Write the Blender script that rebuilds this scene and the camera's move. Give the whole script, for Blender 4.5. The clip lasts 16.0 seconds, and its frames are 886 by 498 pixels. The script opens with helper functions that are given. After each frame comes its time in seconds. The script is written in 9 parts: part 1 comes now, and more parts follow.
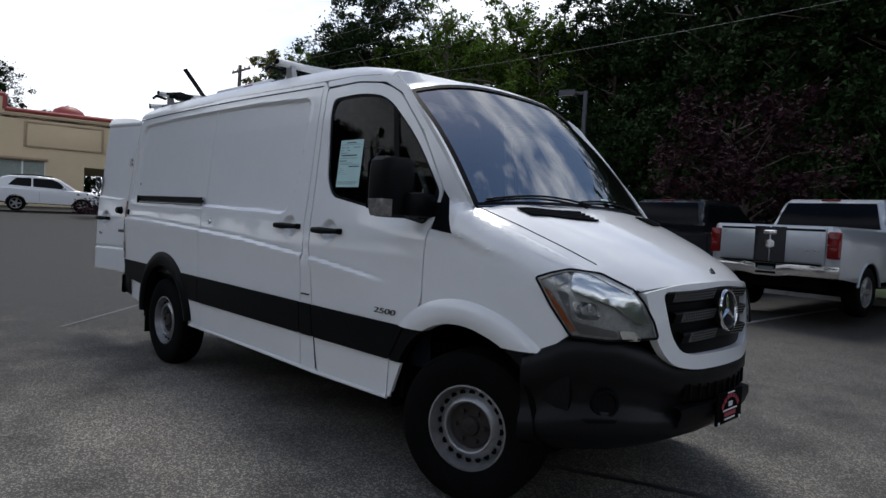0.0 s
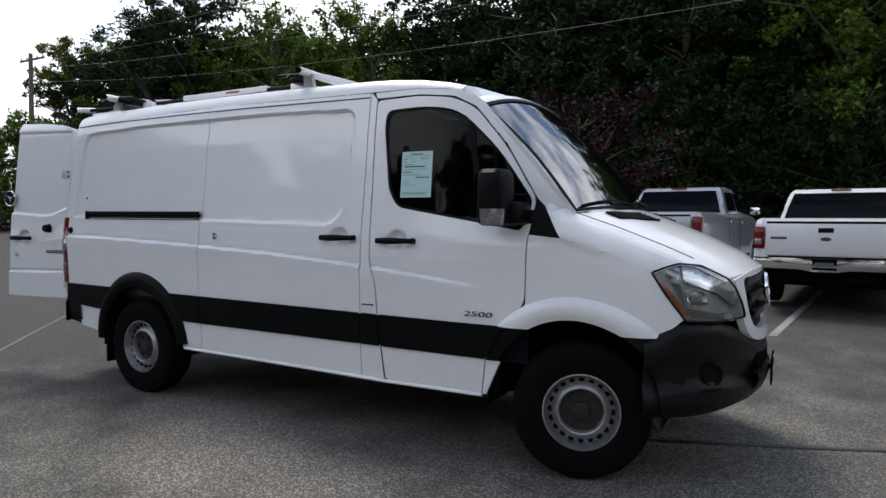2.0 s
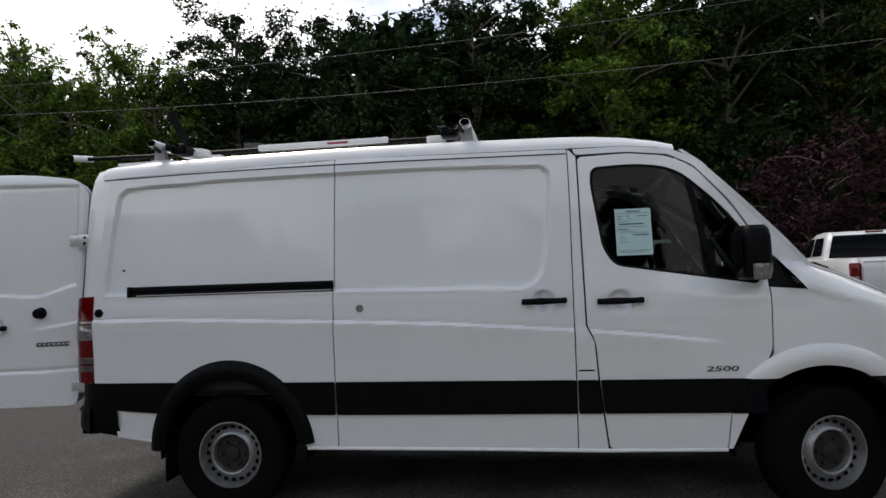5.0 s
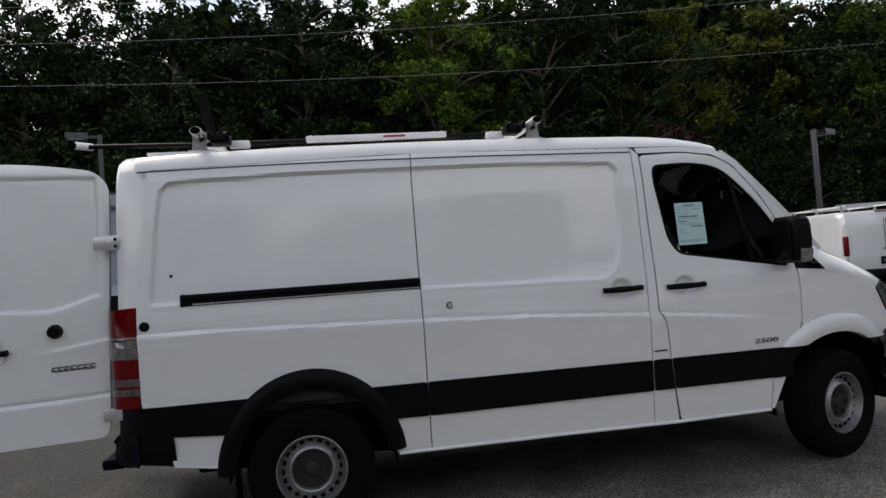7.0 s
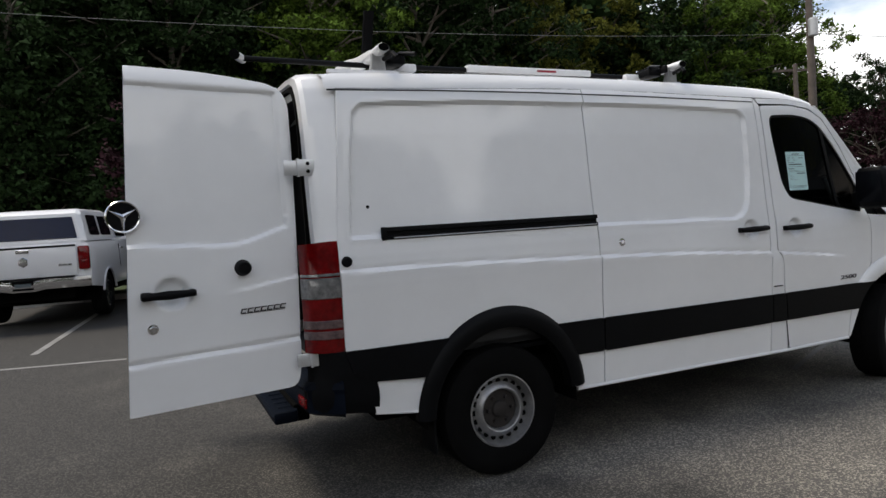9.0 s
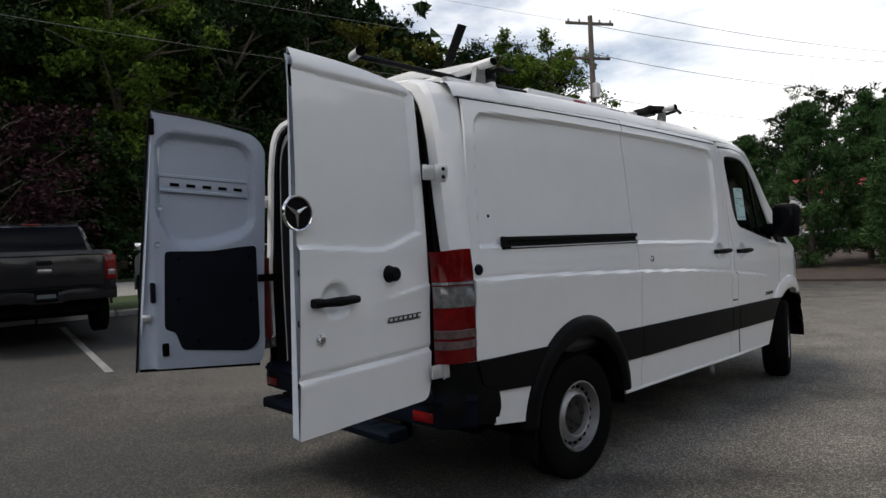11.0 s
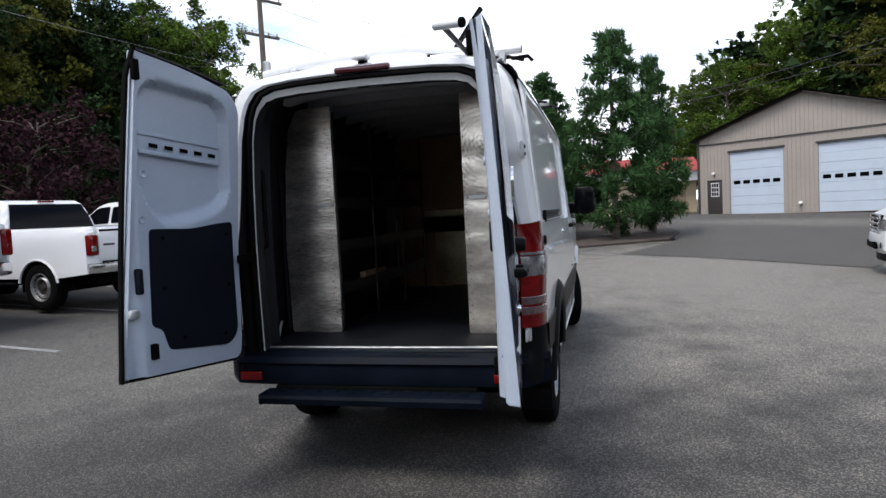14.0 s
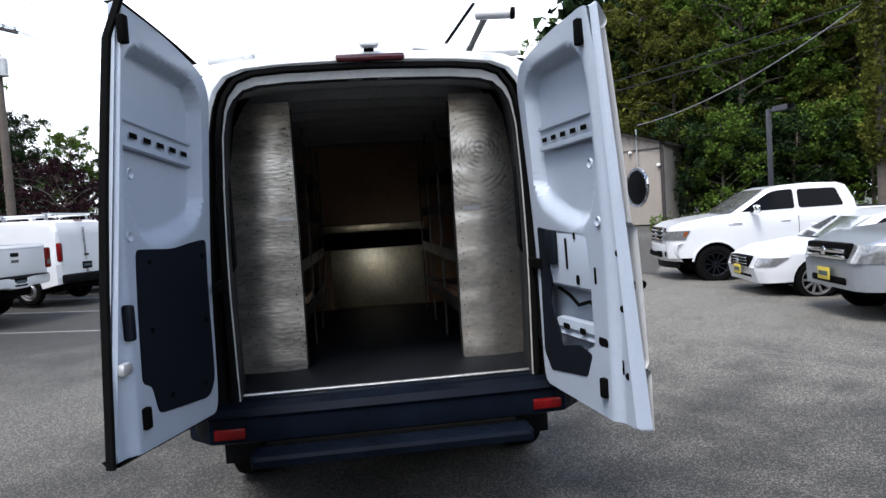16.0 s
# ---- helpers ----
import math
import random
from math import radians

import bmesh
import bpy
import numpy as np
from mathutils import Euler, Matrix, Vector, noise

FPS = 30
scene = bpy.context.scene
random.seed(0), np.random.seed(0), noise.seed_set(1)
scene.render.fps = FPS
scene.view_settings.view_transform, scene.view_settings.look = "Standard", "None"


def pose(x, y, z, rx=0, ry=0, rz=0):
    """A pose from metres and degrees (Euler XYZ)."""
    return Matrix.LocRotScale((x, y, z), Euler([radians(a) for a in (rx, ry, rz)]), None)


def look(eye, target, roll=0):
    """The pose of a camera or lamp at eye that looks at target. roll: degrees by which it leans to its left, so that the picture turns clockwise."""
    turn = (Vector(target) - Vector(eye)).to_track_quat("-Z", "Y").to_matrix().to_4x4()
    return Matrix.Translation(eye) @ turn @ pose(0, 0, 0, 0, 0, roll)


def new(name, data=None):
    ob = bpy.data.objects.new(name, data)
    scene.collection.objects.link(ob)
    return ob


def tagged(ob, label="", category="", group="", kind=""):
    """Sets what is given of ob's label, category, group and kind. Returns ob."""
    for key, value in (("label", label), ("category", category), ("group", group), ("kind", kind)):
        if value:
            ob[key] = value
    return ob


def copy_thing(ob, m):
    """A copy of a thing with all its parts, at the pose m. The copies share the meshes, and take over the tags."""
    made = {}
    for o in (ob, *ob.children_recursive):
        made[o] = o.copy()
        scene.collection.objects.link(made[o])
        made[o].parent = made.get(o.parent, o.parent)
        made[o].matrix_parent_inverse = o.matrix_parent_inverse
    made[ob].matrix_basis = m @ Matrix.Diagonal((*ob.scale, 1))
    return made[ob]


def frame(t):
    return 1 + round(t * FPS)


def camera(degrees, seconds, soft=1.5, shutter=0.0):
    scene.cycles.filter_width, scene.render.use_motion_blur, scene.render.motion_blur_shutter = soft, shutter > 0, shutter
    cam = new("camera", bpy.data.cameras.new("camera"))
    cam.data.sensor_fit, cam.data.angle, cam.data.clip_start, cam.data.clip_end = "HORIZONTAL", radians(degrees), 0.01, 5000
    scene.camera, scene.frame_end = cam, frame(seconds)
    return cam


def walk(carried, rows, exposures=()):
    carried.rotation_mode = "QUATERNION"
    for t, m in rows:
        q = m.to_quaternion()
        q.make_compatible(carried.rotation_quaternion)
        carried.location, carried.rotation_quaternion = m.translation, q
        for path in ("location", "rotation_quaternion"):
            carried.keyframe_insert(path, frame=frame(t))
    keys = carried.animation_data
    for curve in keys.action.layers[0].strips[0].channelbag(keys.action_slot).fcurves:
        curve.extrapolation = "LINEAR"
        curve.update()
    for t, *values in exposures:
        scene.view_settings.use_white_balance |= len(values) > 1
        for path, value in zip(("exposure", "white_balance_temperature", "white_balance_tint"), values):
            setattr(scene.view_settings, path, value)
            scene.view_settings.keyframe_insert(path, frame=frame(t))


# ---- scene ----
cam = camera(69.2, 16.0)
PATH = [
    (0, (5.795, -3.28, 1.385), (4.385, -1.863, 1.307), 3.2),
    (0.5, (5.587, -3.606, 1.455), (4.316, -2.065, 1.371), 0.1),
    (1, (5.361, -3.987, 1.447), (4.146, -2.4, 1.361), 0.3),
    (1.5, (5.049, -4.179, 1.391), (3.95, -2.511, 1.291), 0.5),
    (2, (4.7, -4.368, 1.41), (3.74, -2.616, 1.333), 0.5),
    (2.5, (4.342, -4.588, 1.393), (3.425, -2.813, 1.299), 0.4),
    (3, (3.96, -4.662, 1.438), (3.179, -2.822, 1.391), -1.0),
    (3.5, (3.597, -4.751, 1.496), (2.999, -2.843, 1.522), -2.4),
    (4, (3.083, -4.84, 1.439), (2.616, -2.895, 1.454), -2.6),
    (4.5, (2.492, -4.973, 1.457), (2.126, -3.009, 1.545), -1.7),
    (7, (0.166, -4.936, 1.565), (0.526, -2.969, 1.612), -4.2),
    (7.5, (-0.32, -4.803, 1.525), (0.17, -2.863, 1.527), -2.0),
    (8, (-0.846, -4.601, 1.534), (-0.283, -2.682, 1.509), -3.2),
    (8.5, (-1.316, -4.455, 1.498), (-0.598, -2.591, 1.404), -2.4),
    (9, (-1.793, -4.221, 1.496), (-0.972, -2.399, 1.417), -3.7),
    (11.5, (-3.601, -2.989, 1.454), (-2.081, -1.689, 1.447), -3.3),
    (12, (-3.88, -2.694, 1.491), (-2.251, -1.533, 1.468), -4.5),
    (12.5, (-4.071, -2.326, 1.5), (-2.379, -1.26, 1.489), -2.9),
    (13, (-4.253, -1.994, 1.504), (-2.504, -1.025, 1.523), -2.2),
    (13.5, (-4.428, -1.67, 1.5), (-2.611, -0.837, 1.421), -1.1),
    (14, (-4.548, -1.302, 1.526), (-2.61, -0.821, 1.406), -2.9),
    (14.5, (-4.656, -0.899, 1.536), (-2.672, -0.664, 1.45), -4.8),
    (15, (-4.598, -0.503, 1.54), (-2.602, -0.436, 1.45), -4.1),
    (15.5, (-4.454, -0.166, 1.541), (-2.457, -0.191, 1.439), -2.7),
    (16, (-4.23, 0.083, 1.554), (-2.247, -0.159, 1.456), -3.6),
]
EXPOSURES = [(0.0, -0.2, 6400), (1.0, 0.05, 6450), (1.5, 0.15, 6450), (2.5, 0.45, 6850), (3.5, 0.4, 6900), (4.5, 0.1, 7000), (7.0, 0.1, 7150), (9.0, 0.32, 7200), (11.5, -0.25, 7150), (12.0, -0.52, 7150), (12.5, -0.58, 7150), (13.5, 0.4, 6650), (14.0, 0.65, 6500), (14.5, 0.95, 6450), (16.0, 0.95, 6350)]
walk(cam, [(t, look(eye, target, roll)) for t, eye, target, roll in PATH], [(t, s, k, 10) for t, s, k in EXPOSURES])

# ---- world and light ----
SUN_AZ, SUN_EL = radians(145), radians(62)
world = bpy.data.worlds.new("sky")
scene.world = world
world.use_nodes = True
wn, wl = world.node_tree.nodes, world.node_tree.links
bg = wn["Background"]
sky = wn.new("ShaderNodeTexSky")
sky.sky_type, sky.sun_disc = "NISHITA", False
sky.sun_elevation, sky.sun_rotation = SUN_EL, math.pi / 2 - SUN_AZ
sky.air_density, sky.dust_density, sky.ozone_density = 1.0, 0.8, 3.0
w_co = wn.new("ShaderNodeTexCoord")
w_map = wn.new("ShaderNodeMapping")
w_map.inputs["Scale"].default_value = (1.0, 1.0, 2.6)
w_noise = wn.new("ShaderNodeTexNoise")
w_noise.inputs["Scale"].default_value = 2.6
w_noise.inputs["Detail"].default_value = 7
w_noise.inputs["Roughness"].default_value = 0.55
w_ramp = wn.new("ShaderNodeValToRGB")
w_ramp.color_ramp.elements[0].position, w_ramp.color_ramp.elements[1].position = 0.44, 0.68
w_mix = wn.new("ShaderNodeMix")
w_mix.data_type = "RGBA"
w_mix.inputs[7].default_value = (10.6, 11.0, 11.7, 1)
wl.new(w_co.outputs["Generated"], w_map.inputs["Vector"])
wl.new(w_map.outputs[0], w_noise.inputs["Vector"])
w_sep = wn.new("ShaderNodeSeparateXYZ")
w_low = wn.new("ShaderNodeMapRange")
w_low.inputs[1].default_value, w_low.inputs[2].default_value = 0.0, 0.75
w_low.inputs[3].default_value, w_low.inputs[4].default_value = 0.30, -0.05
w_sum = wn.new("ShaderNodeMath")
wl.new(w_co.outputs["Generated"], w_sep.inputs[0])
wl.new(w_sep.outputs[2], w_low.inputs[0])
wl.new(w_low.outputs[0], w_sum.inputs[0])
wl.new(w_noise.outputs["Fac"], w_sum.inputs[1])
wl.new(w_sum.outputs[0], w_ramp.inputs["Fac"])
wl.new(w_ramp.outputs["Color"], w_mix.inputs[0])
wl.new(sky.outputs[0], w_mix.inputs[6])
wl.new(w_mix.outputs[2], bg.inputs["Color"])
bg.inputs["Strength"].default_value = 0.135

sun = new("sun", bpy.data.lights.new("sun", "SUN"))
sun.data.energy, sun.data.angle, sun.data.color = 2.3, radians(22), (1.0, 0.95, 0.88)
sun.matrix_world = look(Vector((math.cos(SUN_AZ) * math.cos(SUN_EL), math.sin(SUN_AZ) * math.cos(SUN_EL), math.sin(SUN_EL))) * 50, (0, 0, 0))


# ---- materials ----
def material(name, base, rough=0.5, metal=0.0, var=0.15, scale=6.0, fine=60.0, bump=0.0, coat=0.0, spec=0.5, island=0.0, alt=None, emit=0.0, stretch=None):
    """A surface with variation at two scales: broad stains and fine grain."""
    m = bpy.data.materials.new(name)
    m.use_nodes = True
    n, l = m.node_tree.nodes, m.node_tree.links
    b = n["Principled BSDF"]
    b.inputs["Metallic"].default_value = metal
    b.inputs["Coat Weight"].default_value = coat
    b.inputs["Coat Roughness"].default_value = 0.04
    b.inputs["Coat IOR"].default_value = 1.5
    b.inputs["Specular IOR Level"].default_value = spec
    co = n.new("ShaderNodeTexCoord")
    t1 = n.new("ShaderNodeTexNoise")
    t1.inputs["Scale"].default_value, t1.inputs["Detail"].default_value = scale, 5
    t2 = n.new("ShaderNodeTexNoise")
    t2.inputs["Scale"].default_value, t2.inputs["Detail"].default_value = fine, 3
    l.new(co.outputs["Object"], t1.inputs["Vector"])
    l.new(co.outputs["Object"], t2.inputs["Vector"])
    if stretch:
        mp = n.new("ShaderNodeMapping")
        mp.inputs["Scale"].default_value = stretch
        l.new(co.outputs["Object"], mp.inputs["Vector"])
        l.new(mp.outputs[0], t1.inputs["Vector"])
        l.new(mp.outputs[0], t2.inputs["Vector"])
        t1.inputs["Distortion"].default_value = 1.2
    add = n.new("ShaderNodeMath")
    add.operation = "MULTIPLY_ADD"
    add.inputs[1].default_value = 0.6
    l.new(t1.outputs["Fac"], add.inputs[0])
    half = n.new("ShaderNodeMath")
    half.operation = "MULTIPLY"
    half.inputs[1].default_value = 0.4
    l.new(t2.outputs["Fac"], half.inputs[0])
    l.new(half.outputs[0], add.inputs[2])
    value = add.outputs[0]
    if island:
        geo = n.new("ShaderNodeNewGeometry")
        isl = n.new("ShaderNodeMath")
        isl.operation = "MULTIPLY_ADD"
        isl.inputs[1].default_value = island
        l.new(geo.outputs["Random Per Island"], isl.inputs[0])
        l.new(value, isl.inputs[2])
        sub = n.new("ShaderNodeMath")
        sub.operation = "SUBTRACT"
        sub.inputs[1].default_value = island / 2
        l.new(isl.outputs[0], sub.inputs[0])
        value = sub.outputs[0]
    ramp = n.new("ShaderNodeValToRGB")
    lo = tuple(max(0.0, c * (1 - var)) for c in base)
    hi = alt or tuple(min(1.0, c * (1 + var)) for c in base)
    ramp.color_ramp.elements[0].position, ramp.color_ramp.elements[1].position = 0.3, 0.7
    ramp.color_ramp.elements[0].color, ramp.color_ramp.elements[1].color = (*lo, 1), (*hi, 1)
    l.new(value, ramp.inputs["Fac"])
    l.new(ramp.outputs["Color"], b.inputs["Base Color"])
    rr = n.new("ShaderNodeMapRange")
    rr.inputs[3].default_value, rr.inputs[4].default_value = max(0.02, rough - 0.08), min(1, rough + 0.08)
    l.new(value, rr.inputs[0])
    l.new(rr.outputs[0], b.inputs["Roughness"])
    if bump:
        bp = n.new("ShaderNodeBump")
        bp.inputs["Strength"].default_value, bp.inputs["Distance"].default_value = min(1.0, bump), 0.01
        l.new(t2.outputs["Fac"], bp.inputs["Height"])
        l.new(bp.outputs[0], b.inputs["Normal"])
    if emit:
        b.inputs["Emission Color"].default_value = (*base, 1)
        b.inputs["Emission Strength"].default_value = emit
    return m


def glass_material(name, tint, rough=0.02, ior=1.52):
    m = bpy.data.materials.new(name)
    m.use_nodes = True
    n, l = m.node_tree.nodes, m.node_tree.links
    for node in list(n):
        if node.type == "BSDF_PRINCIPLED":
            n.remove(node)
    tr = n.new("ShaderNodeBsdfTransparent")
    tr.inputs[0].default_value = (*tint, 1)
    gl = n.new("ShaderNodeBsdfGlossy")
    gl.inputs["Roughness"].default_value = rough
    fr = n.new("ShaderNodeFresnel")
    fr.inputs[0].default_value = ior
    mx = n.new("ShaderNodeMixShader")
    l.new(fr.outputs[0], mx.inputs[0])
    l.new(tr.outputs[0], mx.inputs[1])
    l.new(gl.outputs[0], mx.inputs[2])
    l.new(mx.outputs[0], n["Material Output"].inputs[0])
    return m


def asphalt_material(name, base, patches=(), spec=0.3):
    """Rolled asphalt: pale stone chips in dark binder, broad wear, and patches of another tone with a place of their
    own.
    """
    m = material(name, base, 0.82, var=0.18, scale=0.5, fine=70, spec=spec)
    n, l = m.node_tree.nodes, m.node_tree.links
    b = n["Principled BSDF"]
    prior = b.inputs["Base Color"].links[0].from_socket
    co = n.new("ShaderNodeTexCoord")
    vo = n.new("ShaderNodeTexVoronoi")
    vo.inputs["Scale"].default_value = 120
    l.new(co.outputs["Object"], vo.inputs["Vector"])
    chip = n.new("ShaderNodeValToRGB")
    chip.color_ramp.elements[0].position, chip.color_ramp.elements[1].position = 0.62, 0.82
    hue = n.new("ShaderNodeSeparateColor")
    l.new(vo.outputs["Color"], hue.inputs[0])
    l.new(hue.outputs[0], chip.inputs[0])
    mix = n.new("ShaderNodeMix")
    mix.data_type = "RGBA"
    l.new(chip.outputs[0], mix.inputs[0])
    l.new(prior, mix.inputs[6])
    mix.inputs[7].default_value = (base[0] * 3.3, base[1] * 3.2, base[2] * 2.95, 1)
    out = mix.outputs[2]
    wob = n.new("ShaderNodeTexNoise")
    wob.inputs["Scale"].default_value, wob.inputs["Detail"].default_value = 1.6, 6
    l.new(co.outputs["Object"], wob.inputs["Vector"])
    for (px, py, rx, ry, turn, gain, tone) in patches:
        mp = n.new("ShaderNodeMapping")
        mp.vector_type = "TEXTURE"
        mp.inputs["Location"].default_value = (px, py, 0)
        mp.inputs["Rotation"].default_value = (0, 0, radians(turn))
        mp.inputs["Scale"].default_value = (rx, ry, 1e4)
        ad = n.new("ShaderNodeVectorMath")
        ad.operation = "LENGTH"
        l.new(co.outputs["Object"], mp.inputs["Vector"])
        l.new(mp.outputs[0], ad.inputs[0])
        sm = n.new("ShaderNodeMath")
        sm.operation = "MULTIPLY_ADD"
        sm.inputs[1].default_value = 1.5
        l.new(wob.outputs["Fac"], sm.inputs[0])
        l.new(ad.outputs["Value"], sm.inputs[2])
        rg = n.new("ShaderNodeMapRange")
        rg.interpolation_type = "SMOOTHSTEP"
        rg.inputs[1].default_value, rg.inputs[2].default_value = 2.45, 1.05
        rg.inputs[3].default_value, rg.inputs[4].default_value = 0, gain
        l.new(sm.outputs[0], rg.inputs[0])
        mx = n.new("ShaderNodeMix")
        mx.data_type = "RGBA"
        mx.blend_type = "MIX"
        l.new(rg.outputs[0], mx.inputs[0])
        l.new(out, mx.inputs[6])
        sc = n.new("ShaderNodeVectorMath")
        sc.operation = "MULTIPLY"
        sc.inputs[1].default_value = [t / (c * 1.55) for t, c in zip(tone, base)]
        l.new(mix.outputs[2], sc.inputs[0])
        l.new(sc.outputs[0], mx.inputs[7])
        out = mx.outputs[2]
    l.new(out, b.inputs["Base Color"])
    bp = n.new("ShaderNodeBump")
    bp.inputs["Strength"].default_value, bp.inputs["Distance"].default_value = 0.5, 0.005
    l.new(vo.outputs["Distance"], bp.inputs["Height"])
    l.new(bp.outputs[0], b.inputs["Normal"])
    return m


M_WHITE = material("van_white_paint", (0.78, 0.79, 0.80), 0.34, var=0.03, scale=1.3, fine=9, coat=0.85)
M_WHITE2 = material("vehicle_white_paint", (0.66, 0.67, 0.69), 0.3, var=0.03, scale=1.5, coat=0.6)
# white door paint, its blue-grey shade put into the colour
M_INNER = material("shaded_inner_paint", (0.40, 0.455, 0.54), 0.34, var=0.06, scale=3, coat=0.2)
M_FLANGE = material("primer_grey_paint", (0.33, 0.33, 0.318), 0.5, var=0.18, scale=5)
M_SILVER = material("silver_paint", (0.34, 0.365, 0.40), 0.3, metal=0.5, var=0.05, coat=0.6)
M_BLACKPAINT = material("black_paint", (0.006, 0.0065, 0.009), 0.2, var=0.2, coat=0.35, spec=0.3)
M_PLASTIC = material("black_plastic", (0.0042, 0.0045, 0.0052), 0.42, var=0.3, scale=5, fine=220, bump=0.12, spec=0.08)
M_BUMPER = material("worn_bumper_plastic", (0.0032, 0.0054, 0.0105), 0.5, var=0.7, scale=3.5, fine=120, bump=0.15, spec=0.05)
M_NOSE = material("moulded_bumper_plastic", (0.006, 0.0062, 0.0068), 0.36, var=0.35, scale=4, fine=240, bump=0.10, spec=0.16)
M_RUBBER = material("tyre_rubber", (0.004, 0.004, 0.004), 0.8, var=0.4, scale=9, fine=150, bump=0.2, spec=0.06)
M_SEAM = material("panel_gap", (0.05, 0.052, 0.055), 0.9, var=0.2, spec=0.1)
# near-black for dark parts; its colour also gives gaps, slots and holes their shade
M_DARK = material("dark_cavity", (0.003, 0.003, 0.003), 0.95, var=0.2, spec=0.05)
M_STEEL = material("steel_wheel", (0.32, 0.32, 0.325), 0.42, metal=0.75, var=0.22, scale=14, fine=90)
M_RUST = material("rusty_hub", (0.016, 0.0125, 0.011), 0.7, var=0.5, scale=22, fine=90, bump=0.3)
M_CHROME = material("chrome", (0.75, 0.75, 0.76), 0.12, metal=1.0, var=0.05)
M_ALU = material("scuffed_aluminium", (0.56, 0.55, 0.52), 0.30, metal=0.9, var=0.65, scale=1.9, fine=26, bump=0.2, alt=(0.86, 0.82, 0.75), stretch=(1.0, 0.8, 3.2))


def add_ring_scuffs(m, centres):
    """Dark curved rub marks about the given places on a sheet."""
    n, l = m.node_tree.nodes, m.node_tree.links
    b = n["Principled BSDF"]
    co = n.new("ShaderNodeTexCoord")
    nz = n.new("ShaderNodeTexNoise")
    nz.inputs["Scale"].default_value, nz.inputs["Detail"].default_value = 11.0, 6
    l.new(co.outputs["Object"], nz.inputs["Vector"])
    out = b.inputs["Base Color"].links[0].from_socket
    for cy, cz, radius, bands in centres:
        mp = n.new("ShaderNodeMapping")
        mp.vector_type = "TEXTURE"
        mp.inputs["Location"].default_value = (0, cy, cz)
        mp.inputs["Scale"].default_value = (1e4, radius, radius)
        l.new(co.outputs["Object"], mp.inputs["Vector"])
        ln = n.new("ShaderNodeVectorMath")
        ln.operation = "LENGTH"
        l.new(mp.outputs[0], ln.inputs[0])
        wav = n.new("ShaderNodeMath")
        wav.operation = "MULTIPLY_ADD"
        wav.inputs[1].default_value = bands
        l.new(ln.outputs["Value"], wav.inputs[0])
        wv = n.new("ShaderNodeMath")
        wv.operation = "MULTIPLY"
        wv.inputs[1].default_value = 9.0
        l.new(nz.outputs["Fac"], wv.inputs[0])
        l.new(wv.outputs[0], wav.inputs[2])
        sn = n.new("ShaderNodeMath")
        sn.operation = "SINE"
        l.new(wav.outputs[0], sn.inputs[0])
        fade = n.new("ShaderNodeMapRange")
        fade.inputs[1].default_value, fade.inputs[2].default_value = 1.1, 0.75
        l.new(ln.outputs["Value"], fade.inputs[0])
        amt = n.new("ShaderNodeMath")
        amt.operation = "MULTIPLY"
        l.new(sn.outputs[0], amt.inputs[0])
        l.new(fade.outputs[0], amt.inputs[1])
        brk = n.new("ShaderNodeMapRange")
        brk.inputs[1].default_value, brk.inputs[2].default_value = 0.42, 0.66
        l.new(nz.outputs["Fac"], brk.inputs[0])
        am2 = n.new("ShaderNodeMath")
        am2.operation = "MULTIPLY"
        am2.use_clamp = True
        l.new(amt.outputs[0], am2.inputs[0])
        l.new(brk.outputs[0], am2.inputs[1])
        mx = n.new("ShaderNodeMix")
        mx.data_type = "RGBA"
        l.new(am2.outputs[0], mx.inputs[0])
        l.new(out, mx.inputs[6])
        mx.inputs[7].default_value = (0.24, 0.235, 0.225, 1)
        out = mx.outputs[2]
    l.new(out, b.inputs["Base Color"])


M_ALURIGHT = material("rubbed_aluminium", (0.62, 0.595, 0.55), 0.30, metal=0.9, var=0.40, scale=1.2, fine=24, bump=0.12, alt=(0.85, 0.80, 0.72), stretch=(1.0, 0.9, 1.8))
add_ring_scuffs(M_ALURIGHT, ((-0.62, 1.95, 0.19, 48.0), (-0.60, 1.88, 0.36, 75.0)))
# shelf metal near black: the load space's dimness is in its colour
M_ALUDARK = material("shaded_shelf_metal", (0.035, 0.034, 0.033), 0.5, metal=0.5, var=0.4, scale=5)
M_GALV = material("hinge_metal", (0.62, 0.63, 0.64), 0.35, metal=0.6, var=0.1)
M_REDLENS = material("red_lens", (0.125, 0.002, 0.003), 0.12, var=0.5, scale=9, fine=40, spec=0.25, coat=0.15)
M_CLEARLENS = material("clear_lens", (0.22, 0.222, 0.225), 0.12, metal=0.5, var=0.5, scale=26, coat=0.6)
M_SMOKELENS = material("smoky_lens", (0.10, 0.065, 0.065), 0.12, var=0.5, scale=20, coat=0.5)
M_AMBER = material("amber_lens", (0.38, 0.09, 0.012), 0.2, var=0.2, coat=0.6)
M_LAMPIN = material("lamp_reflector", (0.75, 0.76, 0.77), 0.12, metal=0.9, var=0.1)
M_LAMPGREY = material("lamp_housing", (0.48, 0.49, 0.495), 0.25, metal=0.4, var=0.3, scale=16)
M_LAMPDARK = material("lamp_shroud", (0.13, 0.133, 0.137), 0.3, var=0.2)
M_PAPER = material("sticker_paper", (0.45, 0.66, 0.66), 0.6, var=0.04)
M_INK = material("ink", (0.06, 0.08, 0.09), 0.6, var=0.1)
M_BADGE = material("badge_chrome", (0.35, 0.35, 0.36), 0.25, metal=0.9, var=0.1)
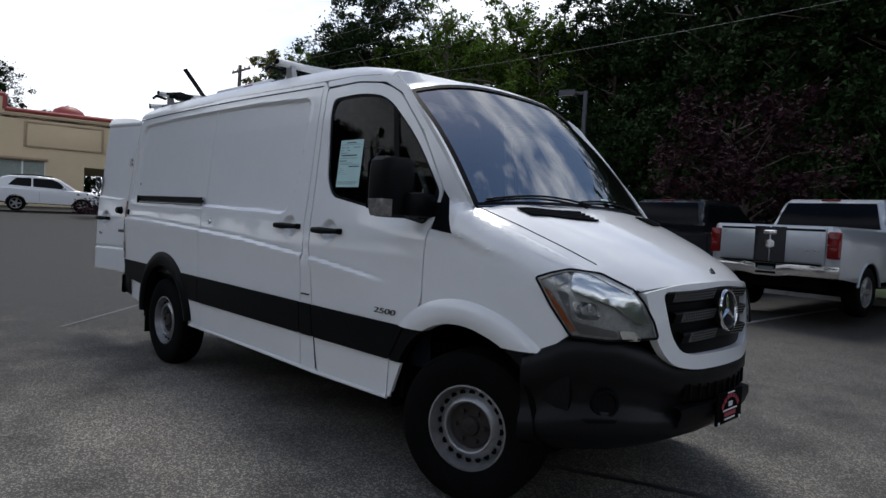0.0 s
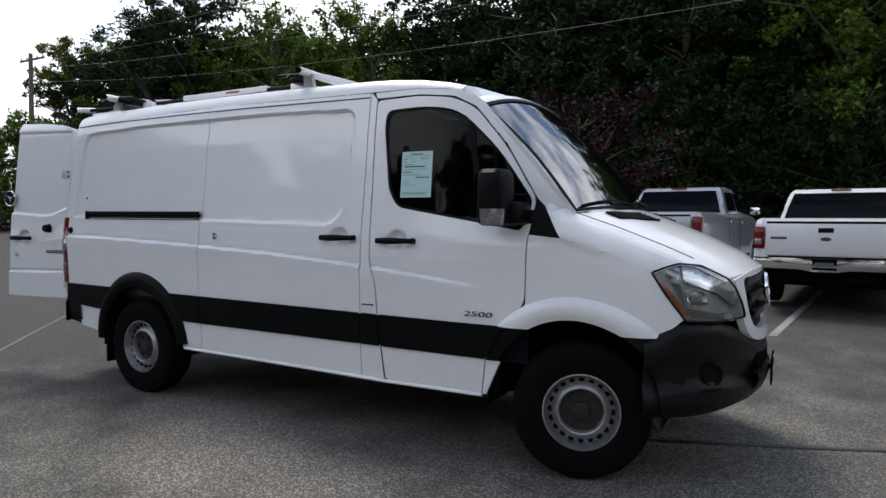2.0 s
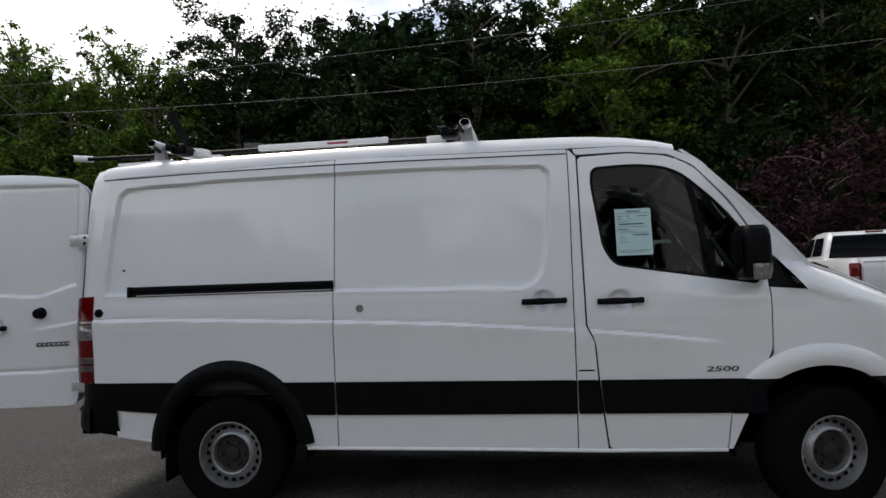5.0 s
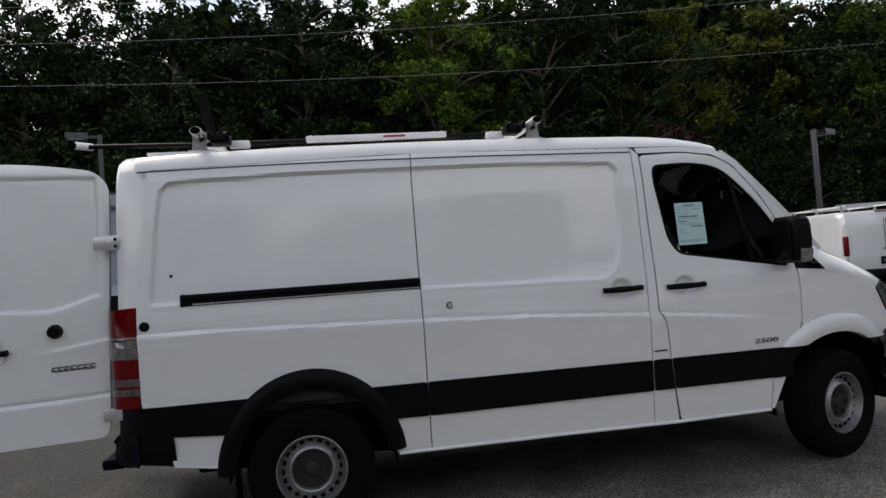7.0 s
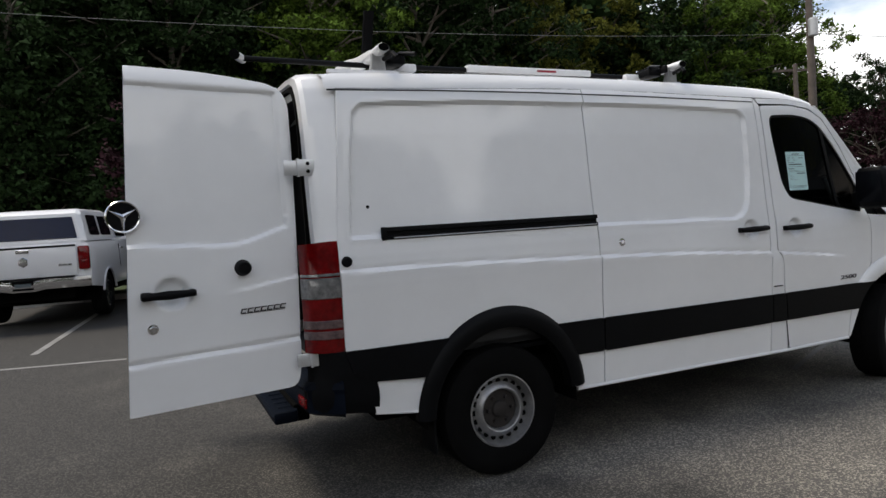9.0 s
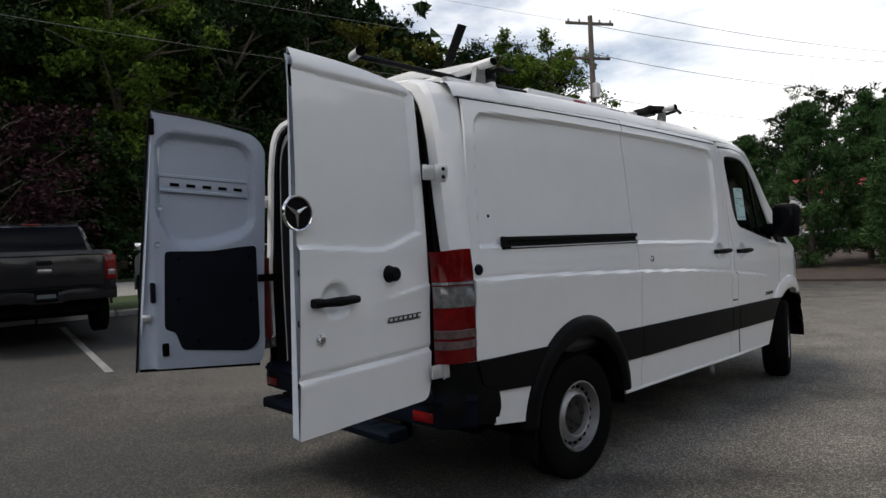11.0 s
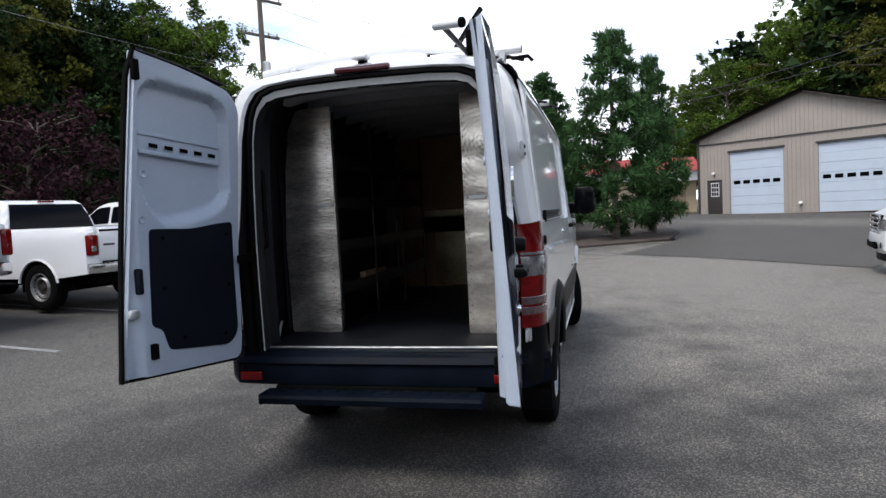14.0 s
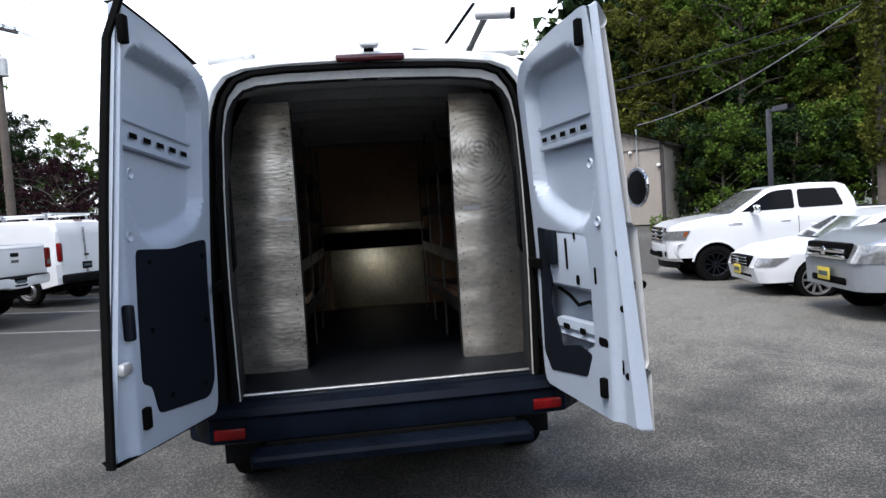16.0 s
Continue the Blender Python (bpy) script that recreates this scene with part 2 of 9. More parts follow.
M_DARKBADGE = material("dark_badge", (0.05, 0.05, 0.055), 0.35, metal=0.3, var=0.1)
M_PLATE_RED = material("plate_red", (0.30, 0.03, 0.05), 0.45, var=0.2)
M_PLATE_Y = material("plate_yellow", (0.62, 0.48, 0.06), 0.45, var=0.1)
M_PLY = material("plywood", (0.26, 0.16, 0.09), 0.6, var=0.4, scale=2.2, fine=25)
M_BRASS = material("scuffed_bulkhead", (0.78, 0.66, 0.46), 0.30, metal=0.85, var=0.35, scale=4, fine=30)
M_FLOOR = material("rubber_floor", (0.0065, 0.0075, 0.010), 0.6, var=0.35, scale=4, fine=60, bump=0.2, spec=0.12)
# near-black, unevenly toned; also on the pillar, inner return and roof cove
M_LINER = material("dark_inner_wall", (0.010, 0.011, 0.0135), 0.6, var=0.4, scale=2.5)
M_CEIL = material("roof_liner", (0.10, 0.10, 0.098), 0.55, var=0.3, scale=3)
M_BARE = material("bare_roof_steel", (0.60, 0.60, 0.585), 0.42, metal=0.2, var=0.3, scale=3)
M_SEAT = material("seat_cloth", (0.018, 0.018, 0.02), 0.9, var=0.3, fine=200, bump=0.3)
M_PANEL = material("door_card", (0.006, 0.008, 0.013), 0.75, var=0.3, scale=4, fine=200, bump=0.15, spec=0.1)
M_RACK = material("rack_white", (0.74, 0.75, 0.76), 0.35, var=0.06, coat=0.3)
M_RACKGREY = material("rack_grey", (0.40, 0.41, 0.42), 0.4, metal=0.5, var=0.15)
M_GLASS = glass_material("windscreen_glass", (0.20, 0.25, 0.26), ior=4.8)
M_CLEAR = glass_material("clear_glass", (0.92, 0.93, 0.93))
M_DARKLENS = material("dark_red_lens", (0.05, 0.004, 0.008), 0.2, var=0.2, coat=0.4)
M_TINT = glass_material("tinted_glass", (0.25, 0.285, 0.285), ior=1.28)
# near black with little gloss: dark reflections are put into the colour
M_BLACKGLASS = material("near_black_glass", (0.003, 0.0035, 0.005), 0.06, var=0.1, spec=0.07)
M_BARK = material("bark", (0.10, 0.085, 0.07), 0.9, var=0.4, scale=5, fine=40, bump=0.6)
M_LEAF = [
    material("leaves_green", (0.070, 0.115, 0.020), 0.8, var=0.6, scale=0.45, fine=4, island=0.6, spec=0.06),
    # backlit wood: its shade is put into this darker leaf colour
    material("leaves_backlit_dark", (0.016, 0.032, 0.011), 0.8, var=0.5, scale=0.45, fine=4, island=0.6, spec=0.06),
    material("leaves_yellowing", (0.085, 0.095, 0.020), 0.8, var=0.5, scale=0.45, fine=4, island=0.6, spec=0.06, alt=(0.14, 0.15, 0.03)),
    material("leaves_purple", (0.028, 0.012, 0.016), 0.8, var=0.5, scale=0.8, fine=4, island=0.6, spec=0.06),
    material("pine_needles", (0.050, 0.105, 0.038), 0.8, var=0.5, scale=0.8, fine=5, island=0.6, spec=0.06),
]


def let_light_through(m, share):
    """Leaves pass some light, tinted by their own colour."""
    n, l = m.node_tree.nodes, m.node_tree.links
    b = n["Principled BSDF"]
    tr = n.new("ShaderNodeBsdfTranslucent")
    mx = n.new("ShaderNodeMixShader")
    mx.inputs[0].default_value = share
    l.new(b.inputs["Base Color"].links[0].from_socket, tr.inputs[0])
    l.new(b.outputs[0], mx.inputs[1])
    l.new(tr.outputs[0], mx.inputs[2])
    l.new(mx.outputs[0], n["Material Output"].inputs[0])


for k, share in ((0, 0.3), (2, 0.4), (4, 0.3)):
    let_light_through(M_LEAF[k], share)
M_GRASS = material("grass", (0.032, 0.055, 0.014), 0.85, var=0.4, scale=0.6, fine=14, bump=0.4)
M_SOIL = material("forest_floor", (0.035, 0.040, 0.020), 0.95, var=0.5, scale=0.4, fine=6, bump=0.5)
M_MULCH = material("mulch", (0.05, 0.036, 0.028), 0.95, var=0.6, scale=3, fine=30, bump=0.8)
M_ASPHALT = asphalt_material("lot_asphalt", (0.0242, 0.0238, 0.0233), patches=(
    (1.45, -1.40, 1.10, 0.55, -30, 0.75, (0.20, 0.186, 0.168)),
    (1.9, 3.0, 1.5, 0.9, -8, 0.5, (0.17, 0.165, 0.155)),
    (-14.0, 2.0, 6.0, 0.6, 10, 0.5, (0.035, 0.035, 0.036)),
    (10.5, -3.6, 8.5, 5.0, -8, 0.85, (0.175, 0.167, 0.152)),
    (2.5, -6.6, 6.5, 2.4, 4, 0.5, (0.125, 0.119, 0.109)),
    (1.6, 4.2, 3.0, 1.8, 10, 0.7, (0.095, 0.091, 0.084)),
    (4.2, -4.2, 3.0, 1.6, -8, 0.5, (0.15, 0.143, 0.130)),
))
M_ROAD = asphalt_material("road_asphalt", (0.16, 0.16, 0.16))
M_DRIVE = asphalt_material("driveway_asphalt", (0.042, 0.040, 0.038), patches=((27, -10, 5, 2, 40, 0.5, (0.16, 0.155, 0.145)),))
M_PAINT = material("worn_line_paint", (0.20, 0.20, 0.195), 0.8, var=0.35, scale=2.5, fine=20)
M_SEAL = material("tar_seal", (0.028, 0.028, 0.03), 0.55, var=0.2)
M_KERB = material("kerb_concrete", (0.34, 0.33, 0.31), 0.9, var=0.2, scale=1.5, fine=25, bump=0.3)
M_STUCCO = material("cream_stucco", (0.62, 0.50, 0.33), 0.9, var=0.08, scale=0.6, fine=30, bump=0.2)
M_TRIM = material("tan_trim", (0.40, 0.30, 0.20), 0.8, var=0.1)
M_REDROOF = material("red_roof_metal", (0.30, 0.045, 0.04), 0.5, var=0.2, scale=1)
M_METALWALL = material("tan_ribbed_steel", (0.30, 0.265, 0.235), 0.55, var=0.08, scale=0.5, fine=6)
M_ROOFDARK = material("dark_roof_metal", (0.035, 0.03, 0.03), 0.6, var=0.2)
M_GDOOR = material("garage_door_white", (0.44, 0.505, 0.59), 0.45, var=0.05, scale=1.2)
M_POLE = material("weathered_pole", (0.10, 0.082, 0.07), 0.9, var=0.3, scale=4, fine=30, bump=0.4)
M_LAMPPOST = material("dark_bronze_paint", (0.035, 0.037, 0.045), 0.5, var=0.2)
M_WIRE = material("wire", (0.008, 0.008, 0.009), 0.6, var=0.1)
M_WIREPALE = material("pale_wire", (0.20, 0.20, 0.20), 0.6, var=0.1)
M_ROCK = material("grey_rock", (0.30, 0.28, 0.25), 0.9, var=0.3, scale=3, fine=20, bump=0.5)
M_STOPRED = material("stop_sign_red", (0.50, 0.03, 0.03), 0.5, var=0.06)
M_SIGNWHITE = material("sign_white", (0.75, 0.75, 0.75), 0.5, var=0.04)
M_HAZE = material("distant_leaves", (0.07, 0.09, 0.05), 0.8, var=0.4, scale=0.3, fine=2, island=0.4)


# ---- mesh helpers ----
def smooth(t):
    t = min(1.0, max(0.0, t))
    return t * t * (3 - 2 * t)


def lerp(x, xs, ys):
    return float(np.interp(x, xs, ys))


def part(name, bm, mat, parent=None, label="", flat=False, kind="", shadow=True):
    me = bpy.data.meshes.new(name)
    bmesh.ops.recalc_face_normals(bm, faces=bm.faces)
    if not flat:
        for fc in bm.faces:
            fc.smooth = True
        for e in bm.edges:
            if len(e.link_faces) == 2 and e.calc_face_angle(0) > 0.6:
                e.smooth = False
    bm.to_mesh(me)
    bm.free()
    me.materials.append(mat)
    ob = new(name, me)
    ob.parent = parent
    if label or kind:
        tagged(ob, label=label, kind=kind)
    ob.visible_shadow = shadow
    return ob


def thing(name, label, category, group="", kind="", at=(0, 0, 0), turn=0.0):
    ob = new(name)
    ob.matrix_basis = pose(*at, 0, 0, turn)
    return tagged(ob, label, category, group, kind)


def add_box(bm, c, s, r=0.0, m=None, seg=2):
    """A box of size s about c with edges rounded by r, put through the matrix m."""
    made = bmesh.ops.create_cube(bm, size=1.0)
    vs = made["verts"]
    bmesh.ops.scale(bm, vec=s, verts=vs)
    if r > 0:
        es = list({e for v in vs for e in v.link_edges})
        out = bmesh.ops.bevel(bm, geom=es, offset=min(r, min(s) * 0.49), segments=seg, affect="EDGES", profile=0.5)
        vs = list({v for f in out["faces"] for v in f.verts} | {v for v in vs if v.is_valid})
    bmesh.ops.translate(bm, vec=c, verts=vs)
    if m is not None:
        bmesh.ops.transform(bm, matrix=m, verts=vs)
    return vs


def box_bm(c, s, r=0.0, m=None, seg=2):
    bm = bmesh.new()
    add_box(bm, c, s, r, m, seg)
    return bm


def add_tube(bm, pts, radius, seg=8, caps=True):
    """A round bar along pts; radius may be one number or one a point."""
    pts = [Vector(p) for p in pts]
    rs = radius if isinstance(radius, (list, tuple)) else [radius] * len(pts)
    rings = []
    side = None
    for i, p in enumerate(pts):
        d = (pts[min(i + 1, len(pts) - 1)] - pts[max(i - 1, 0)]).normalized()
        if side is None:
            side = d.orthogonal().normalized()
        side = (side - d * side.dot(d)).normalized()
        up = d.cross(side)
        rings.append([bm.verts.new(p + (side * math.cos(a) + up * math.sin(a)) * rs[i]) for a in (2 * math.pi * k / seg for k in range(seg))])
    for a, b in zip(rings, rings[1:]):
        for k in range(seg):
            bm.faces.new((a[k], a[(k + 1) % seg], b[(k + 1) % seg], b[k]))
    if caps:
        bm.faces.new(rings[0])
        bm.faces.new(rings[-1])
    return bm


def tube_bm(pts, radius, seg=8, caps=True):
    return add_tube(bmesh.new(), pts, radius, seg, caps)


def add_lathe(bm, prof, m=None, seg=32):
    """Profile of (radius, height) turned round the local z axis."""
    m = m or Matrix()
    rings = []
    for r, h in prof:
        if r < 1e-5:
            rings.append([bm.verts.new(m @ Vector((0, 0, h)))])
        else:
            rings.append([bm.verts.new(m @ Vector((r * math.cos(2 * math.pi * k / seg), r * math.sin(2 * math.pi * k / seg), h))) for k in range(seg)])
    for a, b in zip(rings, rings[1:]):
        for k in range(seg):
            q = [a[k % len(a)], a[(k + 1) % len(a)], b[(k + 1) % len(b)], b[k % len(b)]]
            q = list(dict.fromkeys(q))
            if len(q) > 2:
                bm.faces.new(q)
    return bm


def lathe_bm(prof, m=None, seg=32):
    return add_lathe(bmesh.new(), prof, m, seg)


def loft_bm(rows, close=False):
    """A skin over rows of points, all of one length."""
    bm = bmesh.new()
    vs = [[bm.verts.new(p) for p in row] for row in rows]
    for a, b in zip(vs, vs[1:]):
        n = len(a)
        for k in range(n if close else n - 1):
            q = list(dict.fromkeys((a[k], a[(k + 1) % n], b[(k + 1) % n], b[k])))
            if len(q) > 2:
                bm.faces.new(q)
    bmesh.ops.remove_doubles(bm, verts=bm.verts, dist=1e-5)
    return bm


def rounded(pts, r, n=5):
    """The closed polygon with its corners rounded: r is one radius or one a corner."""
    out = []
    rs = r if isinstance(r, (list, tuple)) else [r] * len(pts)
    for i, p in enumerate(pts):
        p0, p1, p2 = Vector(pts[i - 1]), Vector(p), Vector(pts[(i + 1) % len(pts)])
        d = min(rs[i], (p0 - p1).length * 0.48, (p2 - p1).length * 0.48)
        if d < 1e-4:
            out.append(tuple(p1))
            continue
        a, b = p1 + (p0 - p1).normalized() * d, p1 + (p2 - p1).normalized() * d
        for k in range(n + 1):
            t = k / n
            out.append(tuple(a * (1 - t) ** 2 + p1 * (2 * t * (1 - t)) + b * t * t))
    return out


def sheet_bm(outline, fn, step=0.03, holes=(), rim=None):
    """A flat outline (with holes) cut into a grid of cells and laid on a surface by fn(u, v); rim: the way its edges turn in."""
    bm = bmesh.new()
    edges = []
    for loop in (outline, *holes):
        vs = [bm.verts.new((p[0], p[1], 0)) for p in loop]
        edges += [bm.edges.new((a, b)) for a, b in zip(vs, vs[1:] + vs[:1])]
    bmesh.ops.triangle_fill(bm, use_beauty=True, use_dissolve=False, edges=edges, normal=(0, 0, 1))
    for axis in (0, 1):
        vals = [p[axis] for p in outline]
        no = (1, 0, 0) if axis == 0 else (0, 1, 0)
        k = math.floor(min(vals) / step) + 1
        while k * step < max(vals):
            co = (k * step, 0, 0) if axis == 0 else (0, k * step, 0)
            bmesh.ops.bisect_plane(bm, geom=bm.verts[:] + bm.edges[:] + bm.faces[:], dist=1e-6, plane_co=co, plane_no=no)
            k += 1
    for v in bm.verts:
        v.co = fn(v.co.x, v.co.y)
    if rim is not None:
        be = [e for e in bm.edges if e.is_boundary]
        out = bmesh.ops.extrude_edge_only(bm, edges=be)
        bmesh.ops.translate(bm, vec=rim, verts=[g for g in out["geom"] if isinstance(g, bmesh.types.BMVert)])
    return bm


def text_bm(words, size, depth, m):
    cu = bpy.data.curves.new("words", "FONT")
    cu.body, cu.size, cu.extrude, cu.align_x, cu.align_y = words, size, depth, "CENTER", "CENTER"
    ob = bpy.data.objects.new("words", cu)
    scene.collection.objects.link(ob)
    me = bpy.data.meshes.new_from_object(ob.evaluated_get(bpy.context.evaluated_depsgraph_get()))
    bm = bmesh.new()
    bm.from_mesh(me)
    bpy.data.objects.remove(ob)
    bpy.data.meshes.remove(me)
    bmesh.ops.transform(bm, matrix=m, verts=bm.verts)
    return bm


def mirror_y(bm):
    bmesh.ops.scale(bm, vec=(1, -1, 1), verts=bm.verts)
    bmesh.ops.reverse_faces(bm, faces=bm.faces)
    return bm


# ---- ground ----
def gz(x, y):
    """Height of the ground: level round the van, rising away from it."""
    z = 0.035 * max(0.0, -6 - x) if x > -46 else 1.4
    z += 0.03 * max(0.0, min(y, 30) - 4)
    z += 0.02 * max(0.0, min(x, 40) - 17)
    z -= 0.03 * max(0.0, min(-y, 16) - 4) * (1 - smooth((x - 12) / 8))
    return z


def ground_patch(name, outline, mat, lift, label, category, step=2.0, kind="structure", rim=None):
    bm = sheet_bm(outline, lambda u, v: Vector((u, v, gz(u, v) + lift)), step, rim=rim)
    return tagged(part(name, bm, mat), label, category, kind=kind)


far = [-420, -220, -120, -80, *range(-60, 62, 3), 80, 120, 220, 420]
rows_g = [[(x, y, gz(x, y) - 0.06 + (0.16 * noise.noise(Vector((x * 0.2, y * 0.2, 0))) if y > 27 else 0)) for x in far] for y in far]
tagged(part("ground", loft_bm(rows_g), M_SOIL), "dark leafy forest floor and verge soil", "ground", kind="structure")
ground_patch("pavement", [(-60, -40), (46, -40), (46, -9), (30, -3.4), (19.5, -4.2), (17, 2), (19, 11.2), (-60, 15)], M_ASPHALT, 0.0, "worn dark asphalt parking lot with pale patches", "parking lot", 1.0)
ground_patch("driveway", [(10.0, -6.6), (14.5, -1.8), (19.6, -3.9), (29, -3.6), (40, -7), (31.5, -18.5), (20, -12)], M_DRIVE, 0.012, "sloping asphalt driveway up to the garage", "driveway", 1.0)
ground_patch("grass_strip", [(-34, 14.4), (-20, 13.0), (19.5, 11.4), (60, 12.4), (60, 15.5), (-34, 17.5)], M_GRASS, 0.06, "mown green grass strip beside the road", "grass", 1.0, rim=(0, 0, -0.2))
ground_patch("road", [(-120, 17.6), (-34, 17.6), (60, 15.6), (120, 15.6), (120, 23.4), (60, 23.4), (-34, 25), (-120, 25)], M_ROAD, 0.0, "pale grey asphalt road beyond the lot", "road", 2.0)
ground_patch("grass_verge", [(-90, 25.2), (-34, 25.2), (60, 23.6), (90, 23.6), (90, 26.4), (-90, 27.5)], M_GRASS, 0.02, "far grass verge at the wood's edge", "grass", 1.5)
bm = bmesh.new()
for k in range(26):
    x0 = -20 + k * 1.52
    add_box(bm, (x0 + 0.75, 12.95 - (x0 + 20) * 0.0405, gz(x0, 12.9 - (x0 + 20) * 0.0405) + 0.03), (1.5, 0.16, 0.2), 0.03, seg=1)
tagged(part("kerb", bm, M_KERB), "grey concrete kerb between lot and grass", "kerb", kind="structure")
ground_patch("island", [(16.6, 3.4), (17.4, -0.2), (19.4, -3.6), (23, -4.4), (30, -4.0), (33, 0), (33, 9.5), (18.8, 10.8)], M_MULCH, 0.07, "mulched planting island under the pines", "planting island", 0.7, rim=(0, 0, -0.2))


def line_mark(x0, y0, x1, y1, wdt, mat=M_PAINT, name="parking_line", label="thin worn white parking line on asphalt", cat="road marking", lift=0.006):
    d = Vector((x1 - x0, y1 - y0))
    n = Vector((-d.y, d.x)).normalized() * wdt / 2
    k = max(2, int(d.length / 0.4))
    rows = []
    for i in range(k + 1):
        p = Vector((x0, y0)) + d * (i / k)
        wob = Vector((-d.y, d.x)).normalized() * (0.05 * noise.noise(Vector((p.x * 0.9, p.y * 0.9, 3))) if mat is M_SEAL else 0)
        rows.append([(*(p + n + wob), gz(*(p + n)) + lift), (*(p - n + wob), gz(*(p - n)) + lift)])
    return tagged(part(name, loft_bm(rows), mat), label, cat, group="parking lines" if mat is M_PAINT else "", kind="structure")


# ---- the van: x ahead of the rear axle, its left side towards +y ----
PZ = [0.36, 0.65, 0.85, 1.2, 1.35, 1.5, 1.75, 2.0, 2.18, 2.26, 2.33]
PW = [0.955, 0.975, 0.985, 0.992, 0.985, 0.967, 0.943, 0.921, 0.898, 0.880, 0.845]
SEAM_X = [3.38, 3.62, 3.85, 4.08, 4.27, 4.39, 4.47]
SEAM_Y = [0.935, 0.895, 0.845, 0.78, 0.705, 0.63, 0.54]
SEAM_Z = [1.52, 1.472, 1.39, 1.295, 1.205, 1.135, 1.085]
NOSE_X, NOSE_C = [3.6, 3.8, 4.0, 4.2, 4.33, 4.42, 4.47, 4.5], [0, 0.008, 0.05, 0.12, 0.205, 0.32, 0.42, 0.48]


def box_sdf(x, z, cx, cz, hx, hz, r):
    qx, qz = abs(x - cx) - hx + r, abs(z - cz) - hz + r
    return math.hypot(max(qx, 0), max(qz, 0)) + min(max(qx, qz), 0) - r


def crease_z(x):
    return lerp(x, [-0.95, -0.28, 0.733, 1.45, 2.24, 2.73, 3.14, 3.4], [1.288, 1.275, 1.236, 1.202, 1.145, 1.096, 1.047, 1.02])


def recess_d(x, z):
    """Signed distance to the edge of the pressed field above the slide rail."""
    left = lerp(z, [1.45, 1.88, 2.18], [-0.848, -0.808, -0.768])
    right = lerp(z, [1.40, 1.52, 1.7, 2.12, 2.2], [2.045, 2.065, 2.10, 2.128, 2.13])
    top = lerp(x, [-0.76, 0.0, 0.73, 1.5, 2.1], [2.165, 2.188, 2.190, 2.182, 2.160])
    low = lerp(x, [-0.85, 0.75, 1.46, 2.0], [1.450, 1.430, 1.412, 1.402])
    dx, dz = max(left - x, x - right), max(z - top, low - z)
    r = 0.02 if x < 0.6 and z < 1.8 else 0.13 if z < 1.8 else 0.075
    return math.hypot(max(dx + r, 0), max(dz + r, 0)) + min(max(dx, dz) + r, 0) - r


def van_w(x, z, detail=True):
    """Half width of the van's side at a place on it, stampings included."""
    w = lerp(z, PZ, PW)
    if x > 2.5:
        w -= 0.07 * smooth((x - 2.5) / 1.1) * smooth((z - 1.28) / 0.2)
    if x > 3.38:
        zs, ys = lerp(x, SEAM_X, SEAM_Z), lerp(x, SEAM_X, SEAM_Y)
        low = lerp(min(z, zs - 0.2), PZ, PW) - lerp(x, NOSE_X, NOSE_C)
        u = (z - (zs - 0.2)) / 0.2
        side = w
        w = low if u <= 0 else max(ys, 0) + (low - ys) * math.sqrt(max(0.0, 1 - min(u, 1.0) ** 2.4))
        w += (side - w) * (1 - smooth((x - 3.38) / 0.22))
    if x < -0.88:
        w -= 0.5 * (-0.88 - x) ** 2
    if detail:
        if x < 2.3:
            d = recess_d(x, z)
            w -= 0.024 * smooth(0.5 - d / 0.020)
            w += 0.003 * math.exp(-((d - 0.016) / 0.010) ** 2)
        d = crease_z(x) - z
        fade = 1 - smooth((x - 2.75) / 0.4)
        w += 0.020 * smooth(d / 0.016) * math.exp(-max(d, 0) / 0.16) * fade
        w -= 0.004 * math.exp(-((d + 0.004) / 0.008) ** 2) * fade
        if x > 3.42:
            d = z - lerp(x, [3.572, 3.76, 3.92, 4.05], [1.328, 1.266, 1.222, 1.175])
            w += 0.012 * smooth(d / 0.022) * math.exp(-max(d - 0.022, 0) / 0.09) * smooth((x - 3.42) / 0.1) * (1 - smooth((x - 3.78) / 0.24))
        for hx, hz in ((2.062, 1.315), (2.515, 1.303)):
            rr = math.hypot(x - hx, (z - hz) * 1.05)
            if rr < 0.078:
                w -= 0.032 * smooth((0.078 - rr) / 0.035)
    return w


def arch(cx, cz, rx, rz, a0=180, a1=0, n=22):
    return [(cx + rx * math.cos(radians(a0 + (a1 - a0) * k / n)), cz + rz * math.sin(radians(a0 + (a1 - a0) * k / n))) for k in range(n + 1)]


def ring_poly(outer, inner):
    return outer + inner[::-1]


van = thing("cargo_van", "white low-roof cargo van with open rear doors, on asphalt", "van")
G = 0.0035


def side_part(name, outline, mat, s, step=0.03, holes=(), lift=0.0, rim=0.018, parent=None, label="", detail=True):
    fn = lambda u, v: Vector((u, s * (van_w(u, v, detail) + lift), v))
    return part(name, sheet_bm(outline, fn, step, holes, rim=(0, -s * rim, 0)), mat, parent or van, label)


W_HOLE = rounded([(2.385, 2.135), (2.375, 2.03), (2.43, 1.62), (2.50, 1.515), (3.33, 1.375), (3.385, 1.55), (3.165, 1.86), (2.90, 2.11), (2.66, 2.145)], [0.05, 0.05, 0.06, 0.05, 0.03, 0.04, 0.15, 0.12, 0.1], 4)
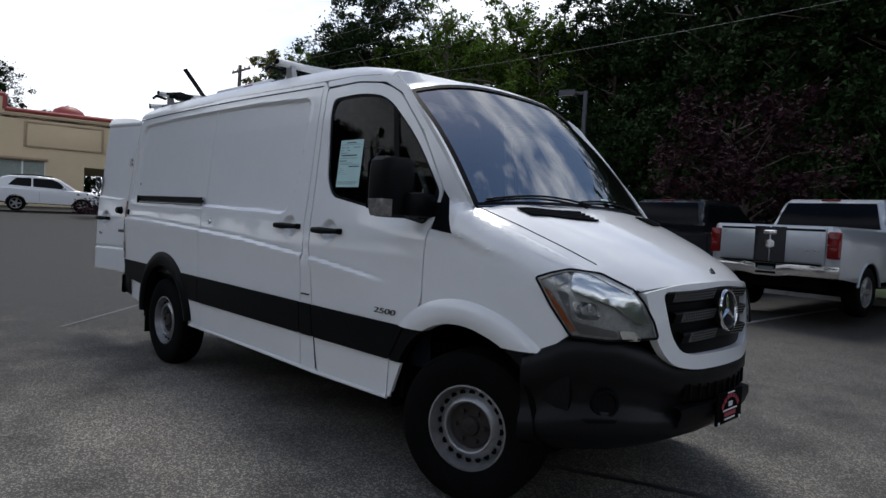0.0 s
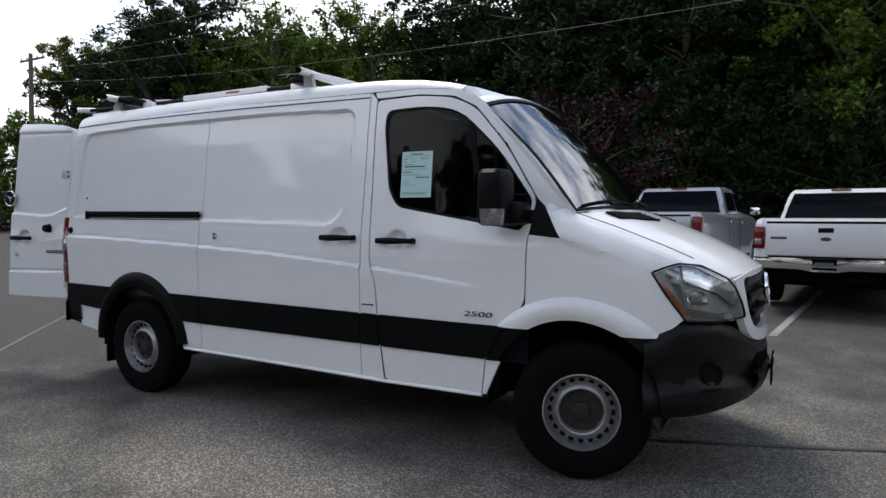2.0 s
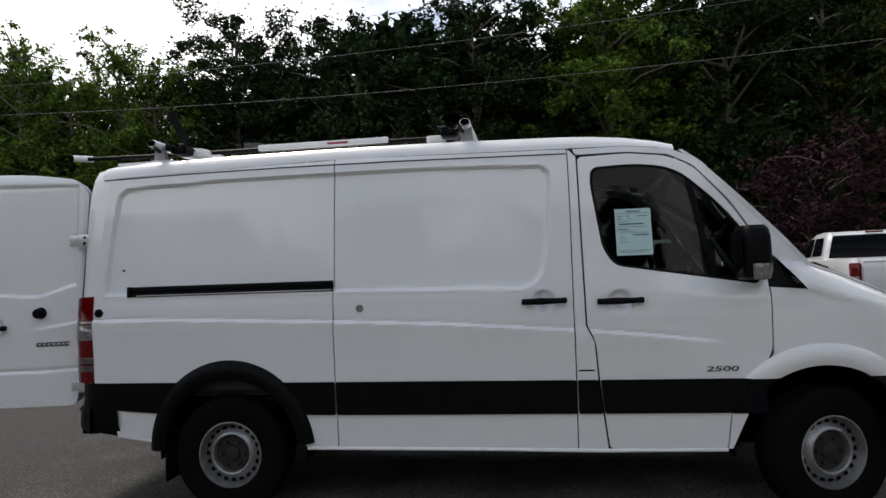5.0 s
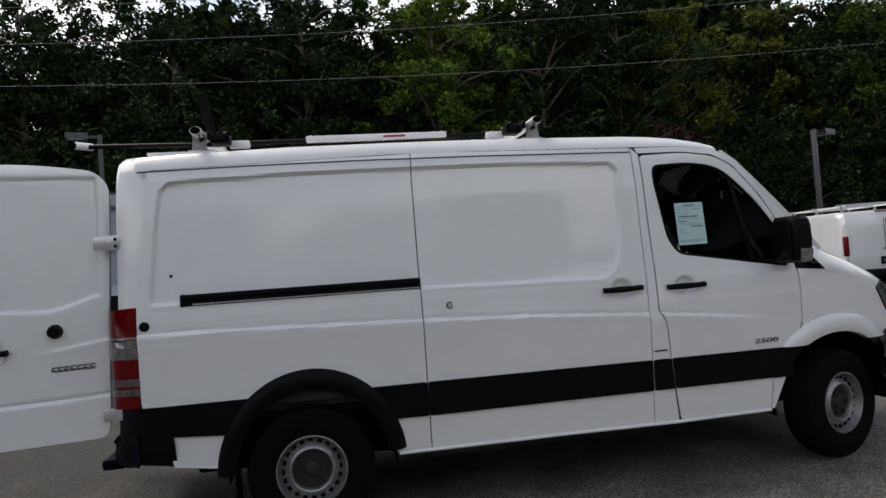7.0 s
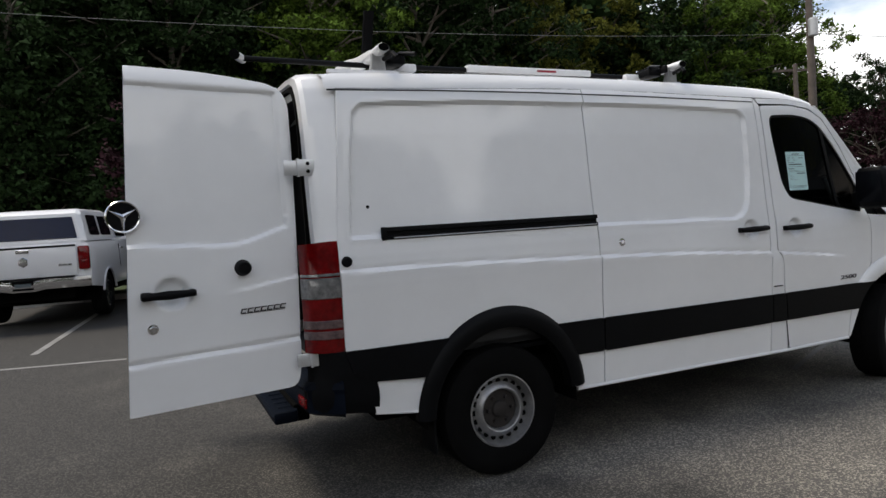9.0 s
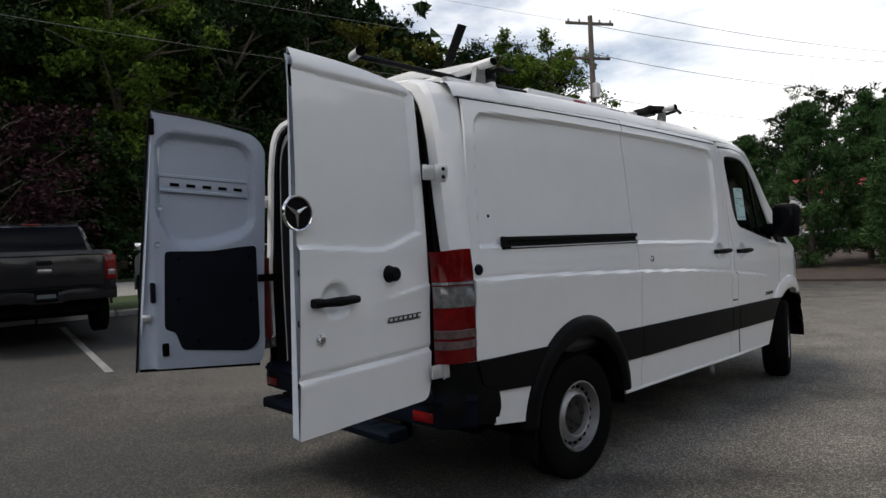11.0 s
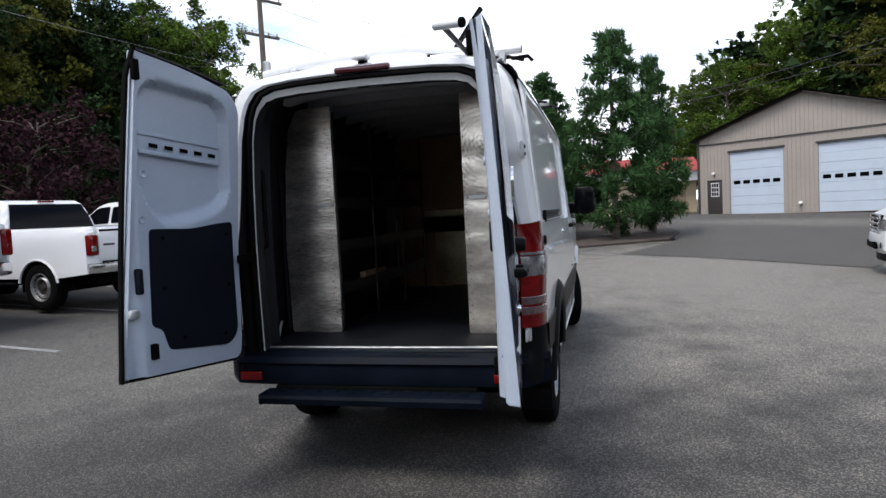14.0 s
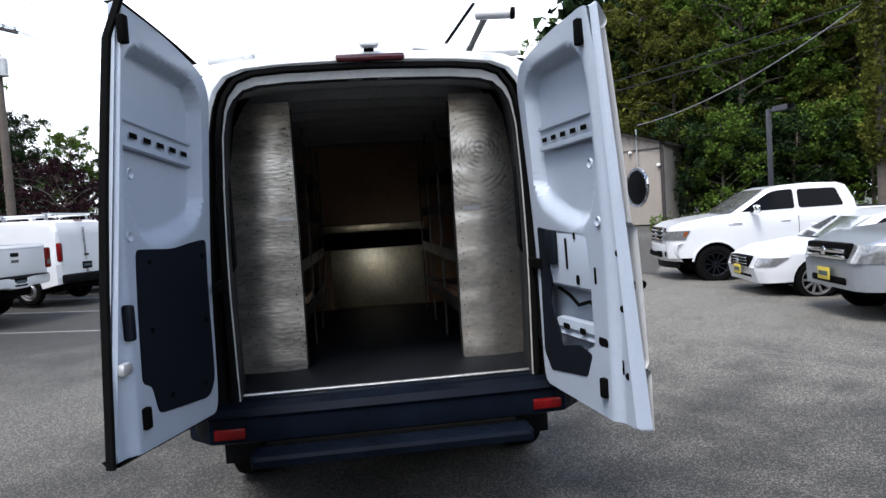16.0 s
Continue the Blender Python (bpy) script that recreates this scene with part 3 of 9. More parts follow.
FRONT_DOOR = rounded([(2.309, 2.205), (2.312, 1.6), (2.316, 1.16), (2.362, 1.06), (2.377, 0.82), (2.420, 0.415), (3.098, 0.412), (3.125, 0.632), (3.24, 0.82), (3.37, 0.965), (3.378, 1.36), (3.40, 1.56), (3.20, 1.885), (3.0, 2.115), (2.85, 2.185), (2.62, 2.212)], [0.03, 0.02, 0.02, 0.05, 0.05, 0.03, 0.02, 0.05, 0.05, 0.06, 0.02, 0.03, 0.1, 0.06, 0.06, 0.05], 4)
for s in (-1, 1):
    st = 0.0125 if s < 0 else 0.06
    # rear quarter with its wheel opening
    quarter = [(-0.905, 0.74), (-0.80, 0.69), (-0.775, 0.512), (-0.475, 0.470)] + arch(0.02, 0.40, 0.50, 0.55, 176, 4) + [(0.55, 0.43), (0.735 - G, 0.425), (0.731 - G, 0.877), (0.731 - G, 1.466), (0.735 - G, 2.10), (0.740 - G, 2.285), (0.2, 2.275), (-0.85, 2.245), (-0.925, 1.43), (-0.922, 0.87)]
    side_part("rear_quarter", quarter, M_WHITE, s, st)
    slide = rounded([(0.731 + G, 0.877), (0.735 + G, 0.425), (2.232 - G, 0.41), (2.238 - G, 0.9), (2.240 - G, 1.275), (2.248 - G, 1.9), (2.248 - G, 2.262), (0.740 + G, 2.290), (0.735 + G, 2.10), (0.731 + G, 1.466)], 0.012, 3)
    side_part("sliding_door", slide, M_WHITE, s, st)
    side_part("b_pillar", [(2.232 + G, 0.41), (2.410, 0.41), (2.367, 0.82), (2.352, 1.06), (2.306, 1.16), (2.302, 1.6), (2.299, 2.21), (2.248 + G, 2.262), (2.248 + G, 1.9), (2.240 + G, 1.275), (2.238 + G, 0.9)], M_WHITE, s, 0.05)
    door = side_part("front_door", FRONT_DOOR, M_WHITE, s, st, holes=[W_HOLE])
    side_part("door_seal", ring_poly(W_HOLE + W_HOLE[:1], [(2.80 + (x - 2.80) * 0.955, 1.80 + (z - 1.80) * 0.955) for x, z in W_HOLE + W_HOLE[:1]]), M_PLASTIC, s, 0.2, lift=-0.008, parent=door)
    glass_in = [(2.80 + (x - 2.80) * 0.96, 1.80 + (z - 1.80) * 0.96) for x, z in W_HOLE]
    win = side_part("window", glass_in, M_TINT, s, 0.1, lift=-0.014, rim=0.004, parent=door, label="dark tinted door glass", detail=False)
    win.visible_shadow = False
    side_part("window_divider", [(3.06, 1.44), (3.10, 1.43), (2.99, 2.03), (2.95, 2.05)], M_PLASTIC, s, 0.1, lift=-0.006, parent=door)
    side_part("a_pillar", rounded([(3.008, 2.12), (2.86, 2.195), (2.62, 2.222), (2.30, 2.222), (2.28, 2.26), (2.6, 2.26), (2.86, 2.235), (3.03, 2.165), (3.10, 2.07), (3.62, 1.475), (3.585, 1.40), (3.41, 1.565), (3.21, 1.89)], 0.01, 2), M_WHITE, s, 0.04, detail=False)
    sail = lambda u, v: Vector((u, s * (0.952 - 0.30 * (v - 1.34) - 0.06 * (u - 3.38)), v))
    part("mirror_sail", sheet_bm(rounded([(3.318, 1.362), (3.345, 1.62), (3.388, 1.60), (3.575, 1.326)], 0.012, 2), sail, 0.06, rim=(0, -s * 0.03, 0)), M_PLASTIC, van, "black triangular mirror mount")
    # front wing with its wheel opening
    wing = [(3.255, 0.815)] + arch(3.63, 0.40, 0.46, 0.53, 128, 52, 14) + [(4.0, 0.815), (4.12, 0.845), (4.205, 0.925), (4.06, 1.155), (4.10, 1.18), (4.17, 1.205), (4.265, 1.197), (4.08, 1.285), (3.85, 1.38), (3.62, 1.46), (3.60, 1.335), (3.386, 1.355), (3.378, 0.965), (3.25, 0.822)]
    side_part("front_wing", wing, M_WHITE, s, 0.022)

    def flare_fn(cx, cz, rx0, rz0, rx1, rz1, bulge, s=s):
        def fn(u, v):
            a = radians(180 - u)
            k = v
            x, z = cx + (rx0 + (rx1 - rx0) * k) * math.cos(a), cz + (rz0 + (rz1 - rz0) * k) * math.sin(a)
            out = bulge * math.sin(math.pi * min(1, k * 0.85 + 0.12)) ** 0.7
            return Vector((x, s * (lerp(z, PZ, PW) - (lerp(x, NOSE_X, NOSE_C) if x > 3.6 else 0) + out), z))
        return fn
    rows = []
    for j in range(31):
        row = []
        for k in range(9):
            rad = 0.495 + 0.125 * k / 8
            a0 = math.asin(0.425 / rad)
            row.append(flare_fn(3.655, 0.40, rad, rad, rad, rad, 0.030)(math.degrees(a0 + (math.pi - 2 * a0) * j / 30), k / 8))
        rows.append(row)
    rows = [[Vector((r[0].x, r[0].y - s * 0.06, r[0].z))] + r + [Vector((r[-1].x, r[-1].y - s * 0.02, r[-1].z))] for r in rows]
    part("front_wheel_flare", loft_bm(rows), M_WHITE, van)
    trim = [(3.900, 0.824)] + arch(3.655, 0.40, 0.495, 0.495, 58, 6, 10) + [(4.20, 0.45), (4.22, 0.62), (4.22, 0.86), (4.12, 0.842), (4.0, 0.822)]
    side_part("arch_trim", trim, M_NOSE, s, 0.06, lift=0.010, rim=0.05, detail=False, label="black plastic arch edge joining the bumper")
    trim = [(3.255, 0.824), (3.135, 0.624), (3.225, 0.624)] + arch(3.655, 0.40, 0.495, 0.495, 152, 122, 6)
    side_part("arch_trim", trim, M_PLASTIC, s, 0.06, lift=0.010, rim=0.05, detail=False, label="black plastic arch edge behind the wheel")
    side_part("sill_end", [(3.105, 0.412), (3.132, 0.618), (3.222, 0.618), (3.128, 0.412)], M_WHITE, s, 0.06, rim=0.02, detail=False)
    rows = [[flare_fn(0.02, 0.40, 0.455, 0.475, 0.56, 0.60, 0.038)(a, k / 8) for k in range(9)] for a in range(2, 176, 4)]
    rows = [[Vector((r[0].x, r[0].y - s * 0.08, r[0].z))] + r + [Vector((r[-1].x, r[-1].y - s * 0.04, r[-1].z))] for r in rows]
    part("rear_wheel_flare", loft_bm(rows), M_PLASTIC, van, "black plastic wheel flare")
    # rubbing strips, each with its own panel
    for nm, poly in (("rubbing_strip", [(-0.925, 0.865), (-0.31, 0.860), (-0.38, 0.79), (-0.45, 0.66), (-0.78, 0.685), (-0.89, 0.74)]),
                     ("rubbing_strip", [(0.36, 0.850), (0.727, 0.847), (0.727, 0.638), (0.52, 0.642)]),
                     ("rubbing_strip", [(0.736, 0.847), (2.234, 0.833), (2.234, 0.630), (0.736, 0.638)]),
                     ("rubbing_strip", [(2.244, 0.833), (2.369, 0.832), (2.387, 0.629), (2.244, 0.630)]),
                     ("rubbing_strip", [(2.379, 0.832), (3.25, 0.826), (3.13, 0.626), (2.397, 0.629)])):
        side_part(nm, rounded(poly, 0.012, 2), M_PLASTIC, s, 0.05, lift=0.014, rim=0.016, detail=False)
    sill_y = s * 0.95
    part("sill_trim", tube_bm([(-0.775, s * 0.955, 0.510), (-0.475, s * 0.957, 0.468)], 0.010), M_WHITE, van)
    part("sill_trim", tube_bm([(0.53, s * 0.955, 0.425), (1.6, s * 0.957, 0.415), (2.4, s * 0.957, 0.402), (3.1, s * 0.955, 0.405)], 0.012), M_WHITE, van)
    # sliding-door rail, set in a channel
    x0, x1 = -0.665, 0.733
    rows = []
    for k in range(25):
        x = x0 + (x1 - x0) * k / 24
        y = lambda z: lerp(z, PZ, PW)
        zm = 1.462 - 0.004 * k / 24
        rows.append([(x, s * (y(zm) - 0.012), zm + 0.034), (x, s * (y(zm) + 0.006), zm + 0.032), (x, s * (y(zm) + 0.008), zm + 0.012), (x, s * (y(zm) - 0.006), zm + 0.008), (x, s * (y(zm) - 0.006), zm - 0.010), (x, s * (y(zm) + 0.010), zm - 0.016), (x, s * (y(zm) + 0.010), zm - 0.034), (x, s * (y(zm) - 0.012), zm - 0.036)])
    bm = loft_bm(rows)
    part("door_rail", bm, M_PLASTIC, van, "dark slide rail with a worn metal lip")
    part("rail_lip", tube_bm([(x0 + 0.05, s * (lerp(1.448, PZ, PW) + 0.0115), 1.436), (x1 - 0.01, s * (lerp(1.448, PZ, PW) + 0.0115), 1.432)], 0.004, 6), M_RACKGREY, van)
    part("rail_end_cap", box_bm((x0 - 0.004, s * (lerp(1.46, PZ, PW) + 0.004), 1.462), (0.03, 0.022, 0.072), 0.006), M_PLASTIC, van)
    # handles, locks, stops
    for hx, hz, own in ((2.062, 1.315, van), (2.515, 1.303, door)):
        yy = van_w(hx, hz, False)
        part("door_handle", loft_bm([[(hx - 0.135 + 0.27 * k / 10, s * (yy + 0.030 + 0.012 * math.sin(math.pi * k / 10) + 0.013 * math.cos(a)), hz + 0.002 * k / 10 + (0.022 - 0.007 * abs(k - 4) / 6) * math.sin(a)) for a in [2 * math.pi * j / 10 for j in range(10)]] for k in range(11)], close=True), M_PLASTIC, own, "black pull handle")
        part("handle_base", box_bm((hx + 0.125, s * (yy + 0.012), hz + 0.002), (0.03, 0.045, 0.036), 0.01), M_PLASTIC, own)
        part("handle_base", box_bm((hx - 0.12, s * (yy + 0.012), hz), (0.03, 0.045, 0.036), 0.01), M_PLASTIC, own)
    face = Matrix.Rotation(radians(90 if s < 0 else -90), 4, "X")
    part("lock", lathe_bm([(0.0, 0.012), (0.012, 0.012), (0.013, 0.006), (0.024, 0.005), (0.027, -0.01)], Matrix.Translation((0.905, s * (van_w(0.905, 1.306)), 1.306)) @ face, 20), M_CHROME, van, "round chrome keyhole")
    part("door_stop", lathe_bm([(0.0, 0.035), (0.02, 0.035), (0.028, 0.028), (0.032, 0.0), (0.038, -0.01)], Matrix.Translation((-0.885, s * 0.965, 1.33)) @ face, 20), M_PLASTIC, van, "black rubber door stop")
    part("panel_plug", lathe_bm([(0.0, 0.004), (0.008, 0.004), (0.011, -0.004)], Matrix.Translation((-0.735, s * van_w(-0.735, 1.61), 1.61)) @ face, 12), M_DARK, van)
    part("jack_cover", box_bm((2.300, s * (van_w(2.3, 0.9) + 0.002), 0.890), (0.09, 0.012, 0.008), 0.003), M_DARK, van)
    part("panel_seam", tube_bm([(2.392, s * (lerp(0.64, PZ, PW) + 0.001), 0.625), (2.416, s * (lerp(0.5, PZ, PW) + 0.001), 0.43)], 0.003, 5), M_DARK, van)
    part("gutter_seam", tube_bm([(x, s * (van_w(x, z, False) + 0.0005), z) for x, z in ((-0.9, 2.238), (-0.3, 2.25), (0.4, 2.255), (1.2, 2.25), (2.24, 2.232))], 0.0045, 6), M_SEAM, van, "dark drip seam below the roof")
    # mud flap and wheel housing
    part("mud_flap", box_bm((-0.44, s * 0.86, 0.36), (0.015, 0.2, 0.30), 0.006), M_PLASTIC, van)
    part("front_liner", box_bm((3.16, s * 0.80, 0.56), (0.05, 0.22, 0.30), 0.01), M_PLASTIC, van)
    for cx, r0 in ((0.02, 0.50), (3.63, 0.49)):
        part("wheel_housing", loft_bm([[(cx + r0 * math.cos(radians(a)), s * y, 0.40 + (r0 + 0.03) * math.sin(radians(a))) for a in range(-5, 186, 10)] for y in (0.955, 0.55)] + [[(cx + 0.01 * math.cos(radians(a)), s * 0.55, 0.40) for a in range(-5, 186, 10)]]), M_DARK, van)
    # wing mirror
    sq = lambda a, e=0.55: (math.copysign(abs(math.cos(a)) ** e, math.cos(a)), math.copysign(abs(math.sin(a)) ** e, math.sin(a)))
    mring = lambda z, k1, dx, dy: [(3.243 + 0.082 * sq(a)[0] * k1 + dx, s * (1.118 + dy + 0.118 * sq(a)[1] * k1), z) for a in [2 * math.pi * j / 24 for j in range(24)]]
    mir = part("mirror", loft_bm([mring(*q) for q in ((1.402, 0.05, 0, -0.01), (1.404, 0.70, 0, -0.01), (1.42, 0.90, 0, -0.004), (1.47, 0.98, 0, 0), (1.56, 1.0, 0.004, 0), (1.645, 0.98, 0.004, 0), (1.69, 0.93, 0.002, -0.003), (1.712, 0.78, 0, -0.008), (1.718, 0.05, 0, -0.01))], close=True), M_PLASTIC, van, "black wing mirror with clear repeater")
    part("mirror_arm", box_bm((3.325, s * 0.995, 1.475), (0.10, 0.20, 0.13), 0.03), M_PLASTIC, mir)
    part("repeater", loft_bm([[Vector((p[0] + 0.002, p[1] + s * 0.003, p[2])) for p in mring(z, k1, 0, 0)[1:8]] for z, k1 in ((1.408, 0.86), (1.42, 0.93), (1.46, 1.0), (1.495, 1.01))]), M_CLEARLENS, mir, "clear indicator lens")
    # the mirror's dark reflection is given by its black colour
    part("mirror_glass", box_bm((3.160, s * 1.118, 1.565), (0.006, 0.19, 0.24), 0.003), M_BLACKGLASS, mir)

# roof
def screen_pt(c, t, out=0.0):
    """c: -1 to 1 across, t: 0 at the base, 1 at the top."""
    b = Vector((3.80 - 0.176 * abs(c) ** 2.2, -c * 0.898, 1.515 - 0.035 * abs(c) ** 3))
    p = Vector((3.105 - 0.098 * abs(c) ** 2.2, -c * 0.832, 2.245 - 0.108 * abs(c) ** 3))
    q = b.lerp(p, t)
    bow = 0.035 * math.sin(math.pi * t) + out
    return q + Vector((0.72 * bow, 0, 0.69 * bow))


ROOF_Y = [1.0, 0.965, 0.93, 0.86, 0.66, 0.36, 0.0]
rx = [-0.915, -0.85, -0.6, 0.0, 0.6, 1.2, 1.8, 2.2, 2.4, 2.6, 2.8, 2.90]
rows = []
for x in rx:
    dz = lerp(x, [-0.92, -0.85, -0.5, 0, 1.4, 2.2, 2.4, 2.65, 2.85, 3.0, 3.09], [-0.045, -0.03, -0.012, 0, 0, -0.02, -0.035, -0.072, -0.12, -0.17, -0.21])
    edge_z = lerp(x, [-0.92, -0.85, 0.2, 0.79, 2.28, 2.6, 2.86, 3.02, 3.09], [2.245, 2.248, 2.278, 2.292, 2.266, 2.262, 2.238, 2.17, 2.10])
    w0 = van_w(min(x, 3.09), edge_z, False)
    row = []
    for yk, zk in ((1.0, 0.0), (0.992, 0.03), (0.965, 0.07), (0.935, 0.093), (0.92, 0.086), (0.88, 0.103), (0.74, 0.128), (0.45, 0.146), (0.2, 0.153), (0.0, 0.155)):
        top = 2.43 + dz
        row.append((yk * w0, edge_z + (top - edge_z) * zk / 0.155))
    rows.append([(x + 0.05 * (1 - abs(y) / 0.9) ** 1 * smooth((x - 2.5) / 0.6), -y, z) for y, z in row] + [(x + 0.05 * (1 - abs(y) / 0.9) * smooth((x - 2.5) / 0.6), y, z) for y, z in row[::-1][1:]])
cs = [1.0, 0.992, 0.965, 0.935, 0.92, 0.88, 0.74, 0.45, 0.2, 0.0]
cs = cs + [-c for c in cs[::-1][1:]]
rows.append([screen_pt(c, 1.0, 0.0) + Vector((-0.10, math.copysign(0.022, -c) if c else 0, 0.040 - 0.012 * abs(c))) for c in cs])
rows.append([screen_pt(c, 1.0, 0.012) + Vector((-0.03, math.copysign(0.010, -c) if c else 0, 0.012)) for c in cs])
rows.append([screen_pt(c, 0.99, 0.010) for c in cs])
rows.append([screen_pt(c, 0.985, -0.004) for c in cs])
roof = part("roof", loft_bm(rows), M_WHITE, van)
for y in (-0.45, -0.15, 0.15, 0.45):
    part("roof_rib", loft_bm([[(x, y + dy, 2.43 - 0.06 * y * y + lerp(x, [-0.8, 0, 1.4, 2.2], [-0.028, 0, 0, -0.02]) + dz) for dy, dz in ((-0.05, -0.012), (-0.03, 0.004), (0.03, 0.004), (0.05, -0.012))] for x in (-0.75, 0, 0.8, 1.6, 2.1)]), M_WHITE, roof)
part("rear_camera_mount", box_bm((-1.00, -0.004, 2.385), (0.06, 0.05, 0.05), 0.01), M_DARK, van)
part("rear_camera", box_bm((-1.035, -0.004, 2.416), (0.075, 0.09, 0.026), 0.008), M_WHITE, van, "small white camera housing over the doors")
part("brake_light", box_bm((-1.030, -0.008, 2.356), (0.05, 0.335, 0.036), 0.012), M_DARKLENS, van, "dark red high brake light")
part("aerial_base", loft_bm([[(2.86 + 0.05 * math.cos(a) * k1, -0.03 * math.sin(a) * k1, z) for a in [2 * math.pi * j / 10 for j in range(10)]] for z, k1 in ((2.28, 1.1), (2.33, 1.0), (2.345, 0.5), (2.346, 0.01))], close=True), M_PLASTIC, van)

# bonnet, windscreen, nose
def seam(x):
    return lerp(x, SEAM_X, SEAM_Y), lerp(x, SEAM_X, SEAM_Z)


cols = [0, 0.18, 0.36, 0.54, 0.7, 0.84, 0.94, 1.0]


def bonnet_pt(c, t, lift=0.0):
    """c: 0 in the middle to 1 at the seam, t: 0 at the screen to 1 at the nose; on the right-hand side."""
    xs = 3.635 + (4.40 - 3.635) * t
    ys, zs = seam(xs)
    ys, zs = ys - 0.006, zs + 0.002
    xc = 3.80 + (4.515 - 3.80) * t
    zc = lerp(t, [0, 0.3, 0.6, 0.85, 0.95, 1], [1.515, 1.435, 1.345, 1.255, 1.21, 1.175])
    return Vector((xc + (xs - xc) * c ** 2.1, -c * ys, zc + (zs - zc) * c ** 2.6 + 0.012 * smooth((c - 0.55) / 0.2) * (1 - smooth((c - 0.8) / 0.2)) * (1 - t) + lift))


rows = []
for k in range(15):
    row = [bonnet_pt(c, k / 14) for c in cols]
    rows.append([(x, -y, z) for x, y, z in row[::-1]] + [tuple(p) for p in row[1:]])
bonnet = part("bonnet", loft_bm(rows), M_WHITE, van)
for s in (-1, 1):
    part("bonnet_gutter", loft_bm([[(x, s * (seam(x)[0] + 0.03), seam(x)[1] - 0.018), (x, s * (seam(x)[0] + 0.004), seam(x)[1] - 0.007), (x, s * (seam(x)[0] - 0.05), seam(x)[1] - 0.014)] for x in [3.62 + 0.04 * k for k in range(20)]]), M_WHITE, van)
    rows = []
    for k in range(21):
        x = 3.60 + 0.79 * k / 20
        ys, zs = seam(x)
        e = bonnet_pt(0.93, (x - 3.635) / 0.765, 0.003)
        m = bonnet_pt(0.985, (x - 3.635) / 0.765, 0.004)
        zl = zs - 0.045 + 0.025 * smooth((x - 4.05) / 0.2)
        rows.append([(x, s * (van_w(x, zl, False) + 0.0015), zl), (x, s * (van_w(x, zl + 0.02, False) + 0.004), zl + 0.02), (m.x, -s * m.y, m.z), (e.x, -s * e.y, e.z)])
    part("bonnet_shoulder", loft_bm(rows), M_WHITE, bonnet)
    part("bonnet_corner", sheet_bm([(3.462, 1.512), (3.580, 1.338), (3.66, 1.31), (3.66, 1.455), (3.625, 1.488), (3.56, 1.512)], lambda u, v: Vector((u, s * (van_w(u, v) + 0.002), v)), 0.025), M_WHITE, bonnet)
    line = [bonnet_pt(0.978, (3.60 + 0.62 * k / 20 - 3.635) / 0.765, 0.0045) for k in range(21)]
    part("bonnet_seam", tube_bm([(q.x, -s * q.y, q.z) for q in line], 0.0030, 6), M_SEAM, bonnet, "dark shut line of the bonnet")
    vp = lambda u, v, o: (lambda p: Vector((p.x, -s * p.y, p.z)))(bonnet_pt(0.35 + 0.46 * v, 0.065 + 0.03 * (1 - v) + 0.185 * u * (1 - 0.35 * v), o))
    part("bonnet_vent", loft_bm([[vp(u / 4, v / 6, 0.004) for v in range(7)] for u in range(5)]), M_DARK, bonnet, "black slatted bonnet vent")
    for j in range(5):
        part("vent_slat", tube_bm([vp(0.1 + 0.2 * j, v / 6, 0.008) for v in range(7)], 0.005, 5), M_PLASTIC, bonnet)



ws = part("windscreen", loft_bm([[screen_pt(-1 + 2 * k / 20, j / 10) for k in range(21)] for j in range(11)]), M_GLASS, van, "raked windscreen reflecting the sky")
ws.visible_shadow = False
for s in (-1, 1):
    part("screen_edge", loft_bm([[screen_pt(s * 0.972, j / 10, 0.009), screen_pt(s * 1.0, j / 10, 0.008)] for j in range(11)]), M_PLASTIC, van)
    rows = []
    for j in range(15):
        q = j / 14
        px = lerp(q, [0, 0.45, 0.86, 0.95, 1.0], [3.628, 3.36, 3.10, 3.03, 2.95])
        pz = lerp(q, [0, 0.45, 0.86, 0.95, 1.0], [1.468, 1.775, 2.075, 2.17, 2.222])
        a = Vector((px, s * (van_w(px, pz, False) + 0.001), pz))
        e = screen_pt(-s, q, 0.006)
        m = a.lerp(e, 0.45) + Vector((0.012, s * 0.012, 0.010))
        rows.append([a - Vector((0.02, s * 0.012, 0.0)), a, m, e, e - Vector((0.01, 0, 0.02))])
    part("screen_pillar", loft_bm(rows), M_WHITE, van)
part("screen_top_band", loft_bm([[screen_pt(-1 + 2 * k / 20, 0.962, 0.008), screen_pt(-1 + 2 * k / 20, 0.992, 0.008)] for k in range(21)]), M_PLASTIC, van)
part("scuttle", loft_bm([[screen_pt(-1 + 2 * k / 20, -0.07, 0.0) + Vector((0.01, 0, -0.01)), screen_pt(-1 + 2 * k / 20, -0.02, -0.004), screen_pt(-1 + 2 * k / 20, 0.025, 0.003)] for k in range(21)]), M_PLASTIC, van)
for c0, c1 in ((-0.55, 0.2), (0.12, 0.92)):
    part("wiper", tube_bm([screen_pt(c0 + (c1 - c0) * k / 8, 0.015 + 0.03 * math.sin(math.pi * k / 8) + 0.02 * k / 8, 0.012) for k in range(9)], 0.006, 6), M_PLASTIC, van)
part("screen_sticker", loft_bm([[screen_pt(-0.18, 0.06, 0.004), screen_pt(-0.08, 0.06, 0.004)], [screen_pt(-0.18, 0.085, 0.004), screen_pt(-0.08, 0.085, 0.004)]]), M_PAPER, van)
M_GRILLE = material("grille_plate_grey", (0.13, 0.135, 0.14), 0.4, metal=0.3, var=0.15)
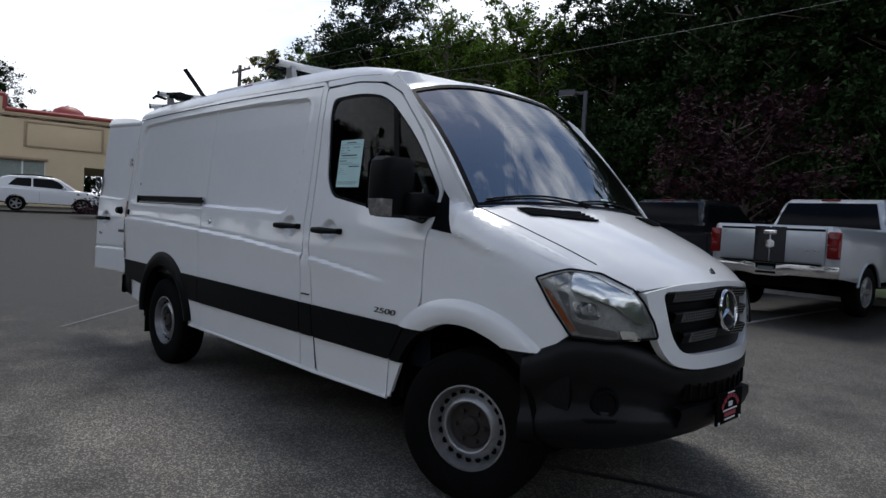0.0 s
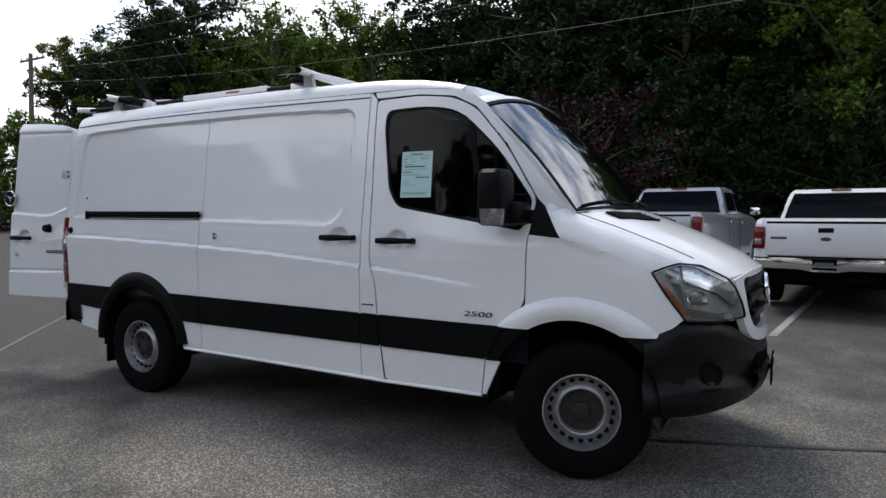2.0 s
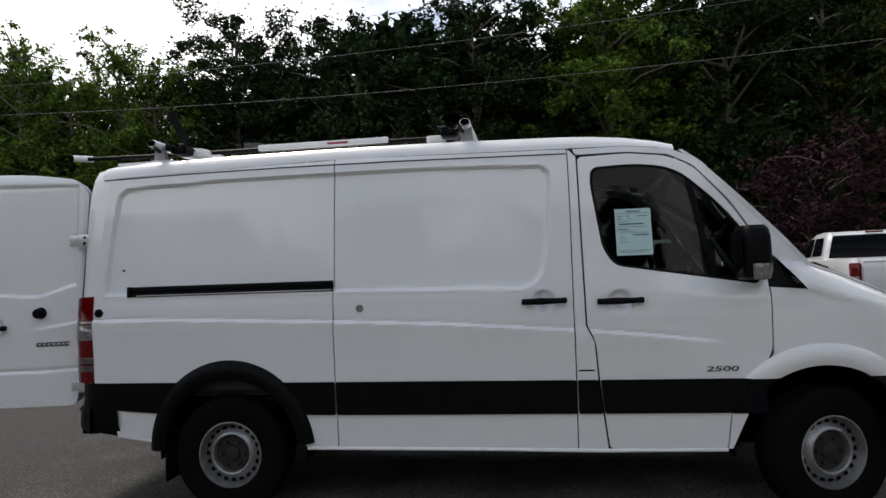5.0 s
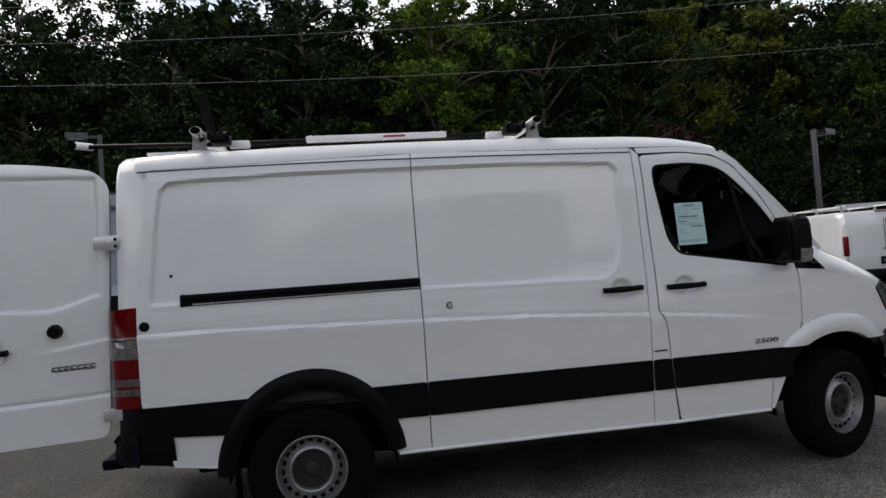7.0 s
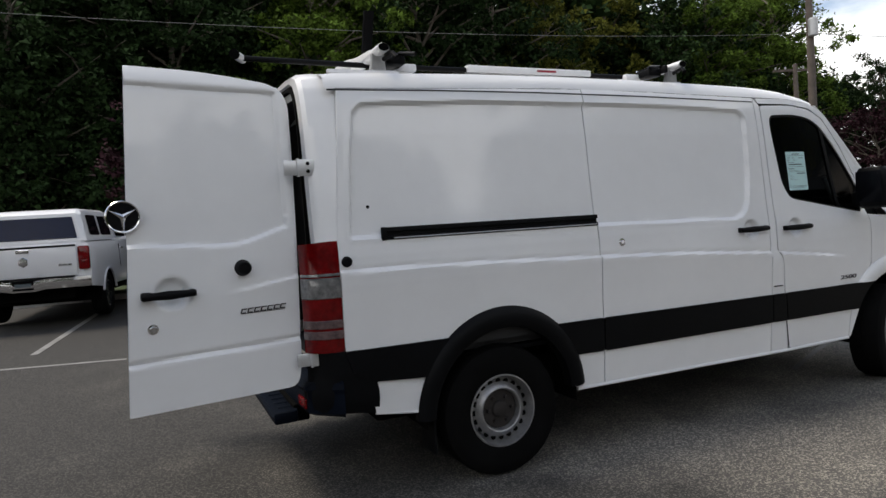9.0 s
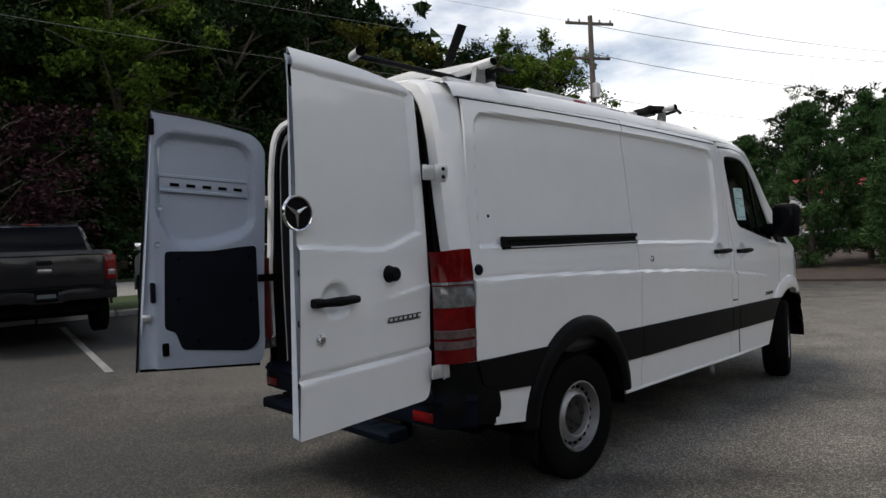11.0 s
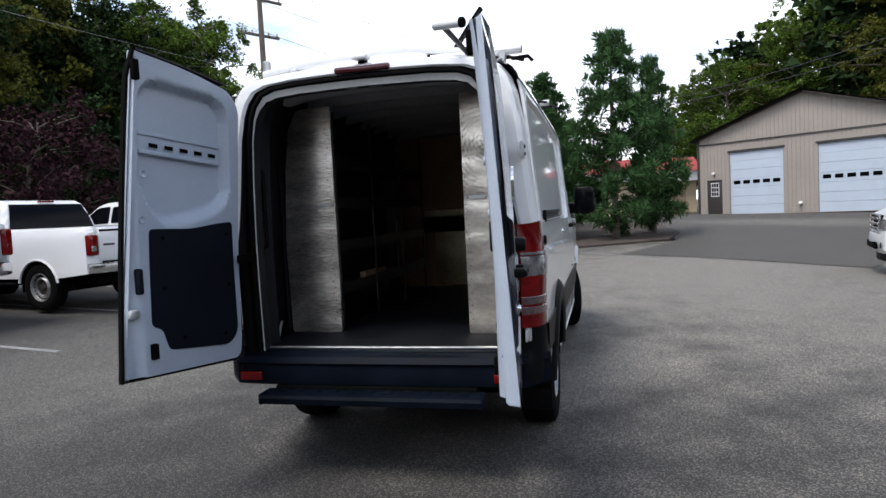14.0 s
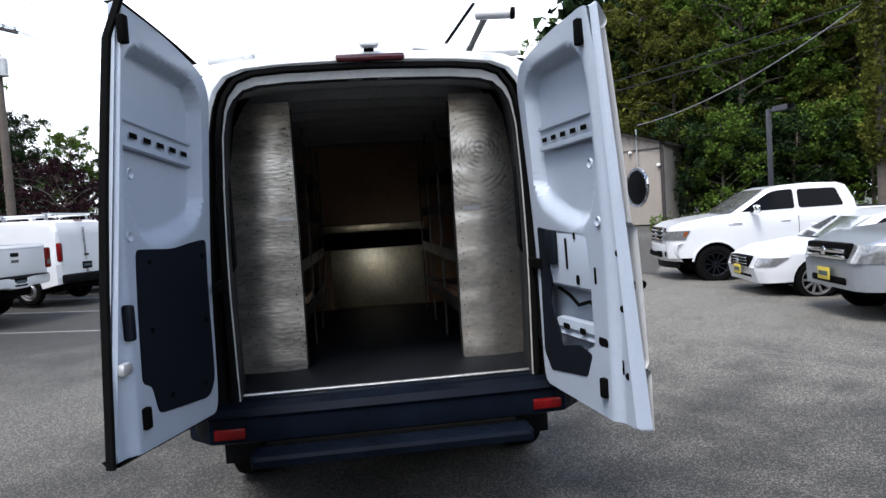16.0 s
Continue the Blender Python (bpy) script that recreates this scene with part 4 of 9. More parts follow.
face_x = lambda y, z, out=0.0: Vector((4.545 - 0.30 * y * y + 0.10 * (1.0 - z) + out, y, z))
G_OUT = rounded([(-0.60, 1.125), (-0.40, 1.165), (0, 1.18), (0.40, 1.165), (0.60, 1.125), (0.545, 0.90), (0.46, 0.795), (0.30, 0.765), (-0.30, 0.765), (-0.46, 0.795), (-0.545, 0.90)], [0.01, 0.1, 0.1, 0.1, 0.01, 0.08, 0.06, 0.08, 0.08, 0.06, 0.08], 3)
G_IN = rounded([(-0.50, 1.125), (0, 1.155), (0.50, 1.125), (0.455, 0.93), (0.40, 0.855), (0.30, 0.835), (-0.30, 0.835), (-0.40, 0.855), (-0.455, 0.93)], [0.03, 0.1, 0.03, 0.05, 0.04, 0.05, 0.05, 0.04, 0.05], 3)
grille = part("grille_surround", sheet_bm(G_OUT, lambda u, v: face_x(u, v), 0.04, holes=[G_IN], rim=(-0.04, 0, 0)), M_WHITE, van)
part("grille_back", sheet_bm(G_IN, lambda u, v: face_x(u, v, -0.035), 0.06), M_PLASTIC, grille)
for j, zz in enumerate((1.10, 1.005, 0.91)):
    hw = 0.48 - 0.05 * j
    part("grille_bar", loft_bm([[face_x(hw * (-1 + 2 * k / 16), zz + dz + 0.02 * (1 - abs(-1 + 2 * k / 16)), ox) for dz, ox in ((0.034, -0.03), (0.030, 0.0), (0.022, 0.006), (-0.022, -0.012), (-0.028, -0.03))] for k in range(17)]), M_PLASTIC, grille)
    for side in (-1, 1):
        top = lambda y, q, o: face_x(y, zz + 0.028 - 0.046 * q + 0.02 * (1 - abs(y) / hw), 0.008 - 0.016 * q + o)
        ys = [side * (0.10 + (hw - 0.15) * k / 8) for k in range(9)]
        plate_m = part("grille_plate", loft_bm([[top(y, q, 0.0) for q in (0, 0.5, 1)] for y in ys]), M_GRILLE, grille, "grey perforated grille plate")
        bmh = bmesh.new()
        for r in range(3):
            for k in range(18):
                y = side * (0.115 + 0.019 * k + 0.0095 * (r % 2))
                if abs(y) < hw - 0.06:
                    c = top(y, 0.18 + 0.30 * r, 0.0015)
                    bmh.faces.new([bmh.verts.new(c + Vector((-0.0015 * dz / 0.005 * -1, dy, dz))) for dy, dz in ((-0.0065, -0.004), (0.0065, -0.004), (0.0065, 0.004), (-0.0065, 0.004))])
        part("hole_pattern", bmh, M_DARK, plate_m, flat=True, kind="stuff")
mstar = Matrix.Translation(face_x(0, 1.035, 0.012)) @ Matrix.Rotation(radians(84), 4, "Y")


def star_badge(name, m, R, parent, label):
    ring = [(R * 0.86, 0.0), (R * 0.88, R * 0.12), (R * 0.95, R * 0.15), (R, R * 0.08), (R * 1.0, 0)]
    b = part(name, lathe_bm([(0, 0), (R * 0.87, 0.002)], m, 28), M_PLASTIC, parent, label)
    part("badge_ring", lathe_bm(ring, m, 28), M_CHROME, b)
    bs = bmesh.new()
    for k in range(3):
        a = radians(180 + 120 * k)
        d, n = Vector((math.cos(a), math.sin(a), 0)), Vector((-math.sin(a), math.cos(a), 0))
        tip, top = d * R * 0.9 + Vector((0, 0, R * 0.04)), Vector((0, 0, R * 0.15))
        vs = [bs.verts.new(m @ v) for v in (top, n * R * 0.14 + d * R * 0.08 + Vector((0, 0, 0.002)), tip, -n * R * 0.14 + d * R * 0.08 + Vector((0, 0, 0.002)))]
        bs.faces.new((vs[0], vs[1], vs[2]))
        bs.faces.new((vs[0], vs[2], vs[3]))
    part("badge_arm", bs, M_CHROME, b, flat=True)
    return b


star_badge("front_badge", mstar, 0.105, grille, "round chrome and black emblem")
part("bonnet_badge", lathe_bm([(0, 0.004), (0.02, 0.004), (0.027, 0.003), (0.029, 0)], Matrix.Translation((4.47, 0, 1.213)) @ Matrix.Rotation(radians(62), 4, "Y"), 18), M_BADGE, bonnet)
# headlamps on the corner of the nose
LAMP = rounded([(4.05, 1.168), (4.11, 1.195), (4.17, 1.215), (4.268, 1.203), (4.39, 1.135), (4.43, 1.085), (4.462, 1.0), (4.476, 0.925), (4.35, 0.912), (4.215, 0.918), (4.125, 1.045)], 0.01, 2)


def lamp_y(x, z):
    return van_w(x, z, False)


for s in (-1, 1):
    lamp = part("headlamp", sheet_bm(LAMP, lambda u, v: Vector((u - 0.012, s * (lamp_y(u, v) - 0.02), v)), 0.03), M_LAMPGREY, van, "large clear headlamp with amber corner")
    lens = part("lens", sheet_bm(LAMP, lambda u, v: Vector((u, s * (lamp_y(u, v) + 0.004), v)), 0.03, rim=(-0.02, -s * 0.02, 0)), M_CLEAR, lamp)
    lens.visible_shadow = False
    P = lambda u, v, o=-0.008: Vector((u, s * (lamp_y(u, v) + o), v))
    part("lamp_brow", sheet_bm(rounded([(4.185, 1.203), (4.268, 1.194), (4.388, 1.128), (4.425, 1.07), (4.45, 0.985), (4.428, 0.985), (4.39, 1.02), (4.352, 1.062), (4.29, 1.088), (4.20, 1.12)], 0.012, 2), lambda u, v: P(u, v, -0.006), 0.02), M_LAMPIN, lamp, "bright silver reflector band")
    part("corner_lens", sheet_bm(rounded([(4.115, 1.172), (4.165, 1.202), (4.182, 1.160), (4.135, 1.135)], 0.010, 2), lambda u, v: P(u, v, -0.007), 0.012), M_CLEARLENS, lamp)
    part("amber_corner", sheet_bm([(4.085, 1.125), (4.112, 1.112), (4.185, 1.01), (4.228, 0.945), (4.212, 0.938), (4.13, 1.05)], lambda u, v: P(u, v), 0.04), M_AMBER, lamp)
    bowl = part("reflector", sheet_bm(rounded([(4.205, 1.078), (4.300, 1.068), (4.315, 1.0), (4.225, 0.992)], 0.02, 3), lambda u, v: P(u, v, -0.012 - 0.9 * max(0, 0.045 - math.hypot(u - 4.26, v - 1.035))), 0.012), M_LAMPIN, lamp, "chromed lamp reflector")
    part("bulb_shield", sheet_bm(rounded([(4.228, 1.022), (4.318, 1.016), (4.30, 0.998), (4.238, 1.004)], 0.006, 2), lambda u, v: P(u, v, -0.004), 0.02), M_LAMPDARK, bowl)
    part("bulb", lathe_bm([(0.0, 0.012), (0.010, 0.010), (0.014, 0.0), (0.012, -0.02)], Matrix.Translation(P(4.262, 1.042, -0.03)) @ Vector((0.80, s * 0.6, 0)).to_track_quat("Z", "Y").to_matrix().to_4x4(), 12), M_CHROME, bowl)
    part("side_lamp", sheet_bm(rounded([(4.372, 0.958), (4.418, 0.955), (4.438, 0.914), (4.385, 0.912)], 0.012, 3), lambda u, v: P(u, v, -0.006), 0.02), M_LAMPIN, lamp)
    part("lamp_shade", sheet_bm(rounded([(4.135, 1.118), (4.185, 1.108), (4.21, 0.985), (4.36, 0.955), (4.37, 0.925), (4.235, 0.932)], 0.012, 2), lambda u, v: P(u, v, -0.014), 0.03), M_LAMPDARK, lamp)
    loop = LAMP + LAMP[:1]
    part("lamp_gasket", tube_bm([Vector((u, s * (lamp_y(u, v) + 0.003), v)) for u, v in loop], 0.0055, 6, caps=False), M_PLASTIC, lamp)

# front bumper
plan = [(4.54, 0.0), (4.528, 0.2), (4.493, 0.4), (4.435, 0.57), (4.36, 0.70), (4.275, 0.80), (4.18, 0.87), (4.095, 0.915), (4.02, 0.945)]
topz = [0.785, 0.785, 0.80, 0.875, 0.925, 0.93, 0.92, 0.855, 0.82]
levels = [(0.0, -0.05), (0.02, -0.012), (0.07, 0.010), (0.14, 0.022), (0.24, 0.026), (0.33, 0.018), (0.40, -0.002), (0.52, -0.012), (0.62, -0.004), (0.68, 0.022), (0.74, 0.030), (0.84, 0.024), (0.93, -0.01), (1.0, -0.06)]
rows = []
for t, off in levels:
    row = []
    for i, (x, y) in enumerate(plan):
        a = plan[max(i - 1, 0)]
        b = plan[min(i + 1, len(plan) - 1)]
        n = Vector((b[1] - a[1], -(b[0] - a[0]))).normalized()
        zb = lerp(i, [0, 4, 8], [0.43, 0.40, 0.385])
        o = off
        row.append((x + n.x * o, y + n.y * o, topz[i] + (zb - topz[i]) * t))
    rows.append([(x, -y, z) for x, y, z in row[::-1]] + row[1:])
bumper = part("front_bumper", loft_bm(rows), M_NOSE, van, "textured black plastic front bumper")
part("bumper_intake", loft_bm([[(4.542 - 0.25 * y * y + 0.016, y, z + 0.06 * abs(y)) for y in (-0.36, -0.2, 0, 0.2, 0.36)] for z in (0.685, 0.60)]), M_DARK, bumper)
for k in range(9):
    y = -0.32 + 0.08 * k
    part("intake_rib", box_bm((4.562 - 0.25 * y * y, y, 0.645 + 0.06 * abs(y)), (0.012, 0.012, 0.075), 0.003), M_PLASTIC, bumper)
part("bumper_step", loft_bm([[(4.545 - 0.25 * y * y + o * 0.8, y, z) for y in (-0.42, -0.2, 0, 0.2, 0.42)] for z, o in ((0.60, 0.0), (0.595, 0.05), (0.56, 0.055), (0.50, 0.03))]), M_PLASTIC, bumper)
plate = part("front_plate", box_bm((4.598, 0.0, 0.56), (0.012, 0.31, 0.155), 0.004), M_DARK, van, "black dealer plate with red bars")
for k in range(7):
    a = radians(-54 + 18 * k)
    part("plate_bar", box_bm((0, 0, 0), (0.004, 0.026, 0.020), 0, Matrix.Translation((4.605, 0.115 * math.sin(a), 0.512 + 0.105 * math.cos(a))) @ Matrix.Rotation(-a, 4, "X")), M_PLATE_RED, plate)
for y0, z0, w0, h0, mt in ((0, 0.575, 0.045, 0.024, M_SIGNWHITE), (0, 0.548, 0.17, 0.007, M_SIGNWHITE), (0, 0.526, 0.14, 0.020, M_PLATE_RED), (0, 0.503, 0.13, 0.008, M_SIGNWHITE), (0, 0.632, 0.08, 0.005, M_SIGNWHITE), (0.13, 0.492, 0.014, 0.014, M_SIGNWHITE), (-0.13, 0.492, 0.014, 0.014, M_SIGNWHITE)):
    part("plate_bar", box_bm((4.605, y0, z0), (0.004, w0, h0)), mt, plate)
for s in (-1, 1):
    fm = Matrix.Translation((4.335, s * 0.735, 0.625)) @ Vector((0.72, s * 0.69, 0)).to_track_quat("Z", "Y").to_matrix().to_4x4()
    part("fog_lamp_blank", lathe_bm([(0.0, 0.0), (0.045, 0.002), (0.05, 0.012), (0.06, 0.014), (0.068, -0.005)], fm, 20), M_PLASTIC, bumper)
    lip = [(4.40, 0.635), (4.36, 0.70), (4.275, 0.80), (4.18, 0.87)]
    part("bumper_lip", loft_bm([[(x + 0.72 * o, s * (y + 0.69 * o), 0.555 + dz) for o, dz in ((0.0, 0.03), (0.028 * k, 0.004), (0.028 * k, -0.012), (0.0, -0.04))] for (x, y), k in zip(lip, (0.4, 1.0, 1.0, 0.3))]), M_PLASTIC, bumper)

# rear frame round the door opening
def outline_pt(t):
    """Half of the van's rear outline, from the sill (t 0) over the roof's corner to the middle (t 1)."""
    ys = [0.955, 0.975, 0.985, 0.99, 0.982, 0.962, 0.935, 0.903, 0.872, 0.84, 0.79, 0.70, 0.5, 0.25, 0.0]
    zs = [0.55, 0.70, 0.85, 1.2, 1.35, 1.5, 1.75, 2.0, 2.17, 2.26, 2.325, 2.365, 2.388, 2.40, 2.405]
    k = t * (len(ys) - 1)
    return lerp(k, range(len(ys)), ys), lerp(k, range(len(zs)), zs)


def inner_pt(t):
    ys = [0.748, 0.75, 0.752, 0.757, 0.757, 0.755, 0.748, 0.735, 0.715, 0.69, 0.64, 0.56, 0.40, 0.2, 0.0]
    zs = [0.62, 0.73, 0.85, 1.2, 1.35, 1.5, 1.75, 2.0, 2.13, 2.20, 2.265, 2.295, 2.308, 2.312, 2.315]
    k = t * (len(ys) - 1)
    return lerp(k, range(len(ys)), ys), lerp(k, range(len(zs)), zs)


def rear_ring(sections, n=56, t0=0.0, first=0.0):
    rows = []
    for i in range(-n, n + 1):
        t = 1 - abs(i) / n * (1 - t0)
        s = -1 if i < 0 else 1
        (oy, oz), (iy, iz) = outline_pt(t), inner_pt(t)
        f = lerp(t, [0.30, 0.42, 0.58, 0.80], [0.50, 0.64, 0.72, 0.76])
        kmap = lambda k: k * f / 0.36 if k <= 0.36 else f + (k - 0.36) * (0.80 - f) / 0.44 if k <= 0.80 else k
        rows.append([(x + (lerp(oz, [0.9, 1.43, 2.25, 2.4], [0.0, -0.012, 0.062, 0.062]) if j == 0 else lerp(oz, [0.9, 1.43, 2.25, 2.4], [0.0, -0.005, 0.03, 0.03]) if j == 1 else 0.0) * first, s * (oy + (iy - oy) * kmap(k)), oz + (iz - oz) * kmap(k)) for j, (x, k) in enumerate(sections)])
    return loft_bm(rows)


part("rear_frame", rear_ring([(-0.905, 0.0), (-0.97, 0.012), (-1.012, 0.05), (-1.034, 0.12), (-1.040, 0.30), (-1.026, 0.36)], first=1.0, t0=0.15), M_WHITE, van)
part("door_seal", rear_ring([(-1.021, 0.355), (-1.032, 0.40), (-1.034, 0.62), (-1.025, 0.74), (-0.985, 0.80)]), M_RUBBER, van, "black rubber door seal")


def opening_ring(sections, n=56):
    """A strip round the door opening: (x, inset at the sides, inset at the top) from the seal's line inwards."""
    rows = []
    for i in range(-n, n + 1):
        t, s = 1 - abs(i) / n, -1 if i < 0 else 1
        a, b = inner_pt(max(t - 0.01, 0)), inner_pt(min(t + 0.01, 1))
        d = Vector((b[0] - a[0], b[1] - a[1])).normalized()
        k = smooth((t - 0.50) / 0.28)
        y, z = inner_pt(t)
        rows.append([(x, s * max(y - d.y * (e + (f - e) * k), 0.0), z + d.x * (e + (f - e) * k)) for x, e, f in sections])
    return loft_bm(rows)


part("inner_seal", opening_ring([(-1.022, -0.020, -0.019), (-1.040, -0.014, -0.014), (-1.040, 0.002, 0.004), (-1.010, 0.010, 0.012)]), M_RUBBER, van)
part("header_flange", opening_ring([(-1.012, 0.009, 0.010), (-1.022, 0.011, 0.014), (-1.018, 0.018, 0.052)]), M_FLANGE, van, "pale painted flange round the opening")
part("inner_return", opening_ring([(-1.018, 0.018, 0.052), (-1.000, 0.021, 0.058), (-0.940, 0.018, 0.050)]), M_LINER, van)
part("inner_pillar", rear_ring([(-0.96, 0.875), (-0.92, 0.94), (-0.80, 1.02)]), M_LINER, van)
for s in (-1, 1):
    # tail lamp stack
    tl = lambda z, x, d, o=0.0: (x - o * 0.4, s * (lerp(z, PZ, PW) - d + o), z)
    prof = ((-0.926, 0.0), (-0.97, 0.003), (-1.02, 0.014), (-1.065, 0.038), (-1.095, 0.075), (-1.108, 0.12), (-1.07, 0.14))
    top = lambda x: 1.442 - 0.10 * max(0.0, -1.0 - x)
    lamp = part("tail_lamp", loft_bm([[tl(0.868 + (top(x) - 0.868) * k / 10, x, d) for x, d in prof] for k in range(11)]), M_REDLENS, van, "tall red and clear tail lamp")
    part("reversing_lens", loft_bm([[tl(z, x, d, o) for x, d in prof[:6]] for z, o in ((1.148, 0.001), (1.152, 0.006), (1.19, 0.007), (1.225, 0.007), (1.252, 0.006), (1.256, 0.001))]), M_CLEARLENS, lamp, "clear reversing lens")
    part("lens_bar", loft_bm([[tl(z, x, d, o) for x, d in prof[:6]] for z, o in ((1.262, 0.001), (1.264, 0.006), (1.276, 0.006), (1.278, 0.001))]), M_CLEARLENS, lamp)
    for z0 in (0.938, 0.993):
        part("lens_bar", loft_bm([[tl(z, x, d, o) for x, d in prof[:6]] for z, o in ((z0, 0.001), (z0 + 0.003, 0.005), (z0 + 0.040, 0.005), (z0 + 0.043, 0.001))]), M_SMOKELENS, lamp)
    for z0, hh in ((1.83, 0.085), (0.835, 0.075)):
        hg = part("door_hinge", box_bm((-1.045, s * 0.905, z0), (0.09, 0.014, hh), 0.004), M_GALV, van, "bolted white metal door hinge")
        part("hinge_leaf", box_bm((-1.12, s * 0.895, z0), (0.075, 0.014, hh * 0.9), 0.004), M_GALV, hg)
        part("hinge_pin", tube_bm([(-1.085, s * 0.905, z0 - hh * 0.55), (-1.085, s * 0.905, z0 + hh * 0.55)], 0.007, 10), M_GALV, hg)
        for dz in (-0.02, 0.02):
            part("hinge_bolt", lathe_bm([(0, 0.006), (0.009, 0.006), (0.011, 0)], Matrix.Translation((-1.035, s * 0.912, z0 + dz)) @ Matrix.Rotation(radians(90 if s < 0 else -90), 4, "X"), 6), M_DARK, hg)
    part("stay_strap", box_bm((-1.10, s * 0.76, 1.30), (0.20, 0.03, 0.05), 0.006), M_DARK, van, "black door check strap")
    part("grab_handle", tube_bm([(-0.88, s * 0.755, 1.35), (-0.90, s * 0.735, 1.38), (-0.90, s * 0.735, 1.80), (-0.88, s * 0.755, 1.83)], 0.012, 8), M_PLASTIC, van)
# rear bumper, step and sill
bump = part("rear_bumper", loft_bm([[(-0.78 if abs(k) == 8 else -0.95 if abs(k) == 7 else -1.045 - off * 1.0 + 0.02 * (abs(k) / 6) ** 4, math.copysign(min(0.985, 0.145 * abs(k)) + (off * 0.2 if abs(k) > 6 else 0), k) if k else 0.0, z) for k in range(-7, 8)] for z, off in ((0.715, 0.0), (0.705, 0.070), (0.672, 0.098), (0.655, 0.085), (0.64, 0.085), (0.585, 0.09), (0.545, 0.085), (0.53, 0.05), (0.525, 0.0))]), M_BUMPER, van, "scuffed dark plastic rear bumper")
for s in (-1, 1):
    rows = []
    for k in range(9):
        row = []
        for x, d, zl in ((0, 0.0, 0.507), (-0.86, 0.0, 0.525), (-0.93, 0.002, 0.535), (-0.97, 0.012, 0.545), (-1.02, 0.04, 0.55), (-1.065, 0.09, 0.548), (-1.095, 0.16, 0.545)):
            z = 0.866 + (zl - 0.866) * k / 8
            x = x or lerp(z, [0.5, 0.66, 0.70, 0.74, 0.80, 0.865], [-0.755, -0.757, -0.77, -0.80, -0.86, -0.925])
            bulge = 0.025 * smooth((0.72 - z) / 0.06) * smooth((-0.95 - x) / 0.1)
            row.append((x - bulge, s * (0.987 - d - 0.03 * smooth((0.60 - z) / 0.09)), z))
        rows.append(row)
    part("bumper_end", loft_bm(rows), M_PLASTIC, bump)
    part("reflector", box_bm((0, 0, 0), (0.016, 0.145, 0.052), 0.006, Matrix.Translation((-1.1225, s * 0.775, 0.590)) @ Matrix.Rotation(radians(-s * 2), 4, "Z")), M_REDLENS, bump, "red bumper reflector")
part("rear_step", loft_bm([[(-1.13 - o, -0.65 + 1.30 * k / 12, z) for o, z in ((0.0, 0.520), (0.09, 0.520), (0.125, 0.512), (0.135, 0.495), (0.13, 0.462), (0.06, 0.452), (0.0, 0.455))] for k in range(13)]), M_BUMPER, van, "ribbed black entry step")
for s in (-1, 1):
    part("step_end", box_bm((-1.195, s * 0.65, 0.487), (0.13, 0.03, 0.066), 0.012), M_BUMPER, van)
for k in range(11):
    part("step_rib", box_bm((-1.185, -0.55 + 0.11 * k, 0.521), (0.075, 0.05, 0.004), 0.001), M_BUMPER, van)
# added dark box that closes the view through the gap behind the step
part("step_gap_filler", box_bm((-1.10, 0, 0.49), (0.09, 1.22, 0.10), 0.01), M_DARK, van)
part("load_sill", box_bm((-0.98, 0, 0.675), (0.10, 1.50, 0.09), 0.015), M_BUMPER, van)
part("sill_strip", tube_bm([(-0.955, -0.735, 0.728), (-0.962, 0, 0.728), (-0.955, 0.755, 0.728)], 0.009, 8), M_ALU, van, "worn bright sill edge")
for y in (-0.25, 0.02):
    part("latch_plate", box_bm((-1.035, y, 0.685), (0.012, 0.08, 0.026), 0.006), M_ALU, van)
    part("upper_latch", box_bm((-1.0, 0.55 * y + 0.062, 2.262), (0.012, 0.075, 0.014), 0.004), M_RACKGREY, van)


